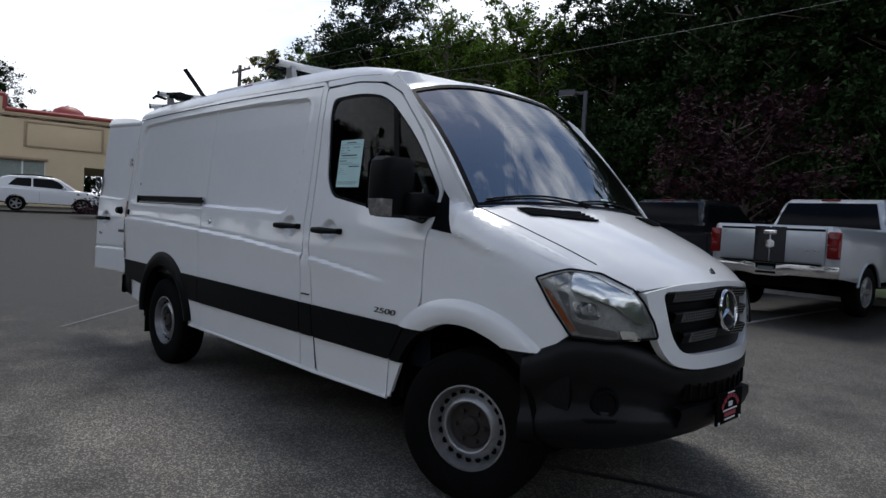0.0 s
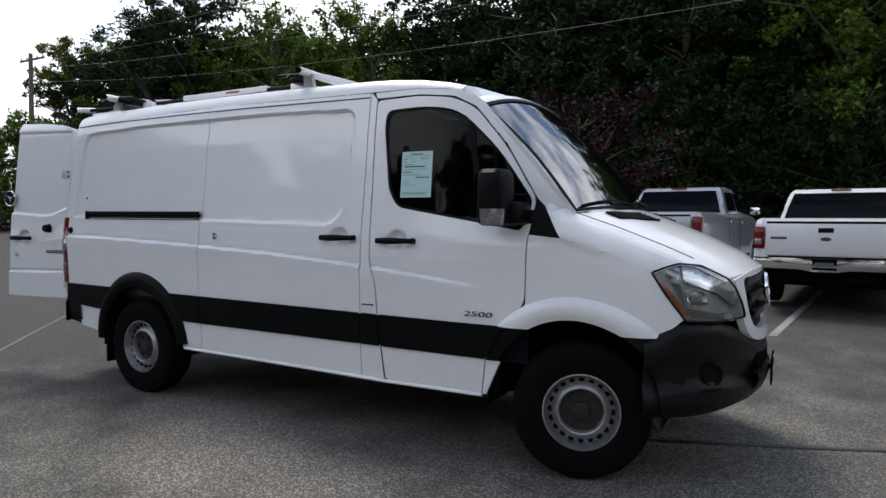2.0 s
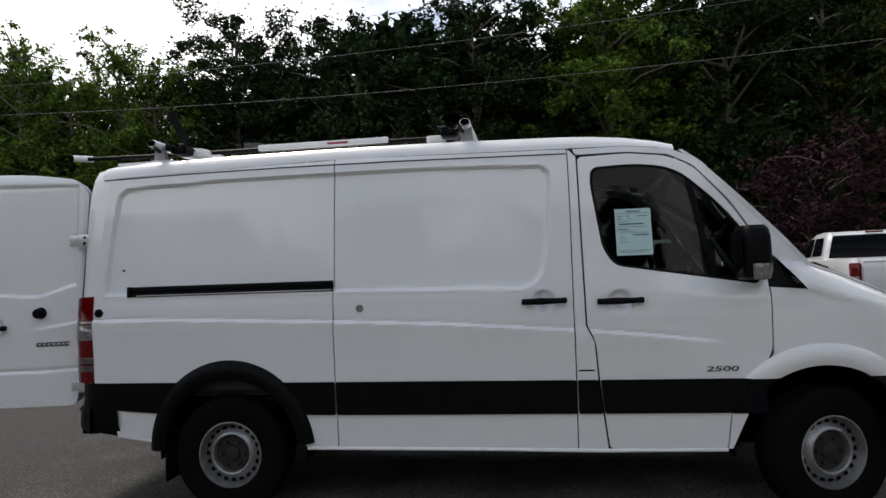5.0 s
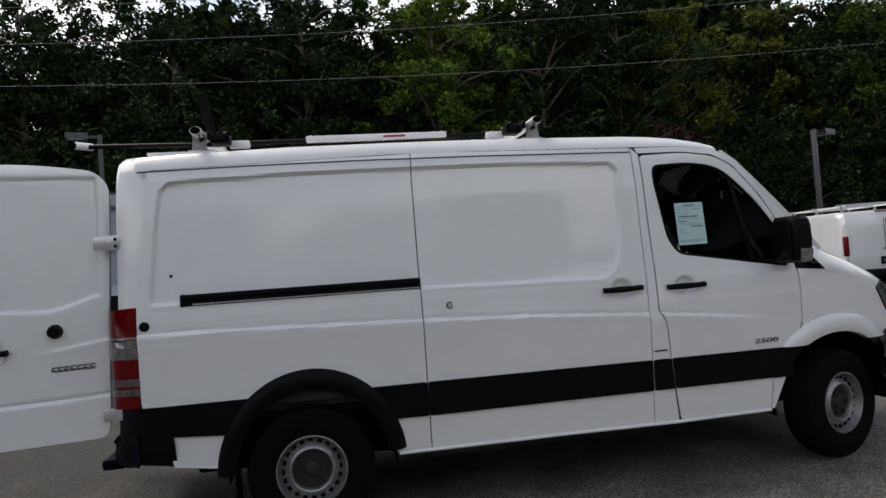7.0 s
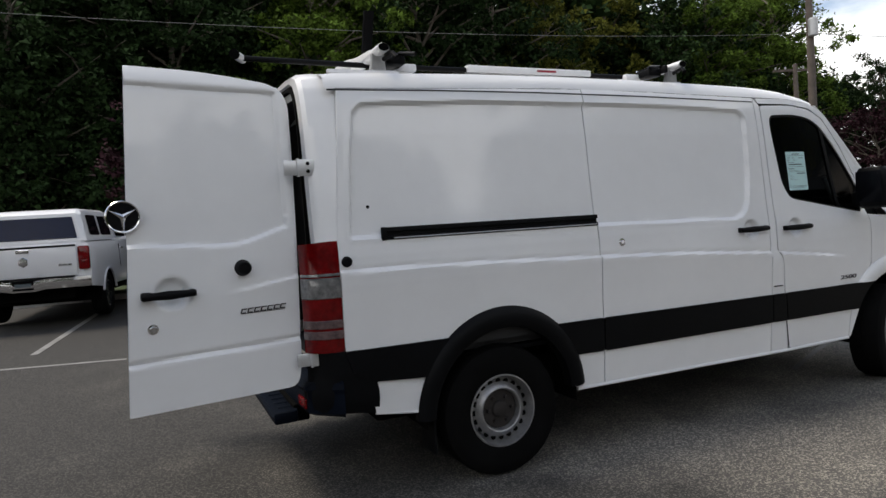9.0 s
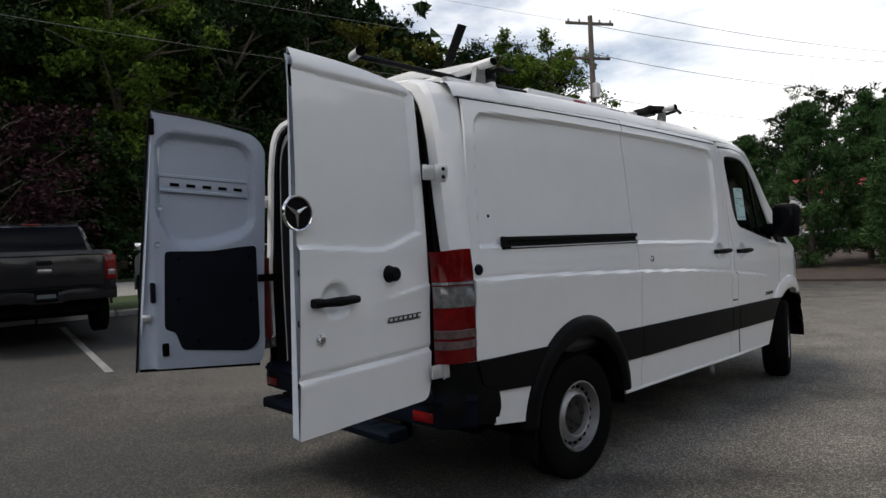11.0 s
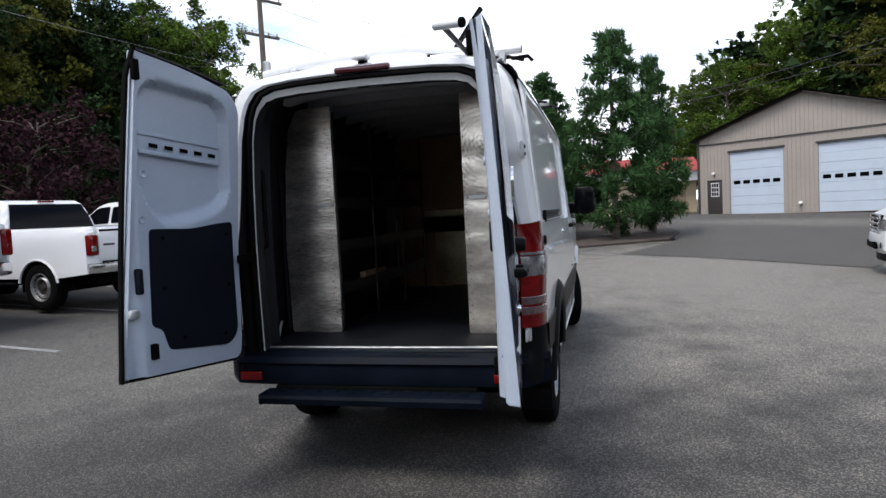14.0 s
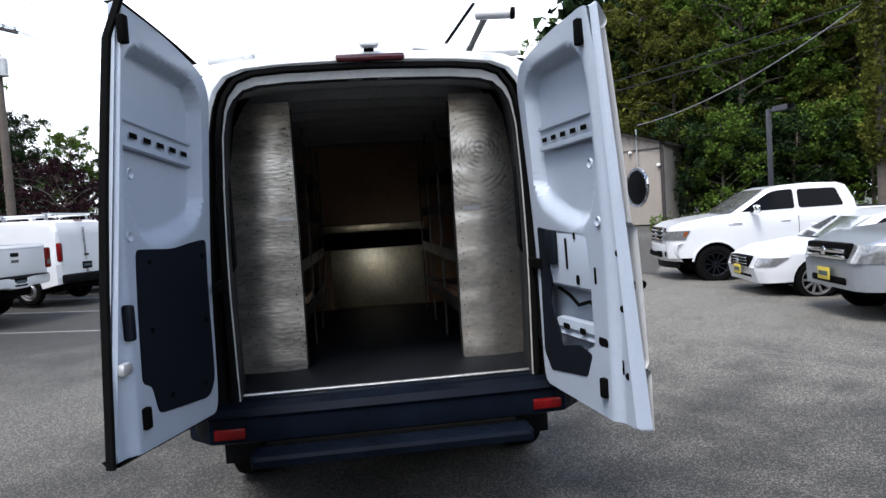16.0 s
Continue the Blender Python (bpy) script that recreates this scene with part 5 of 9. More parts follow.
# rear doors, swung right round to the sides
def rear_door(s):
    """s: -1 the right door, 1 the left. u runs along the door from its hinges, v up; o outwards."""
    turn = radians(7.0 if s < 0 else 11.0)
    hx, hy = -1.075, (-0.80 if s < 0 else 0.837)
    lift, u_low, u_top = (0.0, 0.885, 0.785) if s < 0 else (0.065, 0.865, 0.735)
    ax, ay = -math.cos(turn), s * math.sin(turn)
    nx, ny = math.sin(turn), s * math.cos(turn)

    def at(u, v, o=0.0):
        lean = -0.055 * max(0.0, (v - 1.2) / 1.1) ** 1.6
        return Vector((hx + ax * u + nx * (o + lean), hy + ay * u + ny * (o + lean), v + lift * u / 0.85))

    edge = rounded([(0.085, 0.70), (u_low, 0.695), (u_top, 2.335), (0.42, 2.325), (0.09, 2.275), (0.012, 2.19), (0.02, 1.85), (0.045, 1.30), (0.062, 0.80)], [0.05, 0.01, 0.008, 0.2, 0.07, 0.06, 0.1, 0.2, 0.08], 5)

    def skin(u, v):
        o = 0.05
        o -= 0.05 * max(0.0, (v - 2.2) / 0.15) ** 2
        o -= 0.03 * smooth((0.05 - u) / 0.05)
        low = 1.462 + 0.075 * smooth((0.36 - u) / 0.32) + 0.018 * smooth((u - 0.4) / 0.45)
        d = max(low - v, v - (2.225 + 0.02 * u), 0.085 - u)
        o -= 0.020 * smooth(0.5 - d / 0.020)
        if v > low + 0.06:
            o -= 0.007 * math.exp(-((d - 0.004) / 0.011) ** 2)
        k = (0.955 - 0.02 * u) - v
        o += 0.008 * smooth(k / 0.02) * math.exp(-max(k, 0) / 0.12)
        o -= 0.013 * math.exp(-((k - 0.002) / 0.011) ** 2)
        k2 = (1.285 - 0.14 * u) - v
        o += 0.011 * smooth(k2 / 0.012) * math.exp(-max(k2, 0) / 0.06) * (1 - smooth((u - 0.22) / 0.25))
        if s > 0:
            o -= 0.042 * smooth((u - (u_low - (u_low - u_top) / 1.64 * (v - 0.695) - 0.12)) / 0.12)
        rr = math.hypot(u - 0.66, (v - 1.245))
        if rr < 0.085:
            o -= 0.034 * smooth((0.085 - rr) / 0.035)
        return at(u, v, o)

    door = part("rear_door", sheet_bm(edge, skin, 0.0105 if s < 0 else 0.05), M_WHITE, van, "open white rear door with stamped inner panel")
    # inner pressing: frame, deep pan above, access opening or card below
    pan = lambda u, v: max(box_sdf(u, v, 0.41, 1.80, 0.30, 0.40, 0.13), 0.9 * (lerp(u, [0.10, 0.14, 0.2, 0.35, 0.5, 0.58, 0.64, 0.68, 0.72], [1.72, 1.64, 1.59, 1.535, 1.50, 1.505, 1.545, 1.62, 1.72]) - v))
    slope = lambda u, v: 0.034 + 0.03 * smooth((1.75 - v) / 0.15)
    card = rounded([(0.10, 1.475), (0.60, 1.445), (0.625, 0.98), (0.56, 0.965), (0.53, 0.86), (0.17, 0.80), (0.10, 0.88)] if s < 0 else [(0.10, 1.515), (0.22, 1.50), (0.40, 1.465), (0.68, 1.455), (0.70, 0.955), (0.635, 0.94), (0.60, 0.825), (0.17, 0.80), (0.10, 0.87)], [0.03, 0.03, 0.04, 0.03, 0.03, 0.06, 0.06] if s < 0 else [0.03, 0.1, 0.05, 0.03, 0.04, 0.03, 0.03, 0.06, 0.06], 4)
    inset = [(0.45 + (u - 0.45) * (0.985 if u < 0.5 else 0.955), 1.5 + (v - 1.5) * (0.985)) for u, v in edge]

    def press(u, v):
        o = -0.045
        o += 0.060 * smooth(0.5 - pan(u, v) / slope(u, v))
        o += 0.03 * smooth((u - 0.745) / 0.05)
        return at(u, v, o)

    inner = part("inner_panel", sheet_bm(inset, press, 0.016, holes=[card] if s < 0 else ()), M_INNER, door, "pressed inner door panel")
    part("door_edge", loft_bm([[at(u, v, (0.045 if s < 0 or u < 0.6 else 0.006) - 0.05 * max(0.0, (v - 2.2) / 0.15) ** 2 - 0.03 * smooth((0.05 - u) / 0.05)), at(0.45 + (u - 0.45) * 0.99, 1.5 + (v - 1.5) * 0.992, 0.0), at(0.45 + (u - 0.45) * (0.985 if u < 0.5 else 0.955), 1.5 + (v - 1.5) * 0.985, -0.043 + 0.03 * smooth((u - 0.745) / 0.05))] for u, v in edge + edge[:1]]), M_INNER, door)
    # slotted rail across the pan
    bm = bmesh.new()
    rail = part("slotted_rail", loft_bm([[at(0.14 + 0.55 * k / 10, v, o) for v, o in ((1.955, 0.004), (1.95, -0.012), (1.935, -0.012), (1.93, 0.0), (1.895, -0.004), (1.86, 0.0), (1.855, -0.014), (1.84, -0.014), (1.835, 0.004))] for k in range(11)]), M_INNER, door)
    for k in range(5):
        bm = bmesh.new()
        q = [at(0.20 + 0.10 * k + du, 1.885 + dv, -0.010) for du, dv in ((-0.028, -0.009), (0.028, -0.009), (0.028, 0.012), (-0.028, 0.012))]
        bm.faces.new([bm.verts.new(p) for p in q])
        part("rail_slot", bm, M_DARK, rail)
    if s > 0:
        card_ob = part("door_card", sheet_bm(card, lambda u, v: at(u, v, -0.051), 0.1, rim=Vector((nx, ny, 0)) * 0.02), M_PANEL, door, "dark fibreboard door card")
        for u, v in ((0.15, 1.44), (0.60, 1.41), (0.15, 1.15), (0.61, 1.15), (0.2, 0.87), (0.5, 0.88)):
            part("card_clip", lathe_bm([(0, 0.006), (0.009, 0.005), (0.012, 0)], Matrix.Translation(at(u, v, -0.052)) @ Vector((-nx, -ny, 0)).to_track_quat("Z", "Y").to_matrix().to_4x4(), 10), M_DARK, card_ob)
        part("weather_strip", loft_bm([[at(u_low - (u_low - u_top) / 1.64 * (v - 0.695) + du, v, o - 0.05 * max(0.0, (v - 2.2) / 0.15) ** 2) for du, o in ((-0.012, 0.016), (0.004, 0.014), (0.008, 0.004), (0.008, -0.014), (-0.002, -0.020))] for v in (0.69, 1.0, 1.3, 1.6, 1.9, 2.2, 2.335)]), M_RUBBER, door, "wide black rubber edge seal")
        part("upper_lip", loft_bm([[at(0.10 + (u_top - 0.12) * k / 8, 2.315 + 0.012 * k / 8 - 0.03 * (1 - k / 8) ** 2 + dv, o) for dv, o in ((0.016, 0.03), (0.018, -0.03), (0.0, -0.052))] for k in range(9)]), M_RUBBER, door)
        part("lower_seal", loft_bm([[at(u, 0.70 + dv, o) for dv, o in ((0.012, 0.04), (-0.008, 0.02), (-0.008, -0.02), (0.012, -0.04))] for u in (0.10, 0.4, 0.7, u_low - 0.015)]), M_RUBBER, door)
    else:
        part("torn_door_card", sheet_bm(rounded([(0.095, 1.48), (0.21, 1.465), (0.20, 1.30), (0.235, 1.23), (0.19, 1.14), (0.24, 1.06), (0.29, 0.99), (0.30, 0.93), (0.47, 0.965), (0.60, 0.945), (0.545, 0.84), (0.17, 0.79), (0.095, 0.87)], 0.02, 3), lambda u, v: at(u, v, -0.048), 0.1, rim=Vector((nx, ny, 0)) * 0.006), M_PANEL, door, "torn remains of a dark fibreboard card")
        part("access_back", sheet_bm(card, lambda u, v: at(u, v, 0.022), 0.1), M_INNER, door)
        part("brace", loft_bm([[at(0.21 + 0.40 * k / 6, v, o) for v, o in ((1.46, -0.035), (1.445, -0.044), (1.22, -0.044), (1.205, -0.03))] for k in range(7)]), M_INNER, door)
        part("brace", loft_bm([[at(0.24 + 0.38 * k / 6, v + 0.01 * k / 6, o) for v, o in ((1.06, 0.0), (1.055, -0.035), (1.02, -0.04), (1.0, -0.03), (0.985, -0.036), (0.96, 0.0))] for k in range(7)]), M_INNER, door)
        part("card_pocket", box_bm((0, 0, 0), (0.10, 0.03, 0.16), 0.015, Matrix.Translation(at(0.27, 1.385, -0.06)) @ Matrix.Rotation(math.atan2(ay, ax), 4, "Z")), M_PANEL, door, "dark grip recess")
        for u, v, du, dv in ((0.40, 1.36, 0.012, 0.07), (0.49, 1.44, 0.012, 0.016), (0.50, 1.25, 0.018, 0.022), (0.36, 1.03, 0.035, 0.014), (0.52, 1.03, 0.03, 0.014), (0.66, 1.28, 0.010, 0.035), (0.70, 1.015, 0.04, 0.018), (0.79, 0.93, 0.014, 0.03)):
            bm = bmesh.new()
            bm.faces.new([bm.verts.new(at(p[0], p[1], -0.0465 + 0.03 * smooth((u - 0.745) / 0.05))) for p in rounded([(u - du, v - dv), (u + du, v - dv), (u + du, v + dv), (u - du, v + dv)], min(du, dv), 3)])
            part("panel_hole", bm, M_DARK, door)
        part("wiring", tube_bm([at(0.22, 1.19, -0.01), at(0.35, 1.17, -0.02), at(0.42, 1.13, -0.01), at(0.55, 1.16, -0.02), at(0.61, 1.14, -0.02)], 0.009, 6), M_DARK, door)
        for v in (1.885, 1.375, 1.16, 0.9):
            part("edge_plug", lathe_bm([(0, 0.006), (0.012, 0.005), (0.016, 0)], Matrix.Translation(at(u_low - 0.045 - (u_low - u_top) / 1.64 * (v - 0.695), v, -0.012)) @ Vector((ax - nx, ay - ny, 0)).to_track_quat("Z", "Y").to_matrix().to_4x4(), 12), M_DARK, door)
    for u, v in ((0.70, 1.73), (0.72, 1.50)):
        part("rubber_plug", lathe_bm([(0, -0.004), (0.012, 0.0), (0.018, 0.006), (0.022, 0)], Matrix.Translation(at(u, v, -0.047)) @ Vector((-nx, -ny, 0)).to_track_quat("Z", "Y").to_matrix().to_4x4(), 12), M_INNER, door)
    part("upper_catch", box_bm((0, 0, 0), (0.035, 0.03, 0.10), 0.006, Matrix.Translation(at(0.735, 2.23, -0.055)) @ Matrix.Rotation(math.atan2(ay, ax), 4, "Z")), M_DARK, door)
    part("lower_catch", box_bm((0, 0, 0), (0.04, 0.03, 0.08), 0.006, Matrix.Translation(at(0.70, 0.83, -0.05)) @ Matrix.Rotation(math.atan2(ay, ax), 4, "Z")), M_DARK, door)
    if s > 0:
        part("inner_lever", box_bm((0, 0, 0), (0.03, 0.04, 0.13), 0.01, Matrix.Translation(at(0.76, 1.19, -0.05)) @ Matrix.Rotation(math.atan2(ay, ax), 4, "Z")), M_PANEL, door)
        part("latch", box_bm((0, 0, 0), (0.06, 0.03, 0.045), 0.012, Matrix.Translation(at(0.80, 1.03, -0.045)) @ Matrix.Rotation(math.atan2(ay, ax), 4, "Z")), M_GALV, door, "bare metal door latch")
    # outside fittings
    rz = Matrix.Rotation(math.atan2(ay, ax), 4, "Z")
    outw = Vector((nx, ny, 0)).to_track_quat("Z", "Y").to_matrix().to_4x4()
    if s < 0:
        part("door_handle", loft_bm([[at(0.56 + 0.24 * k / 10, 1.245 + 0.022 * math.sin(a) * (1 - 0.3 * abs(k - 5) / 5), 0.085 + 0.012 * math.sin(math.pi * k / 10) + 0.013 * math.cos(a)) for a in [2 * math.pi * j / 10 for j in range(10)]] for k in range(11)], close=True), M_PLASTIC, door, "black pull handle")
        part("handle_base", box_bm((0, 0, 0), (0.03, 0.05, 0.036), 0.01, Matrix.Translation(at(0.575, 1.245, 0.066)) @ rz), M_PLASTIC, door)
        part("handle_base", box_bm((0, 0, 0), (0.05, 0.05, 0.04), 0.01, Matrix.Translation(at(0.775, 1.245, 0.066)) @ rz), M_PLASTIC, door)
        part("lock", lathe_bm([(0.0, 0.014), (0.013, 0.014), (0.015, 0.006), (0.024, 0.005), (0.027, -0.01)], Matrix.Translation(at(0.757, 1.09, 0.052)) @ outw, 18), M_CHROME, door)
        part("door_buffer", lathe_bm([(0.0, 0.05), (0.028, 0.05), (0.034, 0.042), (0.036, 0.01), (0.042, 0.0)], Matrix.Translation(at(0.325, 1.34, 0.05)) @ outw, 20), M_PLASTIC, door, "black rubber buffer")
        slant = Matrix(((1, 0, -0.35, 0), (0, 1, 0, 0), (0, 0, 1, 0), (0, 0, 0, 1)))
        badge = part("script_badge", box_bm((0, 0, 0), (0.222, 0.003, 0.003), 0.001, Matrix.Translation(at(0.238, 1.111, 0.053)) @ rz, 1), M_DARKBADGE, door, "dark chrome model script as plain bars")
        for k in range(7):
            bs = bmesh.new()
            for cx, cz, sx2, sz2 in ((0, 0.010, 0.027, 0.0055), (0, -0.009, 0.027, 0.0055), (0.011, 0, 0.006, 0.016)):
                add_box(bs, (cx, 0, cz), (sx2, 0.006, sz2), 0, Matrix.Translation(at(0.338 - 0.033 * k, 1.124 + 0.0006 * k, 0.055)) @ rz @ slant)
            part("script_bar", bs, M_DARKBADGE, badge)
        star_badge("door_badge", Matrix.Translation(at(0.845, 1.62, 0.058)) @ outw @ Matrix.Rotation(radians(90 + 0), 4, "Z"), 0.075, door, "round chrome and black emblem")
    return door


for s in (-1, 1):
    rear_door(s)

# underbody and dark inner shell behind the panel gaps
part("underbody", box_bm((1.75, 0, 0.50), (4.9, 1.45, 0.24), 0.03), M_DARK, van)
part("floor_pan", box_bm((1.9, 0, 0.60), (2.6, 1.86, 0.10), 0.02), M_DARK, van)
for s in (-1, 1):
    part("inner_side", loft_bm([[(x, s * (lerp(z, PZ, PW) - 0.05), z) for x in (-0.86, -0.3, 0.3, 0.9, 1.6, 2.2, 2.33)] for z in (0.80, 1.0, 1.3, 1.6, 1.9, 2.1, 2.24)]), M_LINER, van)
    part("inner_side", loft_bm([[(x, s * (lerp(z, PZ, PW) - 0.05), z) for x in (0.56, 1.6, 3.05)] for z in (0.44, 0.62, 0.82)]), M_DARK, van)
    part("door_lining", loft_bm([[(x, s * (lerp(z, PZ, PW) - 0.09), z) for x in (2.34, 2.9, 3.36)] for z in (0.6, 1.0, 1.3, 1.40)]), M_PANEL, van)
# load space
part("load_floor", box_bm((0.55, 0, 0.712), (3.02, 1.62, 0.03), 0.004), M_FLOOR, van, "worn dark rubber load floor")
rib = [[(x, y, 2.33 - 0.05 * (y / 0.8) ** 4 + (0.040 if k % 4 in (1, 2) else 0)) for y in (-0.80, -0.6, -0.3, 0, 0.3, 0.6, 0.80)] for k, x in enumerate([-0.80 + 0.09 * j for j in range(33)])]
for s in (-1, 1):
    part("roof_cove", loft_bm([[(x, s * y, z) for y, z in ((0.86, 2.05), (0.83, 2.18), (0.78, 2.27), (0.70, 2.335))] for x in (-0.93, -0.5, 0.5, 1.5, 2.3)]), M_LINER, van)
part("roof_lining", loft_bm(rib), M_BARE, van, "ribbed bare metal roof lining")
bulk = part("bulkhead", box_bm((2.06, 0, 1.50), (0.03, 1.66, 1.60), 0.005), M_PLY, van, "plywood bulkhead with scuffed metal kick sheet")
part("kick_sheet", box_bm((2.035, -0.05, 1.02), (0.012, 0.92, 0.56), 0.003), M_BRASS, bulk)
part("shelf_strip", box_bm((1.99, 0.0, 1.50), (0.05, 1.0, 0.07), 0.006), M_BRASS, bulk)
part("shelf_gap", box_bm((2.03, 0.0, 1.38), (0.02, 1.1, 0.15), 0.002), M_DARK, bulk)


def shelving(s):
    """A run of steel shelves along one side of the load space, closed at the rear by a sheet."""
    rackob = thing("van_shelving", "scuffed aluminium van shelving with a punched end sheet", "shelving", group="shelving in the van")
    xe = -0.46 if s > 0 else -0.52
    y0, y1 = s * 0.455, s * 0.775
    end_poly = rounded([(0.455, 0.727), (0.825, 0.727), (0.84, 1.3), (0.81, 1.85), (0.77, 2.13), (0.70, 2.255), (0.455, 2.265)], 0.012, 2)
    end = part("end_sheet", sheet_bm(end_poly, lambda u, v: Vector((xe - 0.014 * math.sin(math.pi * (u - 0.455) / 0.34) - 0.007 * noise.noise(Vector((u * 3, v * 2.2, s))) - 0.0045 * noise.noise(Vector((u * 4, v * 11, s * 2))), s * u, v)), 0.02, rim=(0.02, 0, 0)), M_ALU if s > 0 else M_ALURIGHT, rackob, "dented bare aluminium sheet")
    bm = bmesh.new()
    for k in range(34):
        for u in (0.472, 0.486):
            if (k + (u > 0.48)) % 2 == 0:
                add_lathe(bm, [(0, 0), (0.004, 0)], Matrix.Translation((xe - 0.032, s * u, 0.78 + 0.043 * k)) @ Matrix.Rotation(radians(-90), 4, "Y"), 6)
    for k in range(30):
        add_lathe(bm, [(0, 0), (0.004, 0)], Matrix.Translation((xe - 0.032, s * (0.70 + 0.03 * (k % 3)) if k % 3 else s * 0.68, 0.85 + 0.046 * k)) @ Matrix.Rotation(radians(-90), 4, "Y"), 6)
    part("hole_pattern", bm, M_DARK, end, flat=True, kind="stuff")
    part("label_strip", box_bm((xe - 0.034, s * (0.52 if s > 0 else 0.545), 1.60), (0.004, 0.10, 0.02)), M_GALV, end)
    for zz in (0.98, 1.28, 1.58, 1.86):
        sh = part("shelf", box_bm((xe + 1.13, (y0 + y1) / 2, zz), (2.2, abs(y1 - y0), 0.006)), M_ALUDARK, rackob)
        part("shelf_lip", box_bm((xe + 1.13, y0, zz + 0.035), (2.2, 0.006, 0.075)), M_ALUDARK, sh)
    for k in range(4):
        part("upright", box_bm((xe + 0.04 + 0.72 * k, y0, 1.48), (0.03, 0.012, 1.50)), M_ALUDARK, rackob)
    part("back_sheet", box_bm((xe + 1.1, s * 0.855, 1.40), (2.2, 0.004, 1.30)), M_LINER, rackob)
    return rackob


shelving(1)
shelving(-1)
for k, (x, y) in enumerate(((0.35, 0.50), (0.2, -0.50), (0.5, -0.52))):
    bx = thing("parts_bundle", "small wooden offcut lying on a van shelf", "offcut", group="offcuts", at=(x, y, 1.0), turn=8 * k)
    part("offcut_body", box_bm((0, 0, 0.06 if k == 0 else 0.04), (0.5, 0.05, 0.045), 0.006), M_PLY, bx)

# cab
part("cab_floor", box_bm((2.75, 0, 0.72), (1.3, 1.7, 0.05), 0.01), M_DARK, van)
part("dashboard", loft_bm([[(x, y, z + 0.02 * math.cos(3 * y)) for y in (-0.86, -0.5, -0.2, 0.1, 0.4, 0.6, 0.86)] for x, z in ((3.70, 1.40), (3.45, 1.37), (3.25, 1.33), (3.16, 1.25), (3.15, 1.05), (3.22, 0.8))]), M_PANEL, van, "dark grey dashboard")
part("cab_ceiling", loft_bm([[(x, y, z) for y in (-0.8, 0, 0.8)] for x, z in ((2.1, 2.33), (2.6, 2.29), (2.95, 2.19))]), M_CEIL, van)
part("cab_nose", box_bm((3.92, 0, 0.88), (0.7, 1.05, 0.5), 0.05), M_DARK, van)
for s in (-1, 1):
    seat = part("seat", box_bm((2.68, s * 0.48, 1.02), (0.50, 0.50, 0.16), 0.06), M_SEAT, van, "dark cloth cab seat")
    part("seat_back", box_bm((0, 0, 0.32), (0.13, 0.48, 0.66), 0.06, Matrix.Translation((2.42, s * 0.48, 1.05)) @ Matrix.Rotation(radians(-10), 4, "Y")), M_SEAT, seat)
    part("head_rest", box_bm((2.30, s * 0.48, 1.80), (0.09, 0.27, 0.18), 0.04), M_SEAT, seat)
    part("seat_base", box_bm((2.68, s * 0.48, 0.83), (0.42, 0.42, 0.24), 0.02), M_DARK, seat)
part("steering_wheel", lathe_bm([(0.19, -0.012), (0.205, -0.014), (0.215, 0.0), (0.205, 0.014), (0.19, 0.012), (0.186, 0.0), (0.19, -0.012)], Matrix.Translation((3.05, 0.45, 1.33)) @ Matrix.Rotation(radians(-62), 4, "Y"), 28), M_PLASTIC, van)
part("grab_bar", tube_bm([(3.25, -0.80, 1.45), (3.20, -0.80, 1.52), (3.14, -0.80, 1.62), (3.11, -0.80, 1.67)], 0.016, 8), M_RACKGREY, van)
# price sheet in the door window
sx, sz = (2.517, 2.733), (1.575, 1.862)
sticker = thing("window_sheet", "pale green printed sheet taped on the door window", "notice")
pt = lambda u, v, o=0.0: Vector((u, -(van_w(u, v, False) - 0.009 + o), v))
part("sheet", sheet_bm([(sx[0], sz[0]), (sx[1], sz[0]), (sx[1], sz[1]), (sx[0], sz[1])], pt, 0.1), M_PAPER, sticker)
bm = bmesh.new()
for u0, u1, v, h in ((0.30, 0.70, 0.94, 0.022), (0.05, 0.95, 0.90, 0.006), (0.06, 0.2, 0.84, 0.012), (0.3, 0.4, 0.84, 0.012), (0.62, 0.9, 0.84, 0.012), (0.06, 0.17, 0.78, 0.012), (0.36, 0.45, 0.78, 0.012), (0.05, 0.4, 0.72, 0.008), (0.10, 0.78, 0.67, 0.026), (0.05, 0.85, 0.61, 0.007), (0.05, 0.36, 0.555, 0.018), (0.05, 0.6, 0.51, 0.006), (0.08, 0.9, 0.48, 0.006), (0.48, 0.92, 0.435, 0.022), (0.08, 0.25, 0.39, 0.006), (0.08, 0.3, 0.35, 0.006), (0.08, 0.28, 0.31, 0.006), (0.08, 0.46, 0.27, 0.006), (0.05, 0.95, 0.11, 0.006), (0.05, 0.9, 0.085, 0.006), (0.05, 0.8, 0.06, 0.006)):
    q = [(sx[0] + 0.216 * a, sz[0] + 0.287 * b) for a, b in ((u0, v - h / 2), (u1, v - h / 2), (u1, v + h / 2), (u0, v + h / 2))]
    bm.faces.new([bm.verts.new(pt(a, b, 0.002)) for a, b in q])
part("print_bar", bm, M_INK, sticker, flat=True)
# numerals on the door
bt = text_bm("2500", 0.062, 0.003, Matrix.Translation((3.085, -(van_w(3.085, 0.884) + 0.003), 0.884)) @ Matrix.Rotation(radians(90), 4, "X") @ Matrix(((1.5, 0.22, 0, 0), (0, 0.70, 0, 0), (0, 0, 1, 0), (0, 0, 0, 1))))
part("model_numerals", bt, M_DARKBADGE, van, "dark chrome numerals 2500", flat=True)


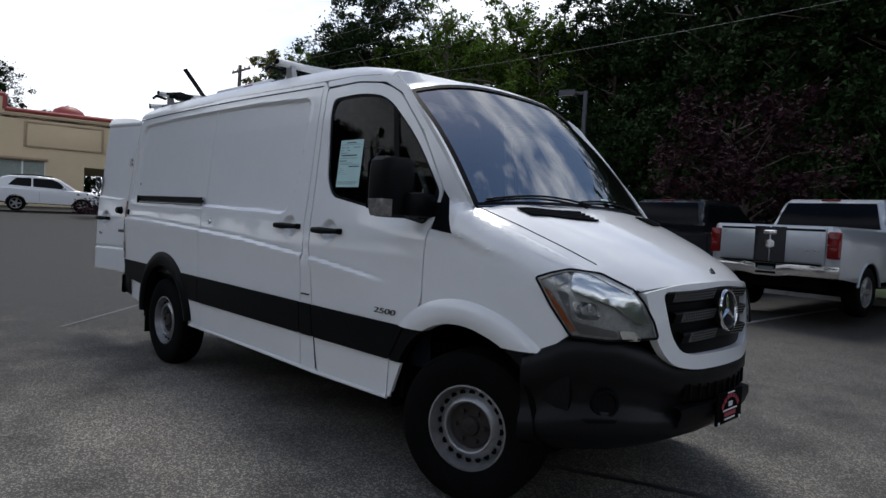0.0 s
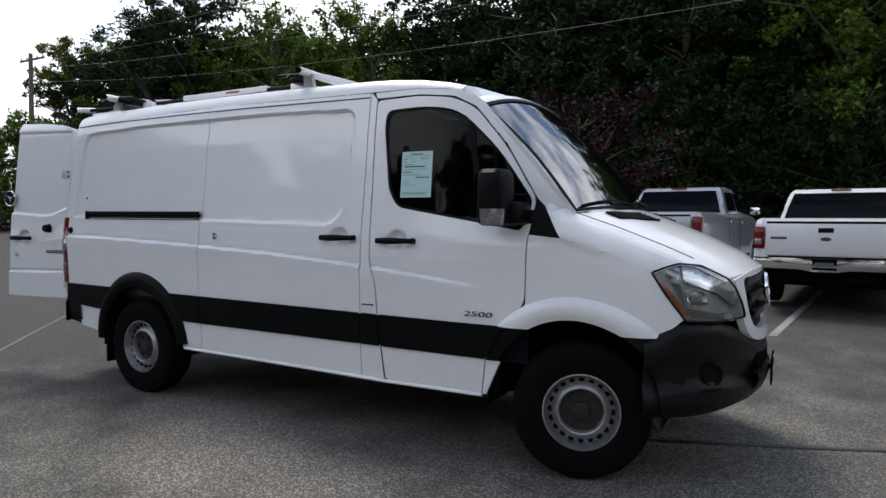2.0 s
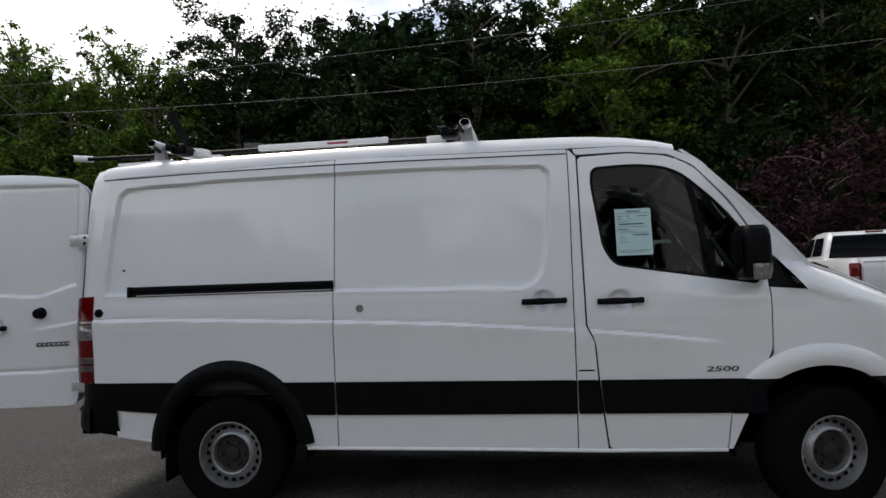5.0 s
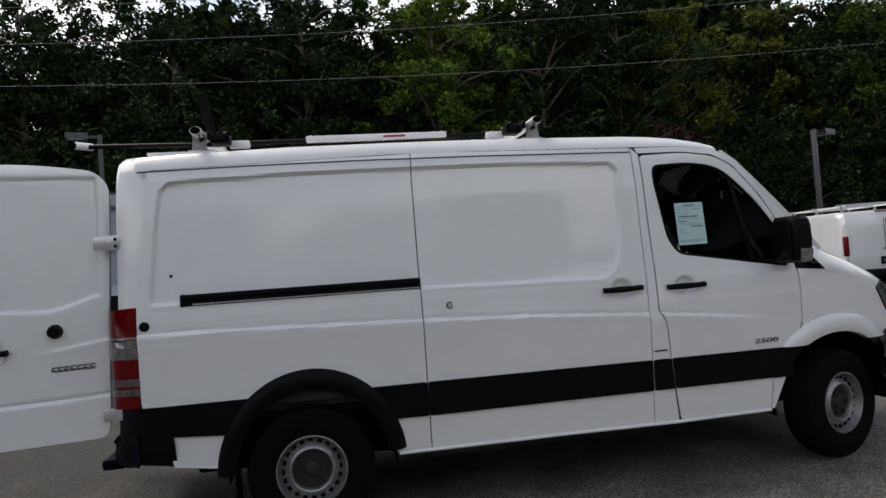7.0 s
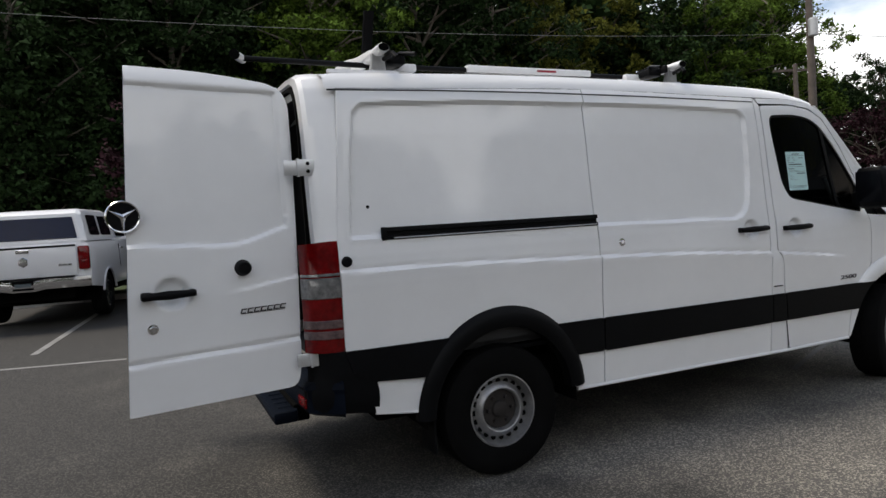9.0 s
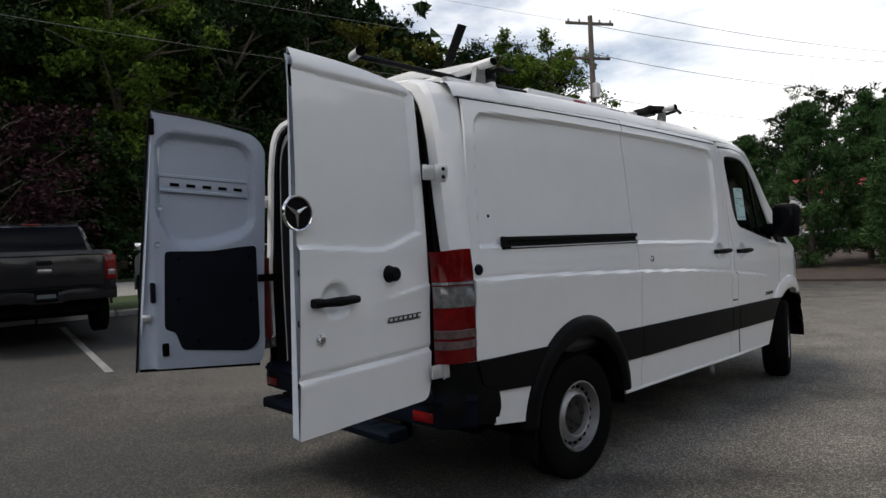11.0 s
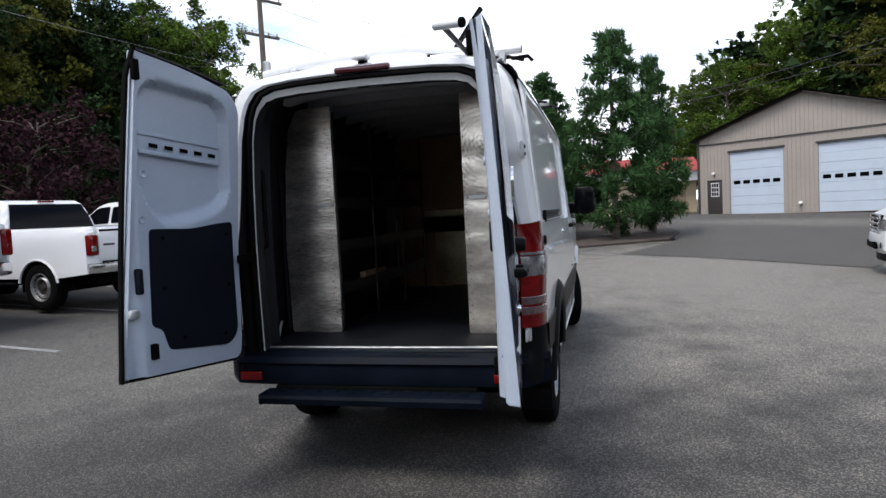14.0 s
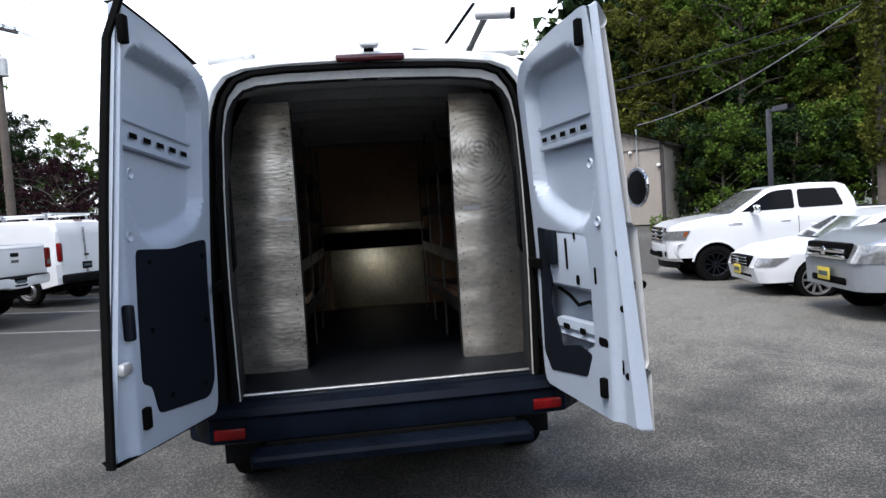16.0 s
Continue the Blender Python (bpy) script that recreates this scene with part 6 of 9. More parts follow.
def wheel_parts(parent, R, rim_r, wdt, s, c, kind, rim_mat, steer=0.0):
    """A wheel under parent, centred at c, its face towards s (the sign of y)."""
    m = Matrix.Translation(c) @ Matrix.Rotation(radians(steer), 4, "Z") @ Matrix.Rotation(radians(90 if s < 0 else -90), 4, "X")
    h = wdt / 2
    t = part("wheel", lathe_bm([(rim_r * 0.97, -h * 0.8), (rim_r * 1.02, -h * 0.9), (R * 0.86, -h), (R * 0.96, -h * 0.86), (R, -h * 0.6), (R * 1.0, -h * 0.12), (R * 0.985, -h * 0.10), (R * 0.985, h * 0.0), (R, h * 0.02), (R, h * 0.6), (R * 0.97, h * 0.86), (R * 0.9, h * 0.98), (R * 0.80, h * 1.0), (rim_r * 1.12, h * 0.96), (rim_r * 1.03, h * 0.90), (rim_r * 0.97, h * 0.8)], m, 40), M_RUBBER, parent, "black tyre")
    if kind == "steel":
        rim = part("rim", lathe_bm([(rim_r * 1.03, h * 0.86), (rim_r * 1.025, h * 0.93), (rim_r * 0.985, h * 0.94), (rim_r * 0.965, h * 0.84), (rim_r * 0.95, h * 0.60), (rim_r * 0.90, h * 0.46), (rim_r * 0.88, h * 0.40), (rim_r * 0.72, h * 0.62), (rim_r * 0.665, h * 0.74), (rim_r * 0.625, h * 0.77), (rim_r * 0.59, h * 0.74), (rim_r * 0.565, h * 0.60), (rim_r * 0.55, h * 0.45), (0.0, h * 0.43)], m, 48), rim_mat, t, "silver steel wheel with round holes")
        bm = bmesh.new()
        for k in range(20):
            a = 2 * math.pi * k / 20
            add_lathe(bm, [(0, 0.003), (rim_r * 0.080, 0.003), (rim_r * 0.085, -0.004)], m @ Matrix.Translation((rim_r * 0.80 * math.cos(a), rim_r * 0.80 * math.sin(a), h * 0.515)) @ Matrix.Rotation(a, 4, "Z") @ Matrix.Rotation(radians(-24), 4, "Y") @ Matrix.Diagonal((1.0, 0.92, 1, 1)), 12)
        part("rim_hole_ring", bm, M_DARK, rim, flat=True, kind="stuff")
        hub = part("hub", lathe_bm([(rim_r * 0.56, h * 0.44), (rim_r * 0.53, h * 0.50), (rim_r * 0.25, h * 0.50), (rim_r * 0.22, h * 0.62), (rim_r * 0.15, h * 0.66), (0.0, h * 0.66)], m, 24), M_RUST, rim, "dark rusty hub")
        for k in range(6):
            a = 2 * math.pi * k / 6
            part("wheel_nut", lathe_bm([(0, 0.022), (0.011, 0.02), (0.013, 0)], m @ Matrix.Translation((rim_r * 0.38 * math.cos(a), rim_r * 0.38 * math.sin(a), h * 0.50)), 6), M_RUST, hub)
    else:
        rim = part("rim", lathe_bm([(rim_r * 1.03, h * 0.88), (rim_r * 1.01, h * 0.94), (rim_r * 0.95, h * 0.90), (rim_r * 0.91, h * 0.2)], m, 32), rim_mat, t, "alloy wheel")
        part("brake_disc", lathe_bm([(rim_r * 0.95, h * 0.15), (0, h * 0.15)], m, 20), M_DARK, rim)
        n = 5 if kind == "five" else 10
        for k in range(n):
            a = 2 * math.pi * k / n
            w0 = rim_r * (0.17 if n == 5 else 0.085)
            vs = []
            bm = bmesh.new()
            for rr, ww, zz in ((0.10, w0 * 1.1, 0.70), (0.5, w0, 0.74), (0.94, w0 * 0.95, 0.84)):
                for dy, dz in ((-1, -0.25), (-0.7, 0), (0.7, 0), (1, -0.25)):
                    v = Vector((rim_r * rr, ww * dy, h * (zz + dz)))
                    vs.append(bm.verts.new(m @ Matrix.Rotation(a, 4, "Z") @ v))
            for i in range(2):
                for j in range(3):
                    bm.faces.new((vs[4 * i + j], vs[4 * i + j + 1], vs[4 * i + j + 5], vs[4 * i + j + 4]))
            part("spoke", bm, rim_mat, rim)
        part("hub", lathe_bm([(rim_r * 0.2, h * 0.6), (rim_r * 0.18, h * 0.78), (0.0, h * 0.80)], m, 16), rim_mat, rim)
    return t


for x in (0.0, 3.665):
    for s in (-1, 1):
        wheel_parts(van, 0.382, 0.208, 0.235, s, (x, s * (0.845 if x < 1 else 0.835), 0.383), "steel", M_STEEL, 16.0 if x > 1 else 0.0)
part("rear_axle", tube_bm([(0, -0.8, 0.38), (0, 0.8, 0.38)], 0.05), M_DARK, van)

# ladder rack on the roof
rack = thing("ladder_rack", "white drop-down ladder rack clamped on a van roof", "roof rack")
for x, back in ((-0.56, True), (1.61, False)):
    way = 1 if back else -1
    zb = 2.395
    if back:
        ys, zs, lo, hi = (0.86, 0.62, 0.44, 0.02, -0.2, -0.45, -0.72), (2.487, 2.522, 2.541, 2.560, 2.552, 2.505, 2.482), -0.022, 0.024
    else:
        ys, zs, lo, hi = (0.74, 0.65, 0.45, 0.08, -0.43, -0.58, -0.72), (2.375, 2.425, 2.48, 2.515, 2.50, 2.49, 2.48), -0.010, 0.016
    part("cross_bar", loft_bm([[(x + dx, ys[0] + (ys[-1] - ys[0]) * k / 20, lerp(-(ys[0] + (ys[-1] - ys[0]) * k / 20), [-y for y in ys], zs) + dz) for dx, dz in ((-0.035, 0.0), (-0.030, hi), (0.030, hi), (0.035, 0.0), (0.028, lo), (-0.028, lo))] for k in range(21)], close=True), M_RACK, rack, "white bowed cross bar")
    post = part("post", loft_bm([[(x + dx * k1, -0.755 + dy * k1 + (zb + 0.08 - z) * 0.15, z) for dx, dy in ((-0.045, -0.022), (0.045, -0.022), (0.045, 0.022), (-0.045, 0.022))] for z, k1 in ((zb - 0.045, 1.15), (zb - 0.02, 1.0), (zb + 0.05, 0.8), (zb + 0.078, 0.8))], close=True), M_RACKGREY, rack, "grey rack post")
    part("post_foot", box_bm((x + 0.01 * way, -0.745, zb - 0.025), (0.15, 0.07, 0.022), 0.006), M_RACKGREY, post)
    part("far_foot", box_bm((x, 0.64 if back else 0.72, zb + (0.038 if back else -0.03)), (0.12 if not back else 0.07, 0.06, 0.15 if back else 0.05), 0.01), M_RACKGREY, rack)
    cap = part("clamp_tube", loft_bm([[(x + 0.036 * math.cos(a) * k1, y, zb + 0.088 + 0.026 * math.sin(a) * k1) for a in [2 * math.pi * j / 14 for j in range(14)]] for y, k1 in ((-0.30, 0.9), (-0.70, 1.0), (-0.86, 1.0), (-0.868, 0.9))], close=True), M_RACK, rack, "white hollow bar end")
    part("tube_end", loft_bm([[(x + 0.030 * math.cos(a) * k1, -0.8695, zb + 0.088 + 0.021 * math.sin(a) * k1) for a in [2 * math.pi * j / 14 for j in range(14)]] for k1 in (1.0, 0.02)], close=True), M_DARK, cap)
    clamp = part("clamp", box_bm((x + 0.12 * way, -0.66, zb + 0.060), (0.12, 0.15, 0.052), 0.014), M_PLASTIC, rack, "black clamp mechanism")
    part("clamp_cheek", box_bm((x + 0.065 * way, -0.70, zb + 0.075), (0.028, 0.17, 0.05), 0.008), M_PLASTIC, clamp)
    part("clamp_lever", tube_bm([(x + 0.10 * way, -0.58, zb + 0.085), (x + 0.15 * way, -0.72, zb + 0.098), (x + 0.19 * way, -0.86, zb + 0.062)], 0.012, 8), M_PLASTIC, clamp)
    part("clamp_hook", tube_bm([(x + 0.02 * way, -0.80, zb + 0.04), (x + 0.04 * way, -0.90, zb + 0.05), (x + 0.05 * way, -0.93, zb + 0.02)], 0.013, 8), M_PLASTIC, clamp)
    part("clamp_jaw", box_bm((x + 0.225 * way, -0.60, zb + 0.045), (0.13, 0.06, 0.046), 0.010), M_RACK, rack)
    for j in range(6):
        part("ratchet_tooth", box_bm((x + (0.075 + 0.018 * j) * way, -0.66, zb + 0.088), (0.009, 0.14, 0.014), 0.003), M_PLASTIC, clamp)
    part("bolt", lathe_bm([(0, 0.016), (0.010, 0.014), (0.012, 0)], Matrix.Translation((x + 0.16 * way, -0.60, zb + 0.083)), 8), M_CHROME, clamp)
part("torque_tube", tube_bm([(-1.28, -0.545, 2.472), (-0.5, -0.565, 2.455), (0.6, -0.57, 2.455), (1.5, -0.58, 2.450)], 0.016, 10), M_PLASTIC, rack, "black steel torque tube")
sleeve = part("tube_sleeve", box_bm((0.567, -0.570, 2.462), (0.955, 0.052, 0.042), 0.008), M_RACK, rack, "white sleeve")
part("sleeve_mark", box_bm((0.68, -0.5975, 2.462), (0.15, 0.004, 0.014), 0.001), M_PLATE_RED, sleeve)
for x in (0.12, 0.165, 0.965, 1.015):
    part("sleeve_clip", lathe_bm([(0, 0.010), (0.008, 0.009), (0.010, 0)], Matrix.Translation((x, -0.570, 2.481)), 8), M_RACKGREY, sleeve)
grip = part("lever_grip", tube_bm([(-1.325, -0.66, 2.462), (-1.28, -0.545, 2.474), (-1.262, -0.50, 2.478)], 0.024, 12), M_RACK, rack, "white capped lever grip")
part("grip_cap", lathe_bm([(0.0, 0.006), (0.026, 0.005), (0.027, -0.012)], Matrix.Translation((-1.326, -0.662, 2.462)) @ Vector((-0.045, -0.115, -0.012)).to_track_quat("Z", "Y").to_matrix().to_4x4(), 14), M_DARK, grip)
part("ladder_stop", loft_bm([[(x + o, y + dy, z + dz) for o, dy, dz in ((-0.030, -0.008, -0.003), (0.030, -0.008, -0.003), (0.030, 0.008, 0.003), (-0.030, 0.008, 0.003))] for x, y, z in ((-0.53, -0.27, 2.506), (-0.53, -0.40, 2.512), (-0.525, -0.445, 2.53), (-0.53, -0.50, 2.60), (-0.545, -0.60, 2.725), (-0.548, -0.628, 2.758))], close=True), M_PLASTIC, rack, "black upright ladder stop")
part("rack_rail", loft_bm([[(x, -0.775 + dy, 2.352 + dz) for dy, dz in ((-0.02, 0), (-0.016, 0.020), (0.016, 0.022), (0.02, 0.004))] for x in (-0.86, -0.45)]), M_RACK, rack)

# parking lines, seams
for i in range(9):
    x0 = -6.0 + 2.62 * i
    y0 = 8.4 - 0.165 * (x0 + 3)
    line_mark(x0, y0 - 2.4, x0 + 0.72, y0 + 3.0, 0.10)
line_mark(-9, 6.6, -2.2, 4.9, 0.08)
line_mark(12.0, -3.0, 19.0, 1.0, 0.08)
line_mark(3.3, -0.32, 9.0, 2.1, 0.05, M_SEAL, "crack_seal", "dark tar-sealed crack across the asphalt", "crack")
line_mark(-2.2, -1.2, -7.0, 3.4, 0.05, M_SEAL, "crack_seal", "dark tar-sealed crack across the asphalt", "crack")


# ---- other vehicles ----
def resample(pts, step):
    out = []
    for a, b in zip(pts, pts[1:]):
        a, b = Vector(a), Vector(b)
        n = max(1, int((b - a).length / step))
        out += [tuple(a.lerp(b, k / n)) for k in range(n)]
    return out + [tuple(pts[-1])]


def edge_dist(p, segs):
    best = 9.0
    for a, b in segs:
        ab = (b[0] - a[0], b[1] - a[1])
        q = ab[0] ** 2 + ab[1] ** 2
        t = 0 if q == 0 else max(0, min(1, ((p[0] - a[0]) * ab[0] + (p[1] - a[1]) * ab[1]) / q))
        best = min(best, math.hypot(p[0] - a[0] - ab[0] * t, p[1] - a[1] - ab[1] * t))
    return best


class Shell:
    """A body pillow: a side outline given width, its upper edge rounded over."""

    def __init__(self, top, bottom, width, r):
        self.top, self.bottom, self.width, self.r = top, bottom, width, r
        self.segs = list(zip(top, top[1:]))

    def w(self, x, z):
        d = edge_dist((x, z), self.segs)
        k = min(1.0, d / self.r)
        return self.width(x, z) - self.r * (1 - math.sqrt(max(0.0, 1 - (1 - k) ** 2)))

    def side(self, s, step=0.08):
        return sheet_bm(self.top + self.bottom, lambda u, v: Vector((u, s * self.w(u, v), v)), step)

    def strip(self, lo=None, hi=None, out=0.0):
        pts = [p for p in resample(self.top, 0.10) if (lo is None or p[0] >= lo) and (hi is None or p[0] <= hi)]
        rows = []
        for x, z in pts:
            w = self.width(x, z) - self.r
            rows.append([(x, w * k, z + out) for k in (-1, -0.6, 0, 0.6, 1)])
        return loft_bm(rows)

    def body(self, gap=None):
        bm = self.side(-1)
        for other in [self.side(1)] + ([self.strip()] if gap is None else [self.strip(hi=gap[0]), self.strip(lo=gap[1])]):
            me = bpy.data.meshes.new("tmp")
            other.to_mesh(me)
            other.free()
            bm.from_mesh(me)
            bpy.data.meshes.remove(me)
        bmesh.ops.remove_doubles(bm, verts=bm.verts, dist=0.004)
        return bm

    def pane(self, poly, s, lift=0.008, step=0.12):
        return sheet_bm(poly, lambda u, v: Vector((u, s * (self.width(u, v) + lift - 0.0), v)), step)


def arches_line(x0, x1, z, centres, R, cz=0.40):
    """The lower edge from front to back with wheel openings."""
    pts = [(x1, z)]
    for c in sorted(centres, reverse=True):
        a0 = math.asin(max(-1, min(1, (z - cz) / R)))
        pts += [(c + R * math.cos(a0 + (math.pi - 2 * a0) * k / 14), cz + R * math.sin(a0 + (math.pi - 2 * a0) * k / 14)) for k in range(15)]
    return pts + [(x0, z)]


def strip_panel(pts, half, mat, name, parent, label="", bow=0.0, thick=0.0):
    rows = [[(x + bow * (1 - k * k), half * k, z) for k in (-1, -0.5, 0, 0.5, 1)] for x, z in pts]
    return part(name, loft_bm(rows), mat, parent, label)


def wrap_lamp(sh, zs, y0, backs, lift, from_back=None):
    """A lamp lens laid round the front corner of a shell; backs: how far back it reaches at each level."""
    front = sh.top[len(sh.top) // 2:]
    rows = []
    for z, back in zip(zs, backs):
        xf = lerp(z, [p[1] for p in front[::-1]], [p[0] for p in front[::-1]])
        row = [] if from_back else [(xf + lift, y0, z), (xf + lift, (y0 + sh.width(xf, z) - sh.r) / 2, z), (xf + lift, sh.width(xf, z) - sh.r, z)]
        for k in range(6):
            x = xf - 0.015 + (back - xf + 0.015) * k / 5
            if from_back and x > back + from_back:
                continue
            row.append((x + lift * 0.4, sh.w(x, z) + lift, z))
        rows.append(row)
    n = min(len(r) for r in rows)
    return [r[-n:] for r in rows]


def bar_plate(parent, x, z, back, mat):
    s = -1 if back else 1
    p = part("number_plate", box_bm((x, 0, z), (0.012, 0.31, 0.16), 0.004), mat, parent, "number plate with plain bars")
    part("plate_bars", box_bm((x + s * 0.008, 0, z), (0.003, 0.24, 0.06)), M_INK, p)


def pickup(label, paint, at, turn, long_bed=True, topper=False, stripe=False, style="a", wheel="five", plate=M_DARK):
    """A crew-cab pickup; x runs ahead from its tailgate."""
    car = thing("pickup_truck", label, "pickup truck", group="parked vehicles", at=at, turn=turn)
    bed = 1.95
    wd = lambda x, z: 1.0 - 0.10 * max(0.0, z - 1.15) - 0.08 * max(0.0, 0.62 - z) - 0.55 * max(0.0, x - 5.15) ** 2 - (0.03 * max(0, 0.3 - x) / 0.3)
    top = [(0.02, 0.62), (0.0, 0.80), (0.0, 1.30), (0.03, 1.38), (bed, 1.40), (3.3, 1.41), (4.35, 1.42), (4.9, 1.37), (5.45, 1.29), (5.66, 1.20), (5.72, 1.06), (5.74, 0.90), (5.72, 0.55)]
    low = arches_line(0.02, 5.70, 0.55, (1.20, 4.82), 0.46)
    sh = Shell(top, low[1:-1], wd, 0.09)
    body = part("body", sh.body(gap=(0.03, bed + 0.05)), paint, car)
    part("chassis", box_bm((2.85, 0, 0.56), (5.3, 1.35, 0.30), 0.03), M_DARK, car)
    for cx in (1.20, 4.82):
        part("wheel_well", loft_bm([[(cx + 0.48 * math.cos(radians(a)), y, 0.40 + 0.48 * math.sin(radians(a))) for a in range(-10, 191, 20)] for y in (-0.95, -0.5, 0.5, 0.95)]), M_DARK, car)
    # bed
    part("bed_liner", loft_bm([[(0.10, y, z) for y, z in ((-0.90, 1.37), (-0.86, 0.9), (0.86, 0.9), (0.90, 1.37))], [(bed, y, z) for y, z in ((-0.90, 1.38), (-0.86, 0.9), (0.86, 0.9), (0.90, 1.38))]]), M_PLASTIC, body)
    gate = part("tailgate", box_bm((0.0, 0, 1.08), (0.06, 1.60, 0.54), 0.02), paint, car)
    part("gate_step", box_bm((-0.028, 0, 1.315), (0.02, 1.58, 0.035), 0.008), M_PLASTIC if style != "c" else paint, gate)
    part("gate_handle", box_bm((-0.035, 0, 1.20 if style != "a" else 1.26), (0.02, 0.20, 0.07), 0.01), M_PLASTIC if style != "a" else M_CHROME, gate)
    if stripe:
        for y in (-0.125, 0.125):
            part("stripe", box_bm((-0.036, y, 1.08), (0.006, 0.225, 0.54)), M_BLACKPAINT, gate, "wide black tailgate stripe")
    if style == "b":
        part("gate_badge", lathe_bm([(0, 0.012), (0.05, 0.008), (0.055, 0)], Matrix.Translation((-0.03, 0, 1.07)) @ Matrix.Rotation(radians(-90), 4, "Y") @ Matrix.Diagonal((0.55, 1.3, 1, 1)), 18), M_DARKBADGE, gate)
        part("gate_bars", box_bm((-0.034, 0.62, 1.08), (0.004, 0.22, 0.035)), M_DARKBADGE, gate)
    elif style == "a":
        part("gate_badge", lathe_bm([(0, 0.012), (0.075, 0.008), (0.085, 0)], Matrix.Translation((-0.034, 0, 1.08)) @ Matrix.Rotation(radians(-90), 4, "Y"), 6), M_CHROME, gate)
        part("gate_bars", box_bm((-0.034, -0.62, 1.0), (0.004, 0.20, 0.03)), M_BADGE, gate)
    else:
        part("gate_badge", box_bm((-0.034, 0, 1.08), (0.01, 0.18, 0.055), 0.01), M_BADGE, gate)
    for s in (-1, 1):
        tl = part("tail_light", box_bm((0.03, s * 0.895, 1.10 if style != "b" else 1.08), (0.12, 0.17, 0.40 if style != "b" else 0.34), 0.03), M_REDLENS, car, "red tail light")
        part("reversing_lens", box_bm((-0.028, s * 0.905, 1.02), (0.014, 0.10, 0.09), 0.01), M_CLEARLENS if style != "a" else M_REDLENS, tl)
        part("arch_trim", tube_bm([(1.20 + 0.47 * math.cos(radians(a)), s * (wd(1.2, 0.7) + 0.0), 0.40 + 0.47 * math.sin(radians(a))) for a in range(10, 171, 16)], 0.022, 6), paint, car)
        part("arch_trim", tube_bm([(4.82 + 0.47 * math.cos(radians(a)), s * (wd(4.82, 0.7) - 0.0), 0.40 + 0.47 * math.sin(radians(a))) for a in range(10, 171, 16)], 0.022, 6), paint, car)
        part("running_board", box_bm((2.95, s * 0.93, 0.46), (2.3, 0.10, 0.05), 0.02), M_PLASTIC, car)
        for cx in (1.20, 4.82):
            wheel_parts(car, 0.40, 0.235, 0.25, s, (cx, s * 0.86, 0.40), wheel, M_BLACKPAINT if wheel == "ten" else M_STEEL)
    rear_mat = M_CHROME if style in ("a", "b") else paint
    rb = part("rear_bumper", loft_bm([[(-0.10 + 0.16 * abs(k / 6) ** 3 + o, 0.98 * k / 6, z - 0.03 * (abs(k) < 2)) for k in range(-6, 7)] for z, o in ((0.80, 0.08), (0.785, -0.02), (0.70, -0.03), (0.62, -0.01), (0.60, 0.08))]), rear_mat, car, "rear step bumper")
    bar_plate(rb, -0.12, 0.70, True, plate)
    part("bumper_pad", box_bm((-0.06, 0, 0.80), (0.12, 1.5, 0.02), 0.006), M_PLASTIC, rb)
    # cab
    wc = lambda x, z: 0.93 - 0.27 * max(0.0, z - 1.38) - 0.03 * max(0.0, x - 3.6)
    ctop = [(bed + 0.06, 1.34), (bed + 0.13, 1.62), (bed + 0.24, 1.86), (bed + 0.40, 1.925), (2.9, 1.95), (3.45, 1.93), (3.72, 1.87), (4.50, 1.38)]
    cab = Shell(ctop, [], wc, 0.07)
    cabo = part("cab", cab.body(), paint, car)
    part("rear_window", loft_bm([[(bed + 0.06 + 0.02 * (1 - k * k) * 0 + dx - 0.012, k * hw, z) for k in (-1, -0.34, 0.34, 1)] for dx, z, hw in ((0.013, 1.40, 0.845), (0.068, 1.62, 0.79), (0.170, 1.845, 0.715))]), M_BLACKGLASS, cabo, "dark rear window")
    part("brake_light", box_bm((bed + 0.235, 0, 1.895), (0.06, 0.30, 0.035), 0.01), M_REDLENS, cabo)
    part("windscreen", loft_bm([[(x + 0.012 + 0.05 * (1 - k * k), k * hw, z + 0.012) for k in (-1, -0.5, 0, 0.5, 1)] for x, z, hw in ((4.44, 1.42, 0.80), (4.05, 1.68, 0.74), (3.74, 1.86, 0.68))]), M_BLACKGLASS if paint is M_BLACKPAINT else M_GLASS2, cabo)
    for s in (-1, 1):
        part("side_window", cab.pane(rounded([(2.30, 1.46), (3.16, 1.45), (3.16, 1.83), (2.42, 1.82)], 0.06, 3), s), M_BLACKGLASS, cabo, "dark side glass")
        part("side_window", cab.pane(rounded([(3.24, 1.45), (4.28, 1.43), (3.72, 1.79), (3.55, 1.83), (3.24, 1.84)], 0.05, 3), s), M_BLACKGLASS, cabo, "dark side glass")
        part("door_seam", tube_bm([(3.20, s * (wd(3.2, 0.6) + 0.002), 0.60), (3.20, s * (wd(3.2, 1.0) + 0.002), 1.0), (3.20, s * (wd(3.2, 1.2) + 0.0), 1.30)], 0.006, 5), M_DARK, body)
        part("door_seam", tube_bm([(2.15, s * (wd(2.2, 0.8) + 0.002), 0.85), (2.12, s * (wd(2.2, 1.2)), 1.30)], 0.006, 5), M_DARK, body)
        for x in (2.35, 3.45):
            part("door_handle", box_bm((x, s * 1.0, 1.22), (0.18, 0.03, 0.035), 0.01), M_CHROME if style != "b" else paint, body)
        mir = part("mirror", box_bm((4.05, s * 1.13, 1.48), (0.10, 0.22, 0.17), 0.04), M_CHROME if style == "a" else M_PLASTIC if wheel != "ten" else M_CHROME, car)
        part("mirror_arm", box_bm((4.08, s * 0.98, 1.44), (0.06, 0.16, 0.05), 0.015), M_PLASTIC, mir)
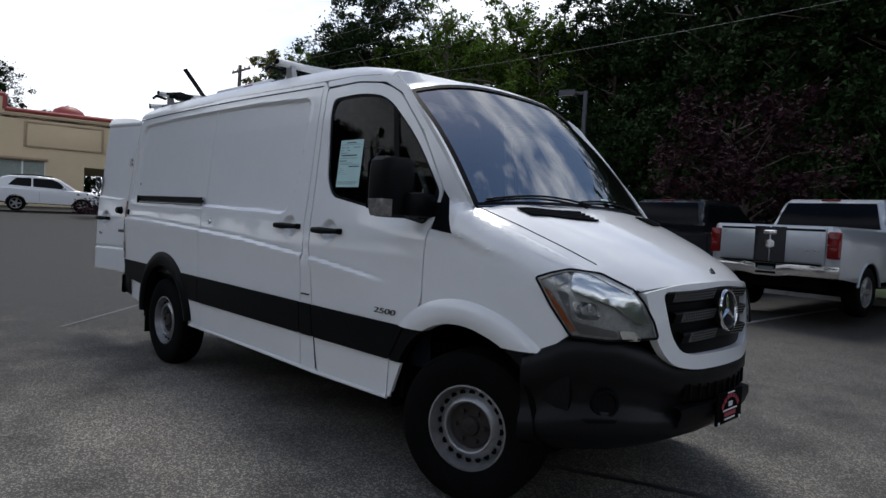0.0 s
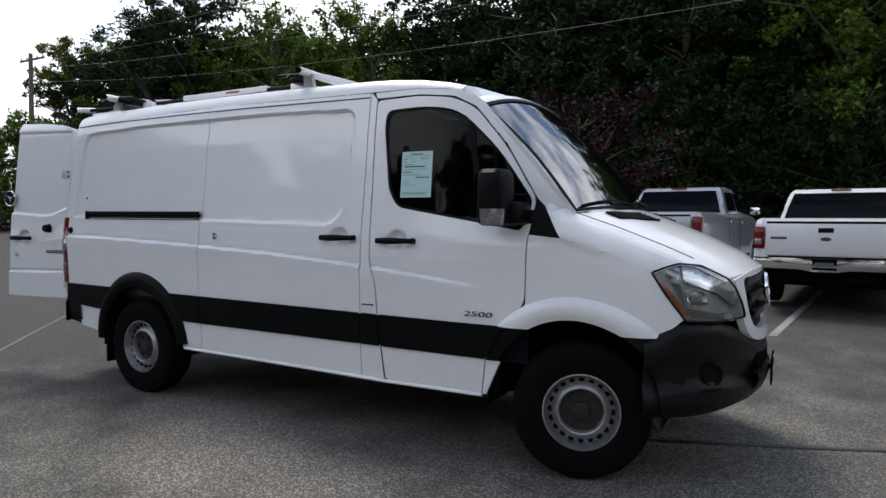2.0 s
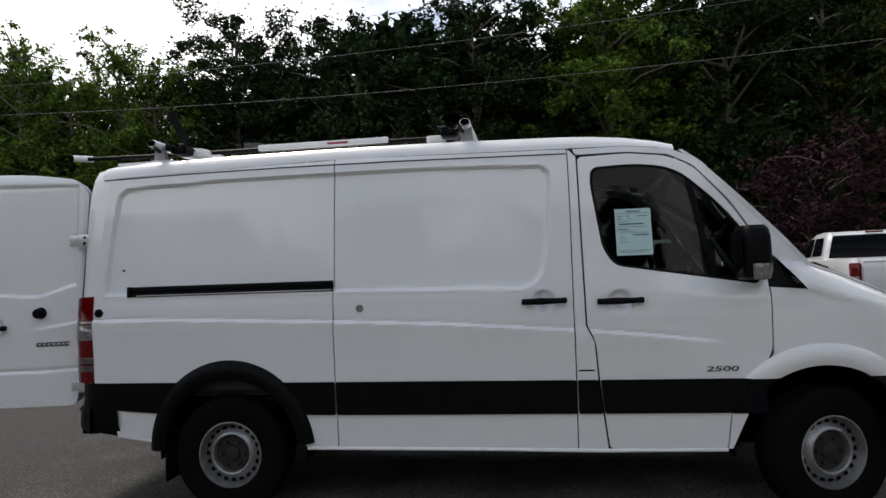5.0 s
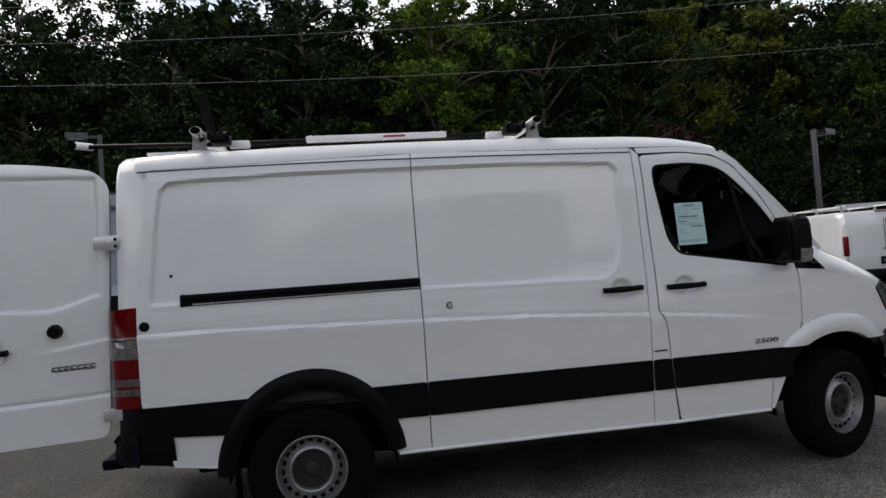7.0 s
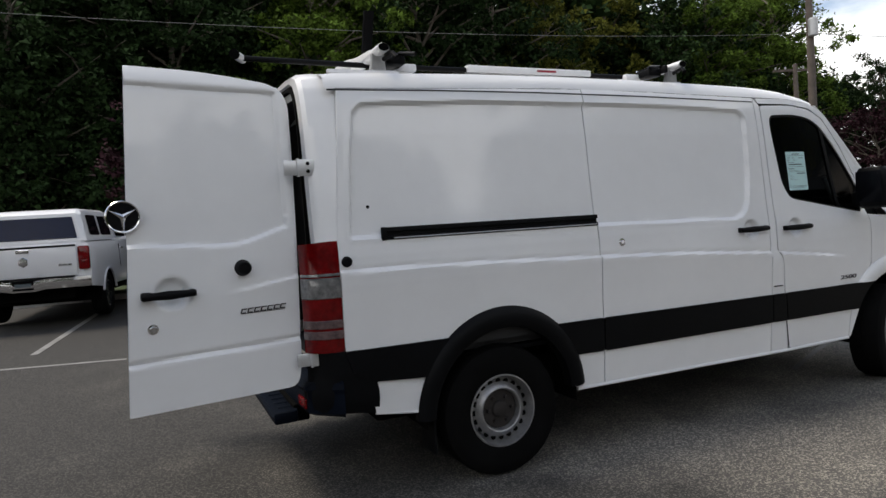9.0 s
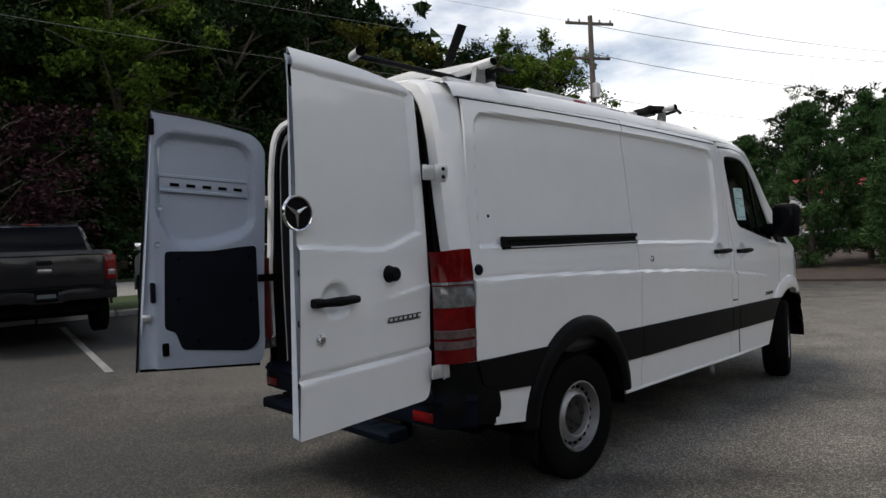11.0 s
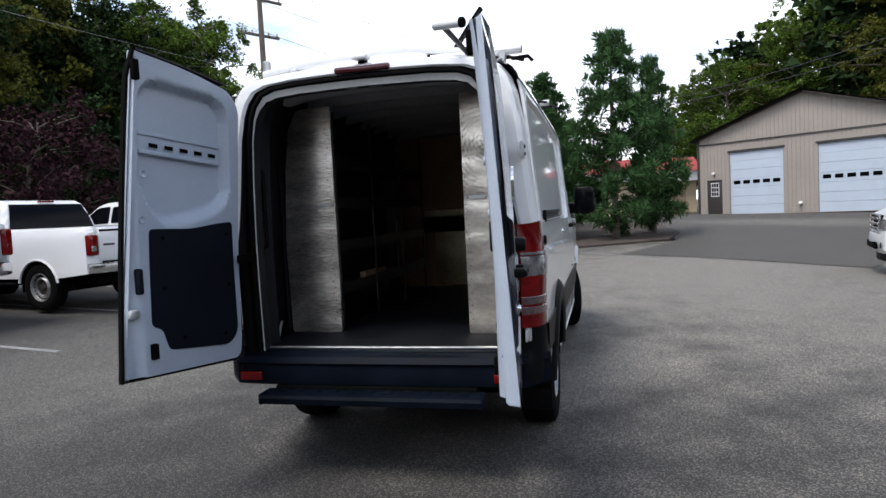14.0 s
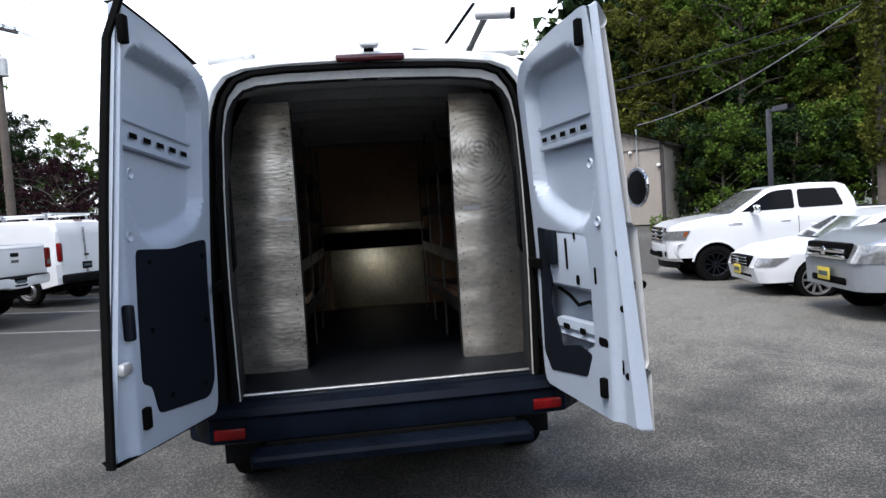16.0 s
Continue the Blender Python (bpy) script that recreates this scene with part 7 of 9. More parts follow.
    # front
    gr = part("grille", box_bm((5.70, 0, 1.03), (0.12, 1.04, 0.30), 0.03), M_DARK, car)
    for k in range(3):
        part("grille_bar", box_bm((5.77, 0, 0.94 + 0.09 * k), (0.03, 1.02, 0.05), 0.012), M_CHROME, gr)
    part("grille_frame", tube_bm([(5.76, -0.53, 0.89), (5.76, 0.53, 0.89), (5.74, 0.53, 1.18), (5.74, -0.53, 1.18), (5.76, -0.53, 0.89)], 0.022, 6), M_CHROME, gr)
    part("grille_badge", lathe_bm([(0, 0.02), (0.09, 0.012), (0.1, 0)], Matrix.Translation((5.785, 0, 1.03)) @ Matrix.Rotation(radians(90), 4, "Y") @ Matrix.Diagonal((0.6, 1.2, 1, 1)), 18), M_CHROME, gr)
    fb = part("front_bumper", loft_bm([[(5.83 - 0.26 * abs(k / 6) ** 2.5 + o, 0.97 * k / 6, z) for k in range(-6, 7)] for z, o in ((0.86, -0.12), (0.84, -0.01), (0.72, 0.01), (0.60, -0.02), (0.48, -0.10))]), paint if wheel == "ten" else M_CHROME, car)
    part("bumper_intake", box_bm((5.80, 0, 0.63), (0.06, 1.0, 0.13), 0.02), M_DARK, fb)
    part("air_dam", loft_bm([[(5.72 - 0.2 * abs(k / 4) ** 2, 0.9 * k / 4, z) for k in range(-4, 5)] for z in (0.5, 0.34)]), M_PLASTIC, fb)
    for s in (-1, 1):
        lamp = [[(x, s * y, z) for x, y, z in r] for r in wrap_lamp(sh, (0.93, 1.0, 1.06, 1.115), 0.55, (5.40, 5.37, 5.33, 5.30), 0.012)]
        hl = part("headlight", loft_bm(lamp), M_HEADLENS, car, "clear headlight")
        amber = [[(x, s * y, z) for x, y, z in r] for r in wrap_lamp(sh, (1.0, 1.05, 1.10), 0.55, (5.39, 5.36, 5.34), 0.016, 0.07)]
        part("indicator", loft_bm(amber), M_AMBERDARK, hl)
        part("lamp_bowl", lathe_bm([(0, 0.004), (0.045, 0.006), (0.055, 0.0)], Matrix.Translation((5.735, s * 0.66, 1.02)) @ Matrix.Rotation(radians(90), 4, "Y"), 14), M_LAMPIN, hl)
        part("fog_lamp", lathe_bm([(0, 0.01), (0.05, 0.008), (0.06, 0)], Matrix.Translation((5.75, s * 0.68, 0.64)) @ Matrix.Rotation(radians(90), 4, "Y"), 14), M_DARK, fb)
        part("wing_bars", box_bm((4.42, s * 1.003, 1.20), (0.26, 0.01, 0.035), 0.004), M_CHROME, body)
    if topper:
        tt = [(0.02, 1.38), (0.14, 1.86), (0.28, 1.94), (1.85, 1.965), (2.02, 1.92), (2.04, 1.40)]
        cap_sh = Shell(tt, [], lambda x, z: 0.95 - 0.20 * max(0, z - 1.38), 0.07)
        cap = part("bed_cap", cap_sh.body(), paint, car, "white fibreglass bed cap")
        part("cap_window", loft_bm([[(x, k * hw, z) for k in (-1, 0, 1)] for x, z, hw in ((0.022, 1.44, 0.82), (0.105, 1.80, 0.74))]), M_BLUEGLASS, cap, "dark blue tinted rear glass")
        for s in (-1, 1):
            for a, b in ((0.35, 1.0), (1.1, 1.85)):
                part("cap_window", cap_sh.pane(rounded([(a, 1.48), (b, 1.48), (b, 1.84), (a + 0.04, 1.83)], 0.05, 3), s), M_BLACKGLASS, cap)
    return car


def saloon(label, name, paint, at, turn, kind, plate=M_PLATE_Y):
    """A saloon or an off-roader, told by its outline."""
    suv = kind != "saloon"
    car = thing(name, label, "car", group="parked vehicles", at=at, turn=turn)
    L = 4.65
    if kind == "saloon":
        top = [(0.05, 0.45), (0.0, 0.75), (0.08, 1.0), (0.9, 1.06), (2.4, 0.98), (3.45, 0.97), (4.2, 0.86), (4.55, 0.72), (4.64, 0.55), (4.58, 0.30)]
        ctop = [(0.55, 1.02), (1.15, 1.36), (1.75, 1.43), (2.35, 1.41), (2.75, 1.30), (3.45, 0.95)]
        R, rr, W = 0.335, 0.235, 0.90
        panes = [[(1.05, 1.08), (1.85, 1.06), (1.85, 1.36), (1.35, 1.33)], [(1.92, 1.06), (3.05, 1.02), (2.66, 1.26), (2.35, 1.35), (1.92, 1.37)]]
        axles, arch_r, zb = (0.95, 3.75), 0.37, 0.32
    elif kind == "suv":
        top = [(0.05, 0.5), (0.0, 0.75), (0.05, 1.12), (1.0, 1.12), (2.6, 1.08), (3.45, 1.10), (4.15, 1.02), (4.50, 0.88), (4.60, 0.70), (4.56, 0.38)]
        ctop = [(0.10, 1.05), (0.20, 1.30), (0.35, 1.55), (0.65, 1.655), (1.7, 1.70), (2.4, 1.66), (2.75, 1.57), (3.50, 1.06)]
        R, rr, W = 0.36, 0.24, 0.91
        panes = [[(0.62, 1.2), (1.55, 1.17), (1.55, 1.58), (0.95, 1.56)], [(1.62, 1.17), (3.0, 1.12), (2.70, 1.45), (2.4, 1.57), (1.62, 1.58)]]
        axles, arch_r, zb = (0.95, 3.68), 0.41, 0.40
    else:
        top = [(0.05, 0.55), (0.0, 0.75), (0.05, 1.20), (1.0, 1.22), (2.6, 1.20), (3.5, 1.22), (4.25, 1.15), (4.62, 1.02), (4.72, 0.80), (4.70, 0.45)]
        ctop = [(0.10, 1.15), (0.22, 1.45), (0.35, 1.70), (0.6, 1.78), (1.7, 1.81), (2.5, 1.78), (2.85, 1.68), (3.55, 1.18)]
        R, rr, W = 0.38, 0.225, 0.94
        panes = [[(0.55, 1.32), (1.55, 1.30), (1.55, 1.68), (0.7, 1.68)], [(1.62, 1.30), (3.05, 1.26), (2.75, 1.56), (2.5, 1.66), (1.62, 1.69)]]
        axles, arch_r, zb = (0.95, 3.80), 0.43, 0.45
    wd = lambda x, z: W - 0.06 * max(0.0, z - 0.8) - 0.10 * max(0.0, 0.5 - z) - 0.42 * max(0.0, x - 4.0) ** 2 - 0.25 * max(0.0, 0.35 - x) ** 2
    low = arches_line(top[0][0], top[-1][0], zb, axles, arch_r, R)
    sh = Shell(top, low[1:-1], wd, 0.10)
    body = part("body", sh.body(), paint, car)
    part("chassis", box_bm((2.3, 0, zb + 0.08), (4.2, 1.3, 0.22), 0.03), M_DARK, car)
    for cx in axles:
        part("wheel_well", loft_bm([[(cx + (arch_r + 0.02) * math.cos(radians(a)), y, R + (arch_r + 0.02) * math.sin(radians(a))) for a in range(-10, 191, 20)] for y in (-W + 0.06, -0.5, 0.5, W - 0.06)]), M_DARK, car)
        for s in (-1, 1):
            wheel_parts(car, R, rr, 0.22, s, (cx, s * (W - 0.12), R), "ten" if kind == "saloon" else "five", M_STEEL if kind != "trail" else M_STEEL)
    belt = ctop[0][1]
    wc = lambda x, z: W - 0.07 - 0.34 * max(0.0, z - belt)
    cs = Shell(ctop, [], wc, 0.08)
    cab = part("cab", cs.body(), paint, car)
    a, b = ctop[-1], ctop[-2]
    part("windscreen", loft_bm([[(a[0] + (b[0] - a[0]) * t + 0.012 + 0.06 * (1 - k * k), k * (0.74 - 0.14 * t), a[1] + (b[1] - a[1]) * t + 0.014) for k in (-1, -0.5, 0, 0.5, 1)] for t in (0.1, 0.5, 0.98)]), M_GLASS2, cab)
    a, b = ctop[0], ctop[1 if kind == "saloon" else 2]
    part("rear_window", loft_bm([[(a[0] + (b[0] - a[0]) * t - 0.012, k * (0.72 - 0.12 * t), a[1] + (b[1] - a[1]) * t + 0.01) for k in (-1, 0, 1)] for t in (0.25, 0.6, 0.95)]), M_BLACKGLASS, cab)
    for s in (-1, 1):
        for p in panes:
            part("side_window", cs.pane(rounded(p, 0.05, 3), s), M_BLACKGLASS, cab, "dark side glass")
        part("window_trim", tube_bm([(panes[0][0][0], s * (wc(1, belt + 0.03) + 0.012), panes[0][0][1] - 0.02), (panes[1][1][0], s * (wc(3, belt + 0.02) + 0.012), panes[1][1][1] - 0.02)], 0.008, 5), M_CHROME, cab)
        part("mirror", box_bm((panes[1][1][0] - 0.12, s * (W + 0.08), belt + 0.10), (0.10, 0.20, 0.12), 0.04), paint, car)
        part("door_seam", tube_bm([(1.9, s * (wd(1.9, 0.5) + 0.001), zb + 0.1), (1.88, s * (wd(1.9, 0.9)), belt - 0.10)], 0.005, 5), M_DARK, body)
        for x in (1.6, 2.55):
            part("door_handle", box_bm((x, s * (W - 0.0), belt - 0.16), (0.16, 0.03, 0.03), 0.01), M_CHROME if kind != "suv" else paint, body)
        zz, bk = {"saloon": ((0.58, 0.65, 0.72), (4.38, 4.28, 4.16)), "suv": ((0.76, 0.83, 0.90), (4.25, 4.18, 4.08)), "trail": ((0.80, 0.88, 0.96, 1.02), (4.42, 4.38, 4.36, 4.36))}[kind]
        hl = part("headlight", loft_bm([[(x, s * y, z) for x, y, z in r] for r in wrap_lamp(sh, zz, 0.52 if kind != "saloon" else 0.60, bk, 0.012)]), M_HEADLENS, car, "clear headlight")
        part("lamp_bowl", lathe_bm([(0, 0.004), (0.035, 0.006), (0.045, 0.0)], Matrix.Translation((top[-3][0] + 0.03, s * 0.66, zz[1])) @ Matrix.Rotation(radians(80), 4, "Y"), 14), M_LAMPIN, hl)
        part("tail_light", box_bm((0.04, s * (W - 0.13), belt - 0.12), (0.14, 0.20, 0.22), 0.04), M_REDLENS, car)
        part("fog_lamp", box_bm((top[-1][0] - 0.10, s * 0.62, zb + 0.13), (0.10, 0.26, 0.09), 0.03), M_DARK, car)
        part("sill", box_bm((2.35, s * (W - 0.05), zb + 0.02), (axles[1] - axles[0] - 0.85, 0.08, 0.10), 0.03), M_PLASTIC if suv else paint, car)
    gx = top[-2][0]
    gr = part("grille", box_bm((gx - 0.04, 0, top[-3][1] - 0.08), (0.14, 0.80 if kind != "trail" else 1.0, 0.20), 0.03), M_DARK, car)
    for k in range(4 if kind != "trail" else 2):
        part("grille_bar", box_bm((gx + 0.02, 0, top[-3][1] - 0.16 + 0.05 * k * (1 if kind != "trail" else 1.6)), (0.05, 0.76 if kind != "trail" else 0.98, 0.018 if kind != "trail" else 0.05), 0.006), M_CHROME, gr)
    part("grille_badge", lathe_bm([(0, 0.015), (0.055, 0.01), (0.06, 0)], Matrix.Translation((gx + 0.045, 0, top[-3][1] - 0.09)) @ Matrix.Rotation(radians(90), 4, "Y"), 16), M_CHROME, gr)
    bar_plate(car, gx + 0.05, zb + 0.18, False, plate)
    part("front_intake", box_bm((top[-1][0] - 0.02, 0, zb + 0.10), (0.10, 0.9, 0.10), 0.03), M_DARK, car)
    if kind != "saloon":
        for s in (-1, 1):
            part("roof_rail", tube_bm([(0.7, s * 0.60, ctop[3][1] + 0.04), (1.7, s * 0.60, ctop[4][1] + 0.05), (2.4, s * 0.60, ctop[5][1] + 0.04)], 0.018, 6), M_PLASTIC, cab)
    return car


def small_van(label, at, turn):
    car = thing("delivery_van", label, "van", group="parked vehicles", at=at, turn=turn)
    wd = lambda x, z: 0.87 - 0.05 * max(0, z - 1.0) - 0.20 * max(0.0, x - 3.8) ** 2
    top = [(0.02, 0.45), (0.0, 0.9), (0.06, 1.6), (0.14, 1.82), (0.4, 1.88), (2.4, 1.90), (3.0, 1.80), (3.75, 1.22), (4.45, 1.02), (4.70, 0.80), (4.72, 0.35)]
    low = arches_line(0.02, 4.70, 0.36, (0.85, 3.75), 0.38, 0.32)
    sh = Shell(top, low[1:-1], wd, 0.09)
    body = part("body", sh.body(), M_WHITE2, car)
    for cx in (0.85, 3.75):
        part("wheel_well", loft_bm([[(cx + 0.40 * math.cos(radians(a)), y, 0.32 + 0.40 * math.sin(radians(a))) for a in range(-10, 191, 20)] for y in (-0.8, 0, 0.8)]), M_DARK, car)
        for s in (-1, 1):
            wheel_parts(car, 0.32, 0.20, 0.19, s, (cx, s * 0.76, 0.32), "steel", M_STEEL)
    part("chassis", box_bm((2.3, 0, 0.42), (4.2, 1.3, 0.22), 0.03), M_DARK, car)
    for s in (-1, 1):
        part("tail_light", box_bm((0.03, s * 0.80, 1.15), (0.10, 0.10, 0.42), 0.03), M_REDLENS, car)
        part("rear_door_seam", tube_bm([(-0.004, s * 0.02, 0.6), (0.03, s * 0.02, 1.7)], 0.006, 5), M_DARK, body)
        part("side_window", sh.pane(rounded([(2.55, 1.25), (3.5, 1.22), (3.0, 1.66), (2.55, 1.70)], 0.05, 3), s), M_BLACKGLASS, car)
        part("side_panel_seam", tube_bm([(0.5, s * (wd(0, 1.1) + 0.002), 1.1), (2.4, s * (wd(0, 1.1) + 0.002), 1.1)], 0.006, 5), M_RACKGREY, body)
        part("rack_side_bar", tube_bm([(0.3, s * 0.62, 2.0), (2.9, s * 0.62, 2.02)], 0.02, 6), M_RACK, car)
        part("mirror", box_bm((3.2, s * 0.98, 1.30), (0.10, 0.18, 0.2), 0.04), M_PLASTIC, car)
    for x in (0.4, 1.5, 2.6):
        part("rack_cross_bar", tube_bm([(x, -0.75, 2.02), (x, 0.75, 2.02)], 0.022, 6), M_RACKGREY, car)
        for s in (-1, 1):
            part("rack_foot", box_bm((x, s * 0.64, 1.94), (0.05, 0.04, 0.14), 0.008), M_RACKGREY, car)
    part("rear_bumper", box_bm((-0.02, 0, 0.55), (0.12, 1.6, 0.20), 0.04), M_PLASTIC, car)
    part("brake_light", box_bm((0.13, 0, 1.845), (0.05, 0.25, 0.03), 0.008), M_REDLENS, car)
    bar_plate(car, -0.01, 0.82, True, M_DARK)
    part("gate_badge", box_bm((-0.004, 0, 1.06), (0.01, 0.16, 0.05), 0.01), M_BADGE, car)
    return car


M_GLASS2 = material("sky_reflecting_glass", (0.74, 0.77, 0.79), 0.08, metal=0.85, var=0.1, coat=0.6)
M_MAROON = material("maroon_paint", (0.07, 0.016, 0.015), 0.25, var=0.1, coat=0.5)
M_HEADLENS = material("headlight_lens", (0.22, 0.225, 0.23), 0.12, metal=0.4, var=0.5, scale=22, fine=60, coat=0.8)
M_AMBERDARK = material("dull_amber_lens", (0.20, 0.05, 0.012), 0.2, var=0.2)
M_BLUEGLASS = material("blue_tinted_glass", (0.006, 0.011, 0.035), 0.05, var=0.1, spec=0.15)
HEAD = 80.5


def row_at(x, y, up=0.03):
    return (x, y, gz(x, y + 2.0) + up)


pickup("white crew-cab pickup with a white bed cap and blue-tinted glass", M_WHITE2, row_at(-3.75, 8.3), HEAD, topper=True, style="a", wheel="ten")
pickup("black crew-cab pickup parked on asphalt", M_BLACKPAINT, row_at(-0.95, 7.9, 0.10), HEAD + 2, style="c")
pickup("silver crew-cab pickup with wide black tailgate stripes", M_SILVER, row_at(2.33, 7.45, 0.12), HEAD + 3, stripe=True, style="a")
pickup("white pickup with black gate handle and oval badge", M_WHITE2, row_at(5.1, 6.6), HEAD + 2, style="b", wheel="steel")
pickup("white pickup with gold bar badge on its tailgate", M_WHITE2, row_at(8.35, 6.45), HEAD - 2, style="c")
small_van("small white delivery van with a roof rack", row_at(11.6, 6.5), HEAD - 6)
pickup("white pickup with a dark rear window, far in the row", M_WHITE2, row_at(14.6, 7.0), HEAD - 6, style="c", wheel="ten")

pickup("white crew-cab pickup with black wheels and chrome grille", M_WHITE2, (7.92, -11.94, gz(8, -9) + 0.0), 76.6, style="b", wheel="ten")
saloon("white saloon with a yellow plate and chrome grille", "saloon_car", M_WHITE2, (5.25, -10.95, gz(6, -9) - 0.01), 77, "saloon")
saloon("silver off-road car with a wide chrome grille bar", "off_road_car", M_SILVER, (2.54, -10.6, gz(3, -8.3)), 77, "trail")
pickup("black pickup parked at the far edge of the lot", M_BLACKPAINT, (13.2, -14.6, gz(13, -12)), 95, style="c")
saloon("white compact off-road car parked by the cream building", "off_road_car", M_WHITE2, (-30.76, 3.15, gz(-30.2, 5.4)), 76, "suv")
saloon("white off-road car passing on the far road", "off_road_car", M_WHITE2, (-46.2, 21.6, gz(-44, 21.6)), 4, "suv")
pickup("dark maroon pickup waiting at the exit", M_MAROON, (-39.4, 13.4, gz(-39.4, 13.4)), 108, style="c")


# ---- buildings ----
def garage():
    g = thing("garage", "tan ribbed steel garage with two white roller doors", "garage building", at=(39.0, -7.4, gz(39, -7.4) - 0.05), turn=math.degrees(math.atan2(-9.7, -8.1)))
    W, D, H, P = 12.65, 14.0, 4.75, 6.75
    gd = [(2.05, 5.25), (7.1, 10.35)]
    z0, z1 = 0.0, 3.75
    holes = [[(a, z0 + 0.02), (b, z0 + 0.02), (b, z1), (a, z1)] for a, b in gd] + [[(0.55, 0.02), (1.55, 0.02), (1.55, 2.15), (0.55, 2.15)]]
    wall = part("front_wall", sheet_bm([(0, 0), (W, 0), (W, H), (W / 2, P), (0, H)], lambda u, v: Vector((u, 0, v)), 0.6, holes=holes, rim=(0, 0.2, 0)), M_METALWALL, g)
    bm = bmesh.new()
    for k in range(54):
        x = 0.12 + k * 0.233
        top = H + (P - H) * (1 - abs(x - W / 2) / (W / 2)) - 0.05
        for lo, hi in ((4.0, top),) if any(a - 0.03 < x < b + 0.03 for a, b in gd) else ((2.3, top),) if 0.5 < x < 1.6 else ((0.02, top),):
            add_box(bm, (x, -0.012, (lo + hi) / 2), (0.035, 0.024, hi - lo))
    part("wall_ribs", bm, M_METALWALL, wall, flat=True, kind="stuff")
    for a, b in gd:
        d = part("roller_door", box_bm(((a + b) / 2, 0.10, (z0 + z1) / 2), (b - a, 0.05, z1 - z0 - 0.02), 0.01), M_GDOOR, g, "white sectional garage door with a row of small panes")
        for k in range(7):
            part("door_panel", box_bm(((a + b) / 2, 0.07, 0.27 + 0.53 * k), (b - a - 0.06, 0.02, 0.50), 0.01, seg=1), M_GDOOR, d)
        for k in range(5):
            part("pane", box_bm((a + 0.42 + (b - a - 0.84) * k / 4, 0.055, 1.92), (0.42, 0.012, 0.22), 0.01), M_BLACKGLASS, d)
        part("door_trim", box_bm(((a + b) / 2, -0.02, z1 + 0.05), (b - a + 0.2, 0.06, 0.10)), M_ROOFDARK, g)
    dr = part("side_door", box_bm((1.05, 0.08, 1.08), (0.96, 0.05, 2.1), 0.01), M_ROOFDARK, g, "dark door with a paned window")
    part("pane", box_bm((1.05, 0.05, 1.55), (0.52, 0.01, 0.85)), M_SIGNWHITE, dr)
    for i in range(3):
        for j in range(3):
            part("pane", box_bm((0.89 + 0.16 * i, 0.043, 1.28 + 0.27 * j), (0.13, 0.008, 0.23)), M_BLACKGLASS, dr)
    part("band", box_bm((W / 2, -0.03, 4.35), (W, 0.05, 0.07)), M_ROOFDARK, g)
    for s, x in ((-1, 0.0), (1, W)):
        part("side_wall", box_bm((x - s * 0.05, D / 2, H / 2), (0.1, D, H)), M_METALWALL, g)
        part("corner_trim", box_bm((x, -0.02, H / 2), (0.14, 0.06, H)), M_ROOFDARK, g)
        part("roof", loft_bm([[(W / 2, y, P + 0.08), (x + s * 0.35, y, H - 0.05), (x + s * 0.35, y, H - 0.2), (W / 2, y, P - 0.10)] for y in (-0.35, D + 0.3)], close=True), M_ROOFDARK, g)
    part("back_wall", box_bm((W / 2, D, H / 2), (W, 0.1, H)), M_METALWALL, g)
    part("downpipe", tube_bm([(W + 0.1, -0.08, 0.1), (W + 0.1, -0.08, H - 0.1)], 0.05), M_ROOFDARK, g)
    part("mast", tube_bm([(W - 1.35, -0.10, 2.0), (W - 1.35, -0.10, 5.55)], 0.04), M_RACKGREY, g, "grey service mast and meter")
    part("meter_box", box_bm((W - 1.35, -0.12, 1.95), (0.25, 0.15, 0.45), 0.02), M_RACKGREY, g)
    for x, z in ((1.05, 2.55), (W - 1.75, 4.25), (W - 0.15, 3.4), (6.2, 0.55)):
        part("wall_lamp", box_bm((x, -0.10, z), (0.2, 0.18, 0.16), 0.05), M_SIGNWHITE, g)
    return g


garage()


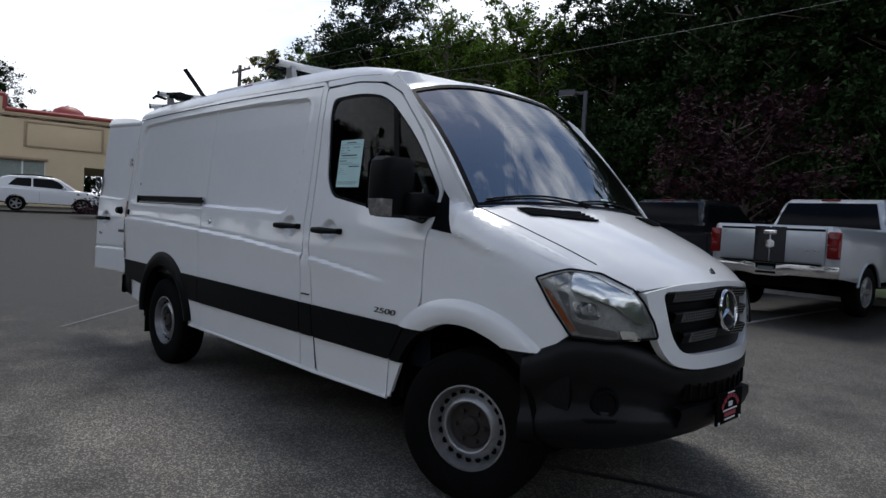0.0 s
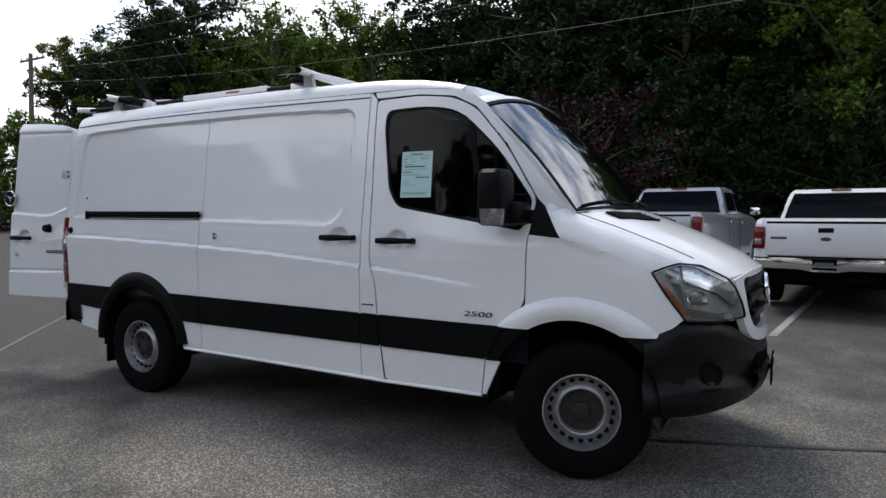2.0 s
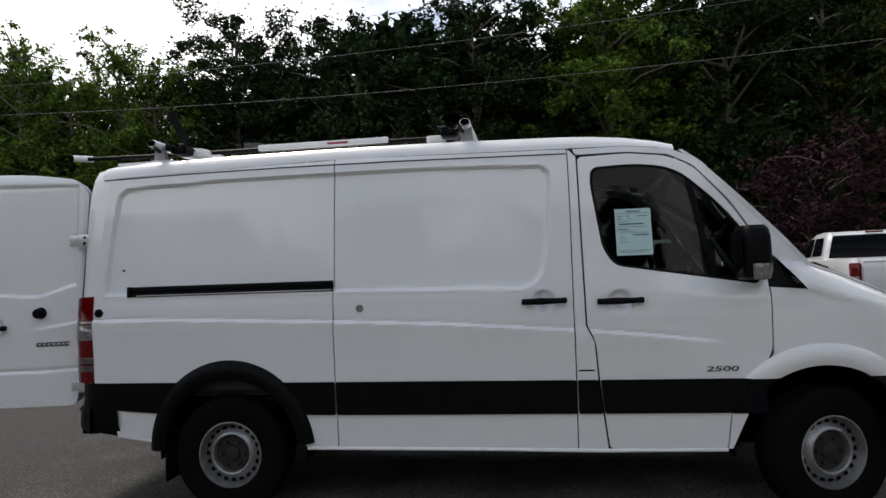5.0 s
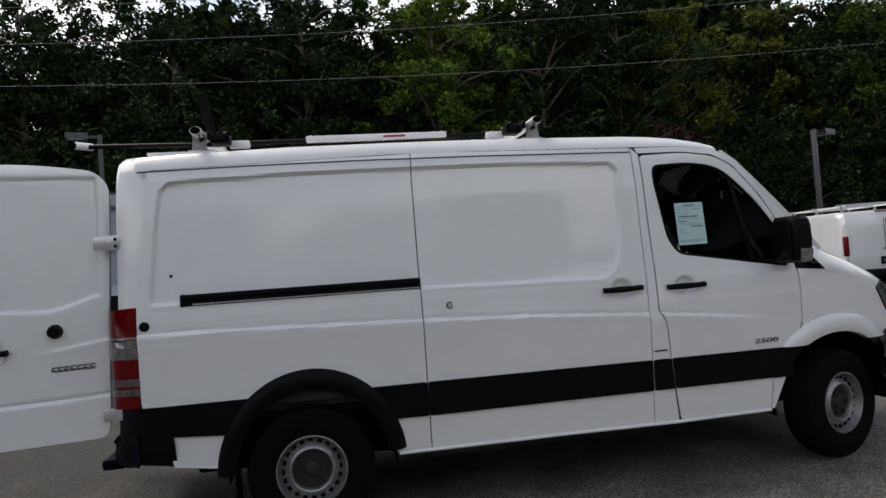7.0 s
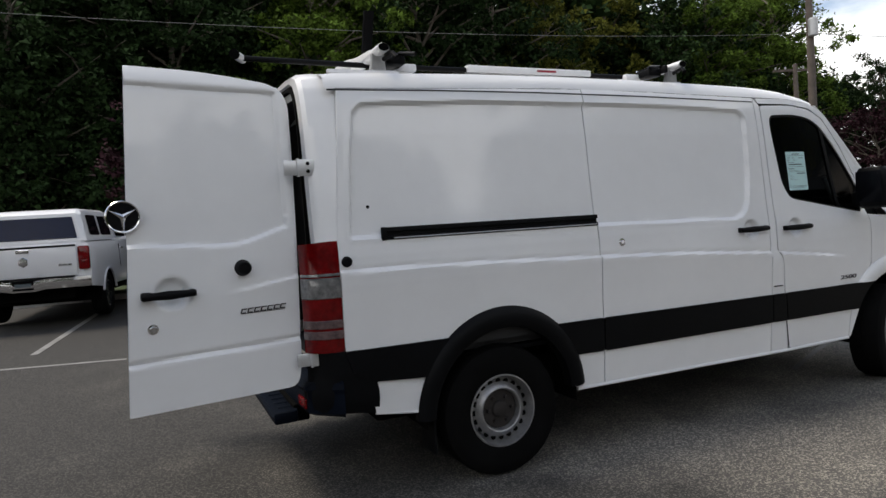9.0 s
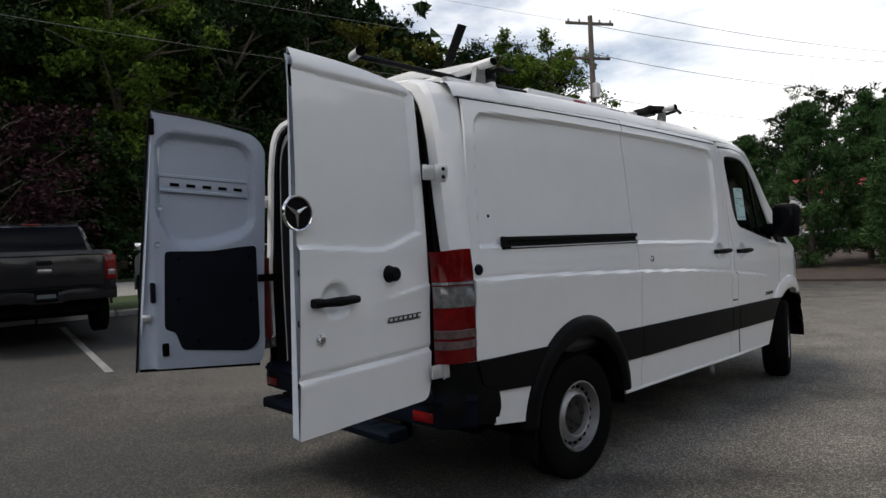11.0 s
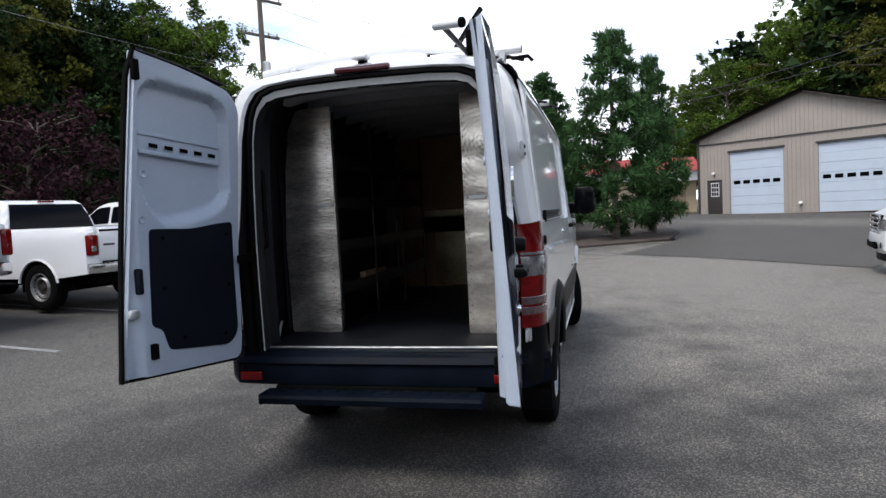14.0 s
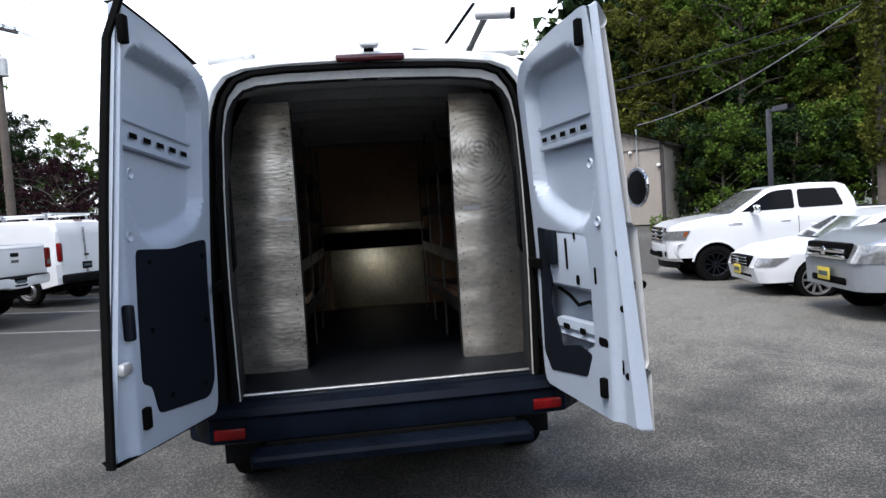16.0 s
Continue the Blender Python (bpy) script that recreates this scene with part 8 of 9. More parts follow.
def cream_store():
    c = Vector((-35.5, 6.55))
    g = thing("shop_building", "cream stucco shop with red roof edging", "shop building", at=(c.x, c.y, gz(c.x, c.y) - 0.1), turn=76)
    H = 5.25
    # local x along the front (towards +y), -y towards the lot
    wall = part("front_wall", sheet_bm([(-14, 0), (1.75, 0), (1.75, 2.45), (3.6, 2.45), (3.6, H), (-2.1, H), (-2.1, H + 0.75), (-3.0, H + 0.9), (-6.5, H + 1.5), (-14, H + 1.5)], lambda u, v: Vector((u, 0, v)), 1.0, holes=[[(-3.4, 1.25), (-0.15, 1.25), (-0.15, 2.6), (-3.4, 2.6)]], rim=(0, 0.35, 0)), M_STUCCO, g)
    part("side_wall", box_bm((1.65, 6.2, 1.5), (0.2, 11.6, 3.0)), M_STUCCO, g)
    part("canopy_soffit", box_bm((2.65, 6.2, 2.56), (1.8, 11.6, 0.2)), M_STUCCO, g)
    part("canopy_side", box_bm((3.5, 6.2, 3.94), (0.2, 11.6, 2.55)), M_STUCCO, g)
    part("canopy_post", box_bm((3.4, 11.6, 1.23), (0.3, 0.3, 2.46), 0.02), M_STUCCO, g)
    part("roof", box_bm((-5, 6, H - 0.3), (17, 12, 0.2)), M_ROOFDARK, g)
    for pts in ([(3.7, H), (-2.1, H)], [(-2.1, H), (-2.1, H + 0.75)], [(-2.1, H + 0.75), (-3.0, H + 0.9), (-6.5, H + 1.5), (-14, H + 1.5)]):
        part("red_coping", tube_bm([(x, 0, z + 0.04) for x, z in pts], 0.12, 6), M_REDROOF, g)
    part("cornice", box_bm((0.75, -0.06, H - 0.22), (5.8, 0.1, 0.12)), M_TRIM, g)
    pnl = part("wall_panel", box_bm((0.75, -0.03, 4.05), (3.6, 0.05, 1.25), 0.02), M_STUCCO, g)
    for x, z, w, h in ((0.75, 4.7, 3.8, 0.1), (0.75, 3.4, 3.8, 0.1), (-1.15, 4.05, 0.1, 1.4), (2.65, 4.05, 0.1, 1.4)):
        part("panel_moulding", box_bm((x, -0.06, z), (w, 0.08, h), 0.02), M_TRIM, pnl)
    win = part("window", box_bm((-1.78, 0.2, 1.92), (3.25, 0.04, 1.35)), M_SHOPGLASS, g, "pale shop window")
    for x in (-3.4, -2.3, -1.23, -0.15):
        part("window_bar", box_bm((x, 0.12, 1.92), (0.08, 0.1, 1.35)), M_SIGNWHITE, win)
    part("window_lintel", box_bm((-1.78, -0.05, 2.70), (3.5, 0.12, 0.14), 0.02), M_TRIM, win)
    part("roof_vent", lathe_bm([(0.9, 0), (0.9, 0.3), (0.75, 0.6), (0.4, 0.8), (0, 0.85)], Matrix.Translation((0.9, 1.5, H - 0.1)), 20), M_REDROOF, g, "red domed roof vent")
    return g


M_SHOPGLASS = material("shop_glass", (0.28, 0.32, 0.30), 0.15, var=0.2, coat=0.5)
cream_store()


def red_roof_shop():
    g = thing("roadside_shop", "low shop with a red mansard roof behind pines", "shop building", at=(44.5, -3.6, gz(44, -5)), turn=-68)
    part("wall", box_bm((-5, 4, 1.3), (20, 8, 2.6)), M_STUCCO, g)
    part("sign_band", box_bm((-5, -0.4, 2.7), (20, 0.3, 0.7)), M_SIGNWHITE, g)
    part("roof", loft_bm([[(5.2, -0.7, 3.05), (5.2, 0.6, 4.1), (5.2, 8, 4.1)], [(-15, -0.7, 3.05), (-15, 0.6, 4.1), (-15, 8, 4.1)]]), M_REDROOF, g)
    bm = bmesh.new()
    for k in range(12):
        add_box(bm, (3.6 - 0.75 * k, -0.57, 2.7), (0.42, 0.03, 0.36))
    part("sign_bars", bm, M_INK, g, flat=True)
    for x in (-11, -7, -3, 1.5):
        part("window", box_bm((x, -0.02, 1.3), (2.2, 0.06, 1.4)), M_BLACKGLASS, g)
    part("door", box_bm((3.6, -0.03, 1.05), (1.0, 0.08, 2.1)), M_TRIM, g)
    return g


red_roof_shop()
M_CARGREY = material("grey_car_paint", (0.20, 0.21, 0.23), 0.3, metal=0.4, var=0.05, coat=0.6)
saloon("grey saloon seen through the pines", "saloon_car", M_CARGREY, (38.0, -1.5, gz(38, 0)), 95, "saloon")
saloon("black saloon seen through the pines", "saloon_car", M_BLACKPAINT, (34.6, 4.5, gz(36, 5)), 96, "saloon")
saloon("silver saloon seen through the pines", "saloon_car", M_SILVER, (36.4, 8.5, gz(36, 8)), 96, "saloon")


# ---- poles, lamps, wires ----
def street_lamp(x, y, h, yaw):
    z = gz(x, y)
    p = thing("parking_lamp", "dark square parking-lot lamp post with shoebox head", "lamp post", group="lot lamps", at=(x, y, z), turn=yaw)
    part("post", box_bm((0, 0, h / 2), (0.12, 0.12, h), 0.01), M_LAMPPOST, p)
    part("base", lathe_bm([(0.22, 0), (0.22, 0.35), (0.2, 0.38), (0, 0.38)], None, 20), M_KERB, p)
    part("arm", box_bm((0.2, 0, h - 0.06), (0.4, 0.07, 0.08), 0.01), M_LAMPPOST, p)
    part("lamp_head", loft_bm([[(0.3 + 0.55 * k, y2 * (1 - 0.1 * k), h - 0.02 + dz) for y2, dz in ((-0.2, -0.12), (-0.18, 0.05), (0.18, 0.05), (0.2, -0.12))] for k in (0, 0.1, 0.9, 1.0)], close=True), M_LAMPPOST, p)
    part("lens", box_bm((0.58, 0, h - 0.15), (0.4, 0.28, 0.02)), M_CLEARLENS, p)


street_lamp(14.6, 11.7, 4.5, 20)
street_lamp(-5.9, 14.6, 5.6, 200)
street_lamp(15.6, -13.4, 4.6, 195)


def utility_pole(x, y, h, yaw, arms=2):
    z = gz(x, y)
    p = thing("utility_pole", "weathered timber utility pole with crossarms", "utility pole", group="utility poles", at=(x, y, z), turn=yaw)
    part("post", tube_bm([(0, 0, -0.3), (0, 0, h * 0.5), (0, 0, h)], [0.19, 0.16, 0.12], 12), M_POLE, p)
    for k in range(arms):
        a = part("crossarm", box_bm((0.08, 0, h - 0.35 - 1.75 * k), (0.10, 2.6 - 0.5 * k, 0.13), 0.01), M_POLE, p)
        for yy in (-1.15, -0.55, 0.55, 1.15):
            part("insulator", lathe_bm([(0.03, 0), (0.06, 0.04), (0.04, 0.08), (0.06, 0.12), (0, 0.16)], Matrix.Translation((0.08, yy * (1 - 0.19 * k), h - 0.28 - 1.75 * k)), 8), M_RACKGREY, a)
    if arms == 2:
        part("transformer", lathe_bm([(0, 0), (0.2, 0.02), (0.2, 0.7), (0.15, 0.76), (0, 0.78)], Matrix.Translation((-0.3, 0, h - 4.2)), 14), M_RACKGREY, p)
    return p


utility_pole(24.7, 14.6, 12.2, 60)
utility_pole(-37.0, 18.5, 10.2, 90, arms=1)
utility_pole(33.0, 21.5, 8.6, 70, arms=1)
utility_pole(18.0, -19.6, 11.0, 20, arms=1)


def wire(name, a, b, sag, r, mat, label):
    a, b = Vector(a), Vector(b)
    pts = [a.lerp(b, k / 24) - Vector((0, 0, sag * 4 * (k / 24) * (1 - k / 24))) for k in range(25)]
    return tagged(part(name, tube_bm(pts, r, 5), mat), label, "cable", group="overhead wires")


for dz, dy, sag in ((0.25, -1.1, 1.3), (0.25, 1.1, 1.2), (-1.6, 0.2, 1.5), (-3.8, 0.0, 1.4)):
    wire("overhead_wire", (24.7, 14.6 + dy, gz(24.7, 14.6) + 12 + dz), (-37, 18.5 + dy, gz(-37, 18.5) + 10 + dz * 0.4), sag, 0.007, M_WIREPALE, "thin grey overhead wire")
    wire("overhead_wire", (24.7, 14.6 + dy, gz(24.7, 14.6) + 12 + dz), (62, -4 + dy, 12.5 + dz), sag, 0.014, M_WIRE, "thin dark overhead wire against the sky")
wire("service_cable", (31.9, -16.2, 6.2), (17.5, -19.5, 9.0), 0.7, 0.028, M_WIREPALE, "pale twisted service cable to the garage")
for dz in (0.0, 0.35):
    wire("overhead_cable", (62, -2, 10.2 + dz), (19.5, -21, 8.6 + dz * 2), 0.9, 0.03, M_WIRE, "heavy black overhead cable")


# ---- signs and hedge by the exit ----
def sign_post(x, y, h, label, stop):
    p = thing("stop_sign" if stop else "road_sign", label, "road sign", at=(x, y, gz(x, y)), turn=-22)
    part("post", tube_bm([(0, 0, 0), (0, 0, h)], 0.03, 8), M_RACKGREY, p)
    if stop:
        for r, mat, o in ((0.40, M_SIGNWHITE, 0.03), (0.37, M_STOPRED, 0.036)):
            bm = bmesh.new()
            add_lathe(bm, [(0, 0.006), (r, 0.006), (r, -0.006), (0, -0.006)], Matrix.Translation((o + 0.01, 0, h - 0.1)) @ Matrix.Rotation(radians(90), 4, "Y") @ Matrix.Rotation(radians(22.5), 4, "Z"), 8)
            part("sign_face", bm, mat, p, flat=True)
        part("sign_words", text_bm("STOP", 0.30, 0.004, Matrix.Translation((0.056, 0, h - 0.1)) @ Matrix.Rotation(radians(90), 4, "Z") @ Matrix.Rotation(radians(90), 4, "X")), M_SIGNWHITE, p, flat=True)
    else:
        part("sign_face", box_bm((0.04, 0, h - 0.15), (0.012, 0.5, 0.65), 0.005), M_SIGNWHITE, p)
        part("sign_bars", box_bm((0.05, 0, h - 0.12), (0.006, 0.42, 0.4)), M_STOPRED, p)


sign_post(-24.7, 8.1, 2.4, "red octagonal stop sign on a steel post", True)
sign_post(-24.2, 9.2, 2.1, "red and white lane sign on a post", False)

# ---- plants ----
rng = random.Random(7)


def leaf_cloud(count, shape, size, seed, droop=0.3, flat=0.6):
    """Many small folded leaves, placed by shape(rng), joined into one mesh."""
    r = np.random.RandomState(seed)
    rr = random.Random(seed)
    P = np.array([shape(rr) for _ in range(count)])
    n = len(P)
    a = r.uniform(0, 2 * np.pi, n)
    tilt = r.normal(0, flat, n)
    d = np.stack([np.cos(a) * np.cos(tilt), np.sin(a) * np.cos(tilt), np.sin(tilt) - droop], 1)
    d /= np.linalg.norm(d, axis=1, keepdims=True)
    up = r.normal(0, 0.6, (n, 3)) + [0, 0, 1]
    side = np.cross(d, up)
    side /= np.linalg.norm(side, axis=1, keepdims=True) + 1e-9
    s = (size * r.uniform(0.6, 1.4, n))[:, None]
    v = np.stack([P - d * s * 0.45 - side * s * 0.36, P + side * s * 0.42 - d * s * 0.2, P + d * s * 0.65], 1).reshape(-1, 3)
    faces = np.arange(3 * n).reshape(-1, 3)
    me = bpy.data.meshes.new("crown")
    me.from_pydata(v.tolist(), [], faces.tolist())
    return me


def make_tree(name, label, h, spread, leaf_mat, seed, count=7000, size=0.26, low=0.25, lumps=34, category="tree"):
    """A tapered trunk, bent limbs and a crown of many small leaf clumps set along the limbs."""
    r = random.Random(seed)
    t = thing(name, label, category, group="wood edge trees")
    bm = bmesh.new()
    lean = (r.uniform(-0.5, 0.5), r.uniform(-0.5, 0.5))
    pts = [(lean[0] * (k / 8) ** 2 + r.uniform(-0.08, 0.08), lean[1] * (k / 8) ** 2 + r.uniform(-0.08, 0.08), h * 0.92 * k / 8 - 0.3) for k in range(9)]
    add_tube(bm, pts, [0.026 * h * (1 - k / 9) ** 0.8 * 0.5 + 0.02 for k in range(9)], 8)
    pads = []
    for k in range(lumps):
        t0 = low + (0.97 - low) * (k + r.random()) / lumps
        i = min(7, int(t0 * 8))
        base = Vector(pts[i]).lerp(Vector(pts[i + 1]), t0 * 8 - i)
        a = k * 2.4 + r.uniform(-0.4, 0.4)
        q = (t0 - low) / (1 - low)
        reach = spread * (0.45 + 0.65 * math.sin(math.pi * min(1, q * 0.8 + 0.2)) ** 0.8) * r.uniform(0.6, 1.05)
        tip = base + Vector((math.cos(a) * reach, math.sin(a) * reach, reach * r.uniform(0.1, 0.7)))
        mid = base.lerp(tip, 0.5) + Vector((0, 0, reach * 0.1))
        add_tube(bm, [base, mid, tip], [0.005 * h, 0.0035 * h, 0.001 * h], 5)
        for _ in range(7):
            u = r.uniform(0.35, 1.08)
            c = base.lerp(tip, u) + Vector((r.gauss(0, 1), r.gauss(0, 1), r.gauss(0, 0.9))) * spread * 0.13
            pads.append((c, spread * r.uniform(0.07, 0.17)))
    part("trunk", bm, M_BARK, t)

    def shape(rr):
        c, rad = rr.choice(pads)
        q = Vector((rr.gauss(0, 1), rr.gauss(0, 1), rr.gauss(0, 1))).normalized() * rad * (0.35 + 0.75 * rr.random())
        q.z = q.z * 0.8 + 0.15 * rad
        if rr.random() < 0.12:
            q *= 1.9
        return c + q

    me = leaf_cloud(count, shape, size, seed)
    me.materials.append(leaf_mat)
    ob = new("crown", me)
    ob.parent = t
    return t


def make_pine(name, label, h, spread, seed, count=9000):
    r = random.Random(seed)
    t = thing(name, label, "pine tree", group="island pines")
    bm = bmesh.new()
    add_tube(bm, [(0, 0, -0.2), (0.05, 0.02, h * 0.5), (0, 0, h)], [0.02 * h, 0.013 * h, 0.01], 8)
    tips = []
    for k in range(46):
        t0 = 0.03 + 0.95 * k / 46
        a = k * 2.4 + r.uniform(-0.3, 0.3)
        reach = spread * (1 - t0) ** 0.75 * min(1, 0.55 + 3 * t0) * r.uniform(0.65, 1.1) + 0.25
        base = Vector((0, 0, h * t0))
        tip = base + Vector((math.cos(a) * reach, math.sin(a) * reach, reach * r.uniform(0.0, 0.35)))
        add_tube(bm, [base, base.lerp(tip, 0.5) - Vector((0, 0, 0.05 * reach)), tip], [0.035, 0.022, 0.008], 5)
        tips.append((base, tip, reach))
    part("trunk", bm, M_BARK, t)

    rr = random.Random(seed + 1)
    rs = np.random.RandomState(seed)
    tufts = []
    for b, e, reach in tips:
        for k in range(3 + int(3.2 * reach)):
            c = b.lerp(e, rr.uniform(0.32, 1.04)) + Vector((rr.gauss(0, 1), rr.gauss(0, 1), rr.gauss(0.35, 0.5))) * (0.06 + 0.10 * reach)
            tufts.append((c, rr.uniform(0.10, 0.20)))
    for k in range(9):
        tufts.append((Vector((rr.gauss(0, 0.06), rr.gauss(0, 0.06), h * (0.86 + 0.017 * k))), 0.09))
    pick = [rr.choice(tufts) for _ in range(count)]
    C = np.array([c for c, r0 in pick])
    d = rs.normal(0, 1, (count, 3)) + [0, 0, 0.55]
    d /= np.linalg.norm(d, axis=1, keepdims=True)
    P = C + d * (np.array([r0 for c, r0 in pick]) * rs.uniform(0.1, 0.8, count))[:, None]
    side = np.cross(d, rs.normal(0, 1, (count, 3)))
    side /= np.linalg.norm(side, axis=1, keepdims=True) + 1e-9
    s = rs.uniform(0.22, 0.46, count)[:, None]
    vv = np.stack([P, P + d * s * 0.5 + side * s * 0.075, P + d * s, P + d * s * 0.5 - side * s * 0.075], 1).reshape(-1, 3)
    me = bpy.data.meshes.new("needles")
    me.from_pydata(vv.tolist(), [], np.arange(4 * count).reshape(-1, 4).tolist())
    me.materials.append(M_LEAF[4])
    ob = new("needles", me)
    ob.parent = t
    return t


kinds = [
    make_tree("maple_tree", "tall green broadleaf tree at the wood's edge", 15, 3.7, M_LEAF[0], 11, 22000, size=0.19),
    make_tree("oak_tree", "tall dark green broadleaf tree at the wood's edge", 16, 4.1, M_LEAF[1], 12, 22000, size=0.195),
    make_tree("ash_tree", "slender broadleaf tree with yellowing leaves", 14, 3.2, M_LEAF[2], 13, 15000, size=0.21),
    make_tree("oak_tree", "broad dark green tree with drooping limbs", 13, 4.4, M_LEAF[1], 14, 22000, low=0.12, size=0.195),
    make_tree("locust_tree", "open thin-leaved tree with sky showing through", 16, 3.4, M_LEAF[0], 15, 9000, low=0.3, size=0.20),
    make_tree("understorey_tree", "low leafy understorey tree down to the ground", 7.5, 3.0, M_LEAF[0], 16, 11000, low=0.03, size=0.20),
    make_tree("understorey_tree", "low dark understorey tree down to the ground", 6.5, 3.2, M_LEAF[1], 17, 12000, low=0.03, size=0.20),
    make_tree("filler_beech_tree", "dense dark filler beech, in the wood's depth and out of view", 14.5, 4.8, M_LEAF[1], 18, 5600, low=0.06, size=0.66, lumps=44),
]
spots = []
# the long wood beyond the road
for k in range(27):
    x = -48 + 3.4 * k + rng.uniform(-0.9, 0.9)
    if -34 < x < -15:
        # a thinner, lower stretch with sky behind it
        spots.append((x, 28.5 + rng.uniform(-0.8, 2.2), (4, 0)[k % 2], rng.uniform(0.9, 1.02)))
        spots.append((x + 1.2, 33.5, (4, 0)[k % 2], rng.uniform(0.85, 0.95)))
        spots.append((x + 0.6, 27.0 + rng.uniform(-0.5, 1.2), 5, rng.uniform(0.85, 1.2)))
        continue
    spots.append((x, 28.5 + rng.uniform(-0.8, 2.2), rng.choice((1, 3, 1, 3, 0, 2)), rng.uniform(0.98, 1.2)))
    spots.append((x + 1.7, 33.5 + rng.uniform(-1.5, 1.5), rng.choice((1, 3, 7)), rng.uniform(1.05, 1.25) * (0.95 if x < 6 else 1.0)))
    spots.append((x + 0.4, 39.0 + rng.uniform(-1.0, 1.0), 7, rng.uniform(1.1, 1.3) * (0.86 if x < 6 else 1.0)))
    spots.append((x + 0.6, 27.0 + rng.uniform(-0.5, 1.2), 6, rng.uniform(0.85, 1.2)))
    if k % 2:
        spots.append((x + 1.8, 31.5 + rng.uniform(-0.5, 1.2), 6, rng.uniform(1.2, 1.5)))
# further wood to the north-west, behind the exit
spots.append((-55.3, 7.0, 1, 0.74))
spots.append((-29.0, 13.9, 5, 0.78))
spots.append((-30.6, 16.4, 5, 0.62))
for k in range(11):
    spots.append((-50 - rng.uniform(0, 9), 12 + 2.8 * k + rng.uniform(-1, 1), rng.choice((0, 1, 3, 5)), rng.uniform(0.4, 0.52)))
    spots.append((-47 - rng.uniform(0, 3), 13 + 2.8 * k + rng.uniform(-1, 1), 6, rng.uniform(0.5, 0.7)))
# unseen trees added to the south-west, to keep sky glare off the van's side
for k in range(12):
    spots.append((-42 - rng.uniform(0, 8), -6 - 3.2 * k, 7, rng.uniform(1.0, 1.25)))
# hillside behind the garage and along the south-east
for k in range(18):
    a = radians(-9 - 2.6 * k)
    d = rng.uniform(60, 66) if k < 6 else rng.uniform(46, 50)
    spots.append((-4 + d * math.cos(a), d * math.sin(a), rng.choice((0, 0, 2, 4)), rng.uniform(0.95, 1.12) * min(1.05, 0.62 + 0.11 * k)))
    d += 6
    spots.append((-4 + d * math.cos(a + 0.02), d * math.sin(a + 0.02), rng.choice((0, 0, 7)), rng.uniform(1.1, 1.3) * min(1.05, 0.58 + 0.11 * k)))
    if k >= 8:
        d -= 10
        spots.append((-4 + d * math.cos(a + 0.03), d * math.sin(a + 0.03), rng.choice((5, 5, 6)), rng.uniform(0.6, 0.95)))
        d += 7
        spots.append((-4 + d * math.cos(a + 0.01), d * math.sin(a + 0.01), rng.choice((6, 5, 6)), rng.uniform(1.0, 1.4)))
    elif k < 6:
        d -= 9
        spots.append((-4 + d * math.cos(a + 0.03), d * math.sin(a + 0.03), rng.choice((5, 5, 6)), rng.uniform(0.6, 0.95)))
# unseen trees added behind the camera: they darken the van's side and its reflections
for k in range(14):
    spots.append((14 - 5.0 * k + rng.uniform(-1, 1), -30 + rng.uniform(-3, 2), 7, rng.uniform(0.55, 0.95)))
# low far trees beyond the pines, and east beyond the pole
for k in range(9):
    spots.append((66 + rng.uniform(-4, 6), -8 + 6.5 * k, rng.choice((1, 1, 3)), rng.uniform(0.6, 0.85)))
# the wood's eastern end, beyond the pole
for x, y, k, sc in ((36, 27, 1, 0.72), (41, 26, 3, 0.70), (46, 24.5, 1, 0.66), (51, 23, 0, 0.64), (56, 21, 3, 0.66), (39, 31, 7, 0.75), (48, 29, 7, 0.72), (60, 16, 1, 0.6), (37, 26, 0, 1.06), (32.5, 27.5, 0, 1.12), (55, 12.5, 1, 0.86), (52, 16.5, 3, 0.72), (58, 8.0, 1, 0.74)):
    spots.append((x, y, k, sc))
first = set()
for x, y, k, sc in spots:
    m = Matrix.Translation((x, y, gz(x, y) - 0.1 + (0.09 * max(0, math.hypot(x, y) - 34) if y < -6 else 0))) @ Matrix.Rotation(rng.uniform(0, 6.28), 4, "Z") @ Matrix.Diagonal((sc, sc, sc * rng.uniform(0.92, 1.08), 1))
    if k not in first:
        first.add(k)
        kinds[k].matrix_basis = m
    else:
        c = copy_thing(kinds[k], m)
        c.matrix_basis = m

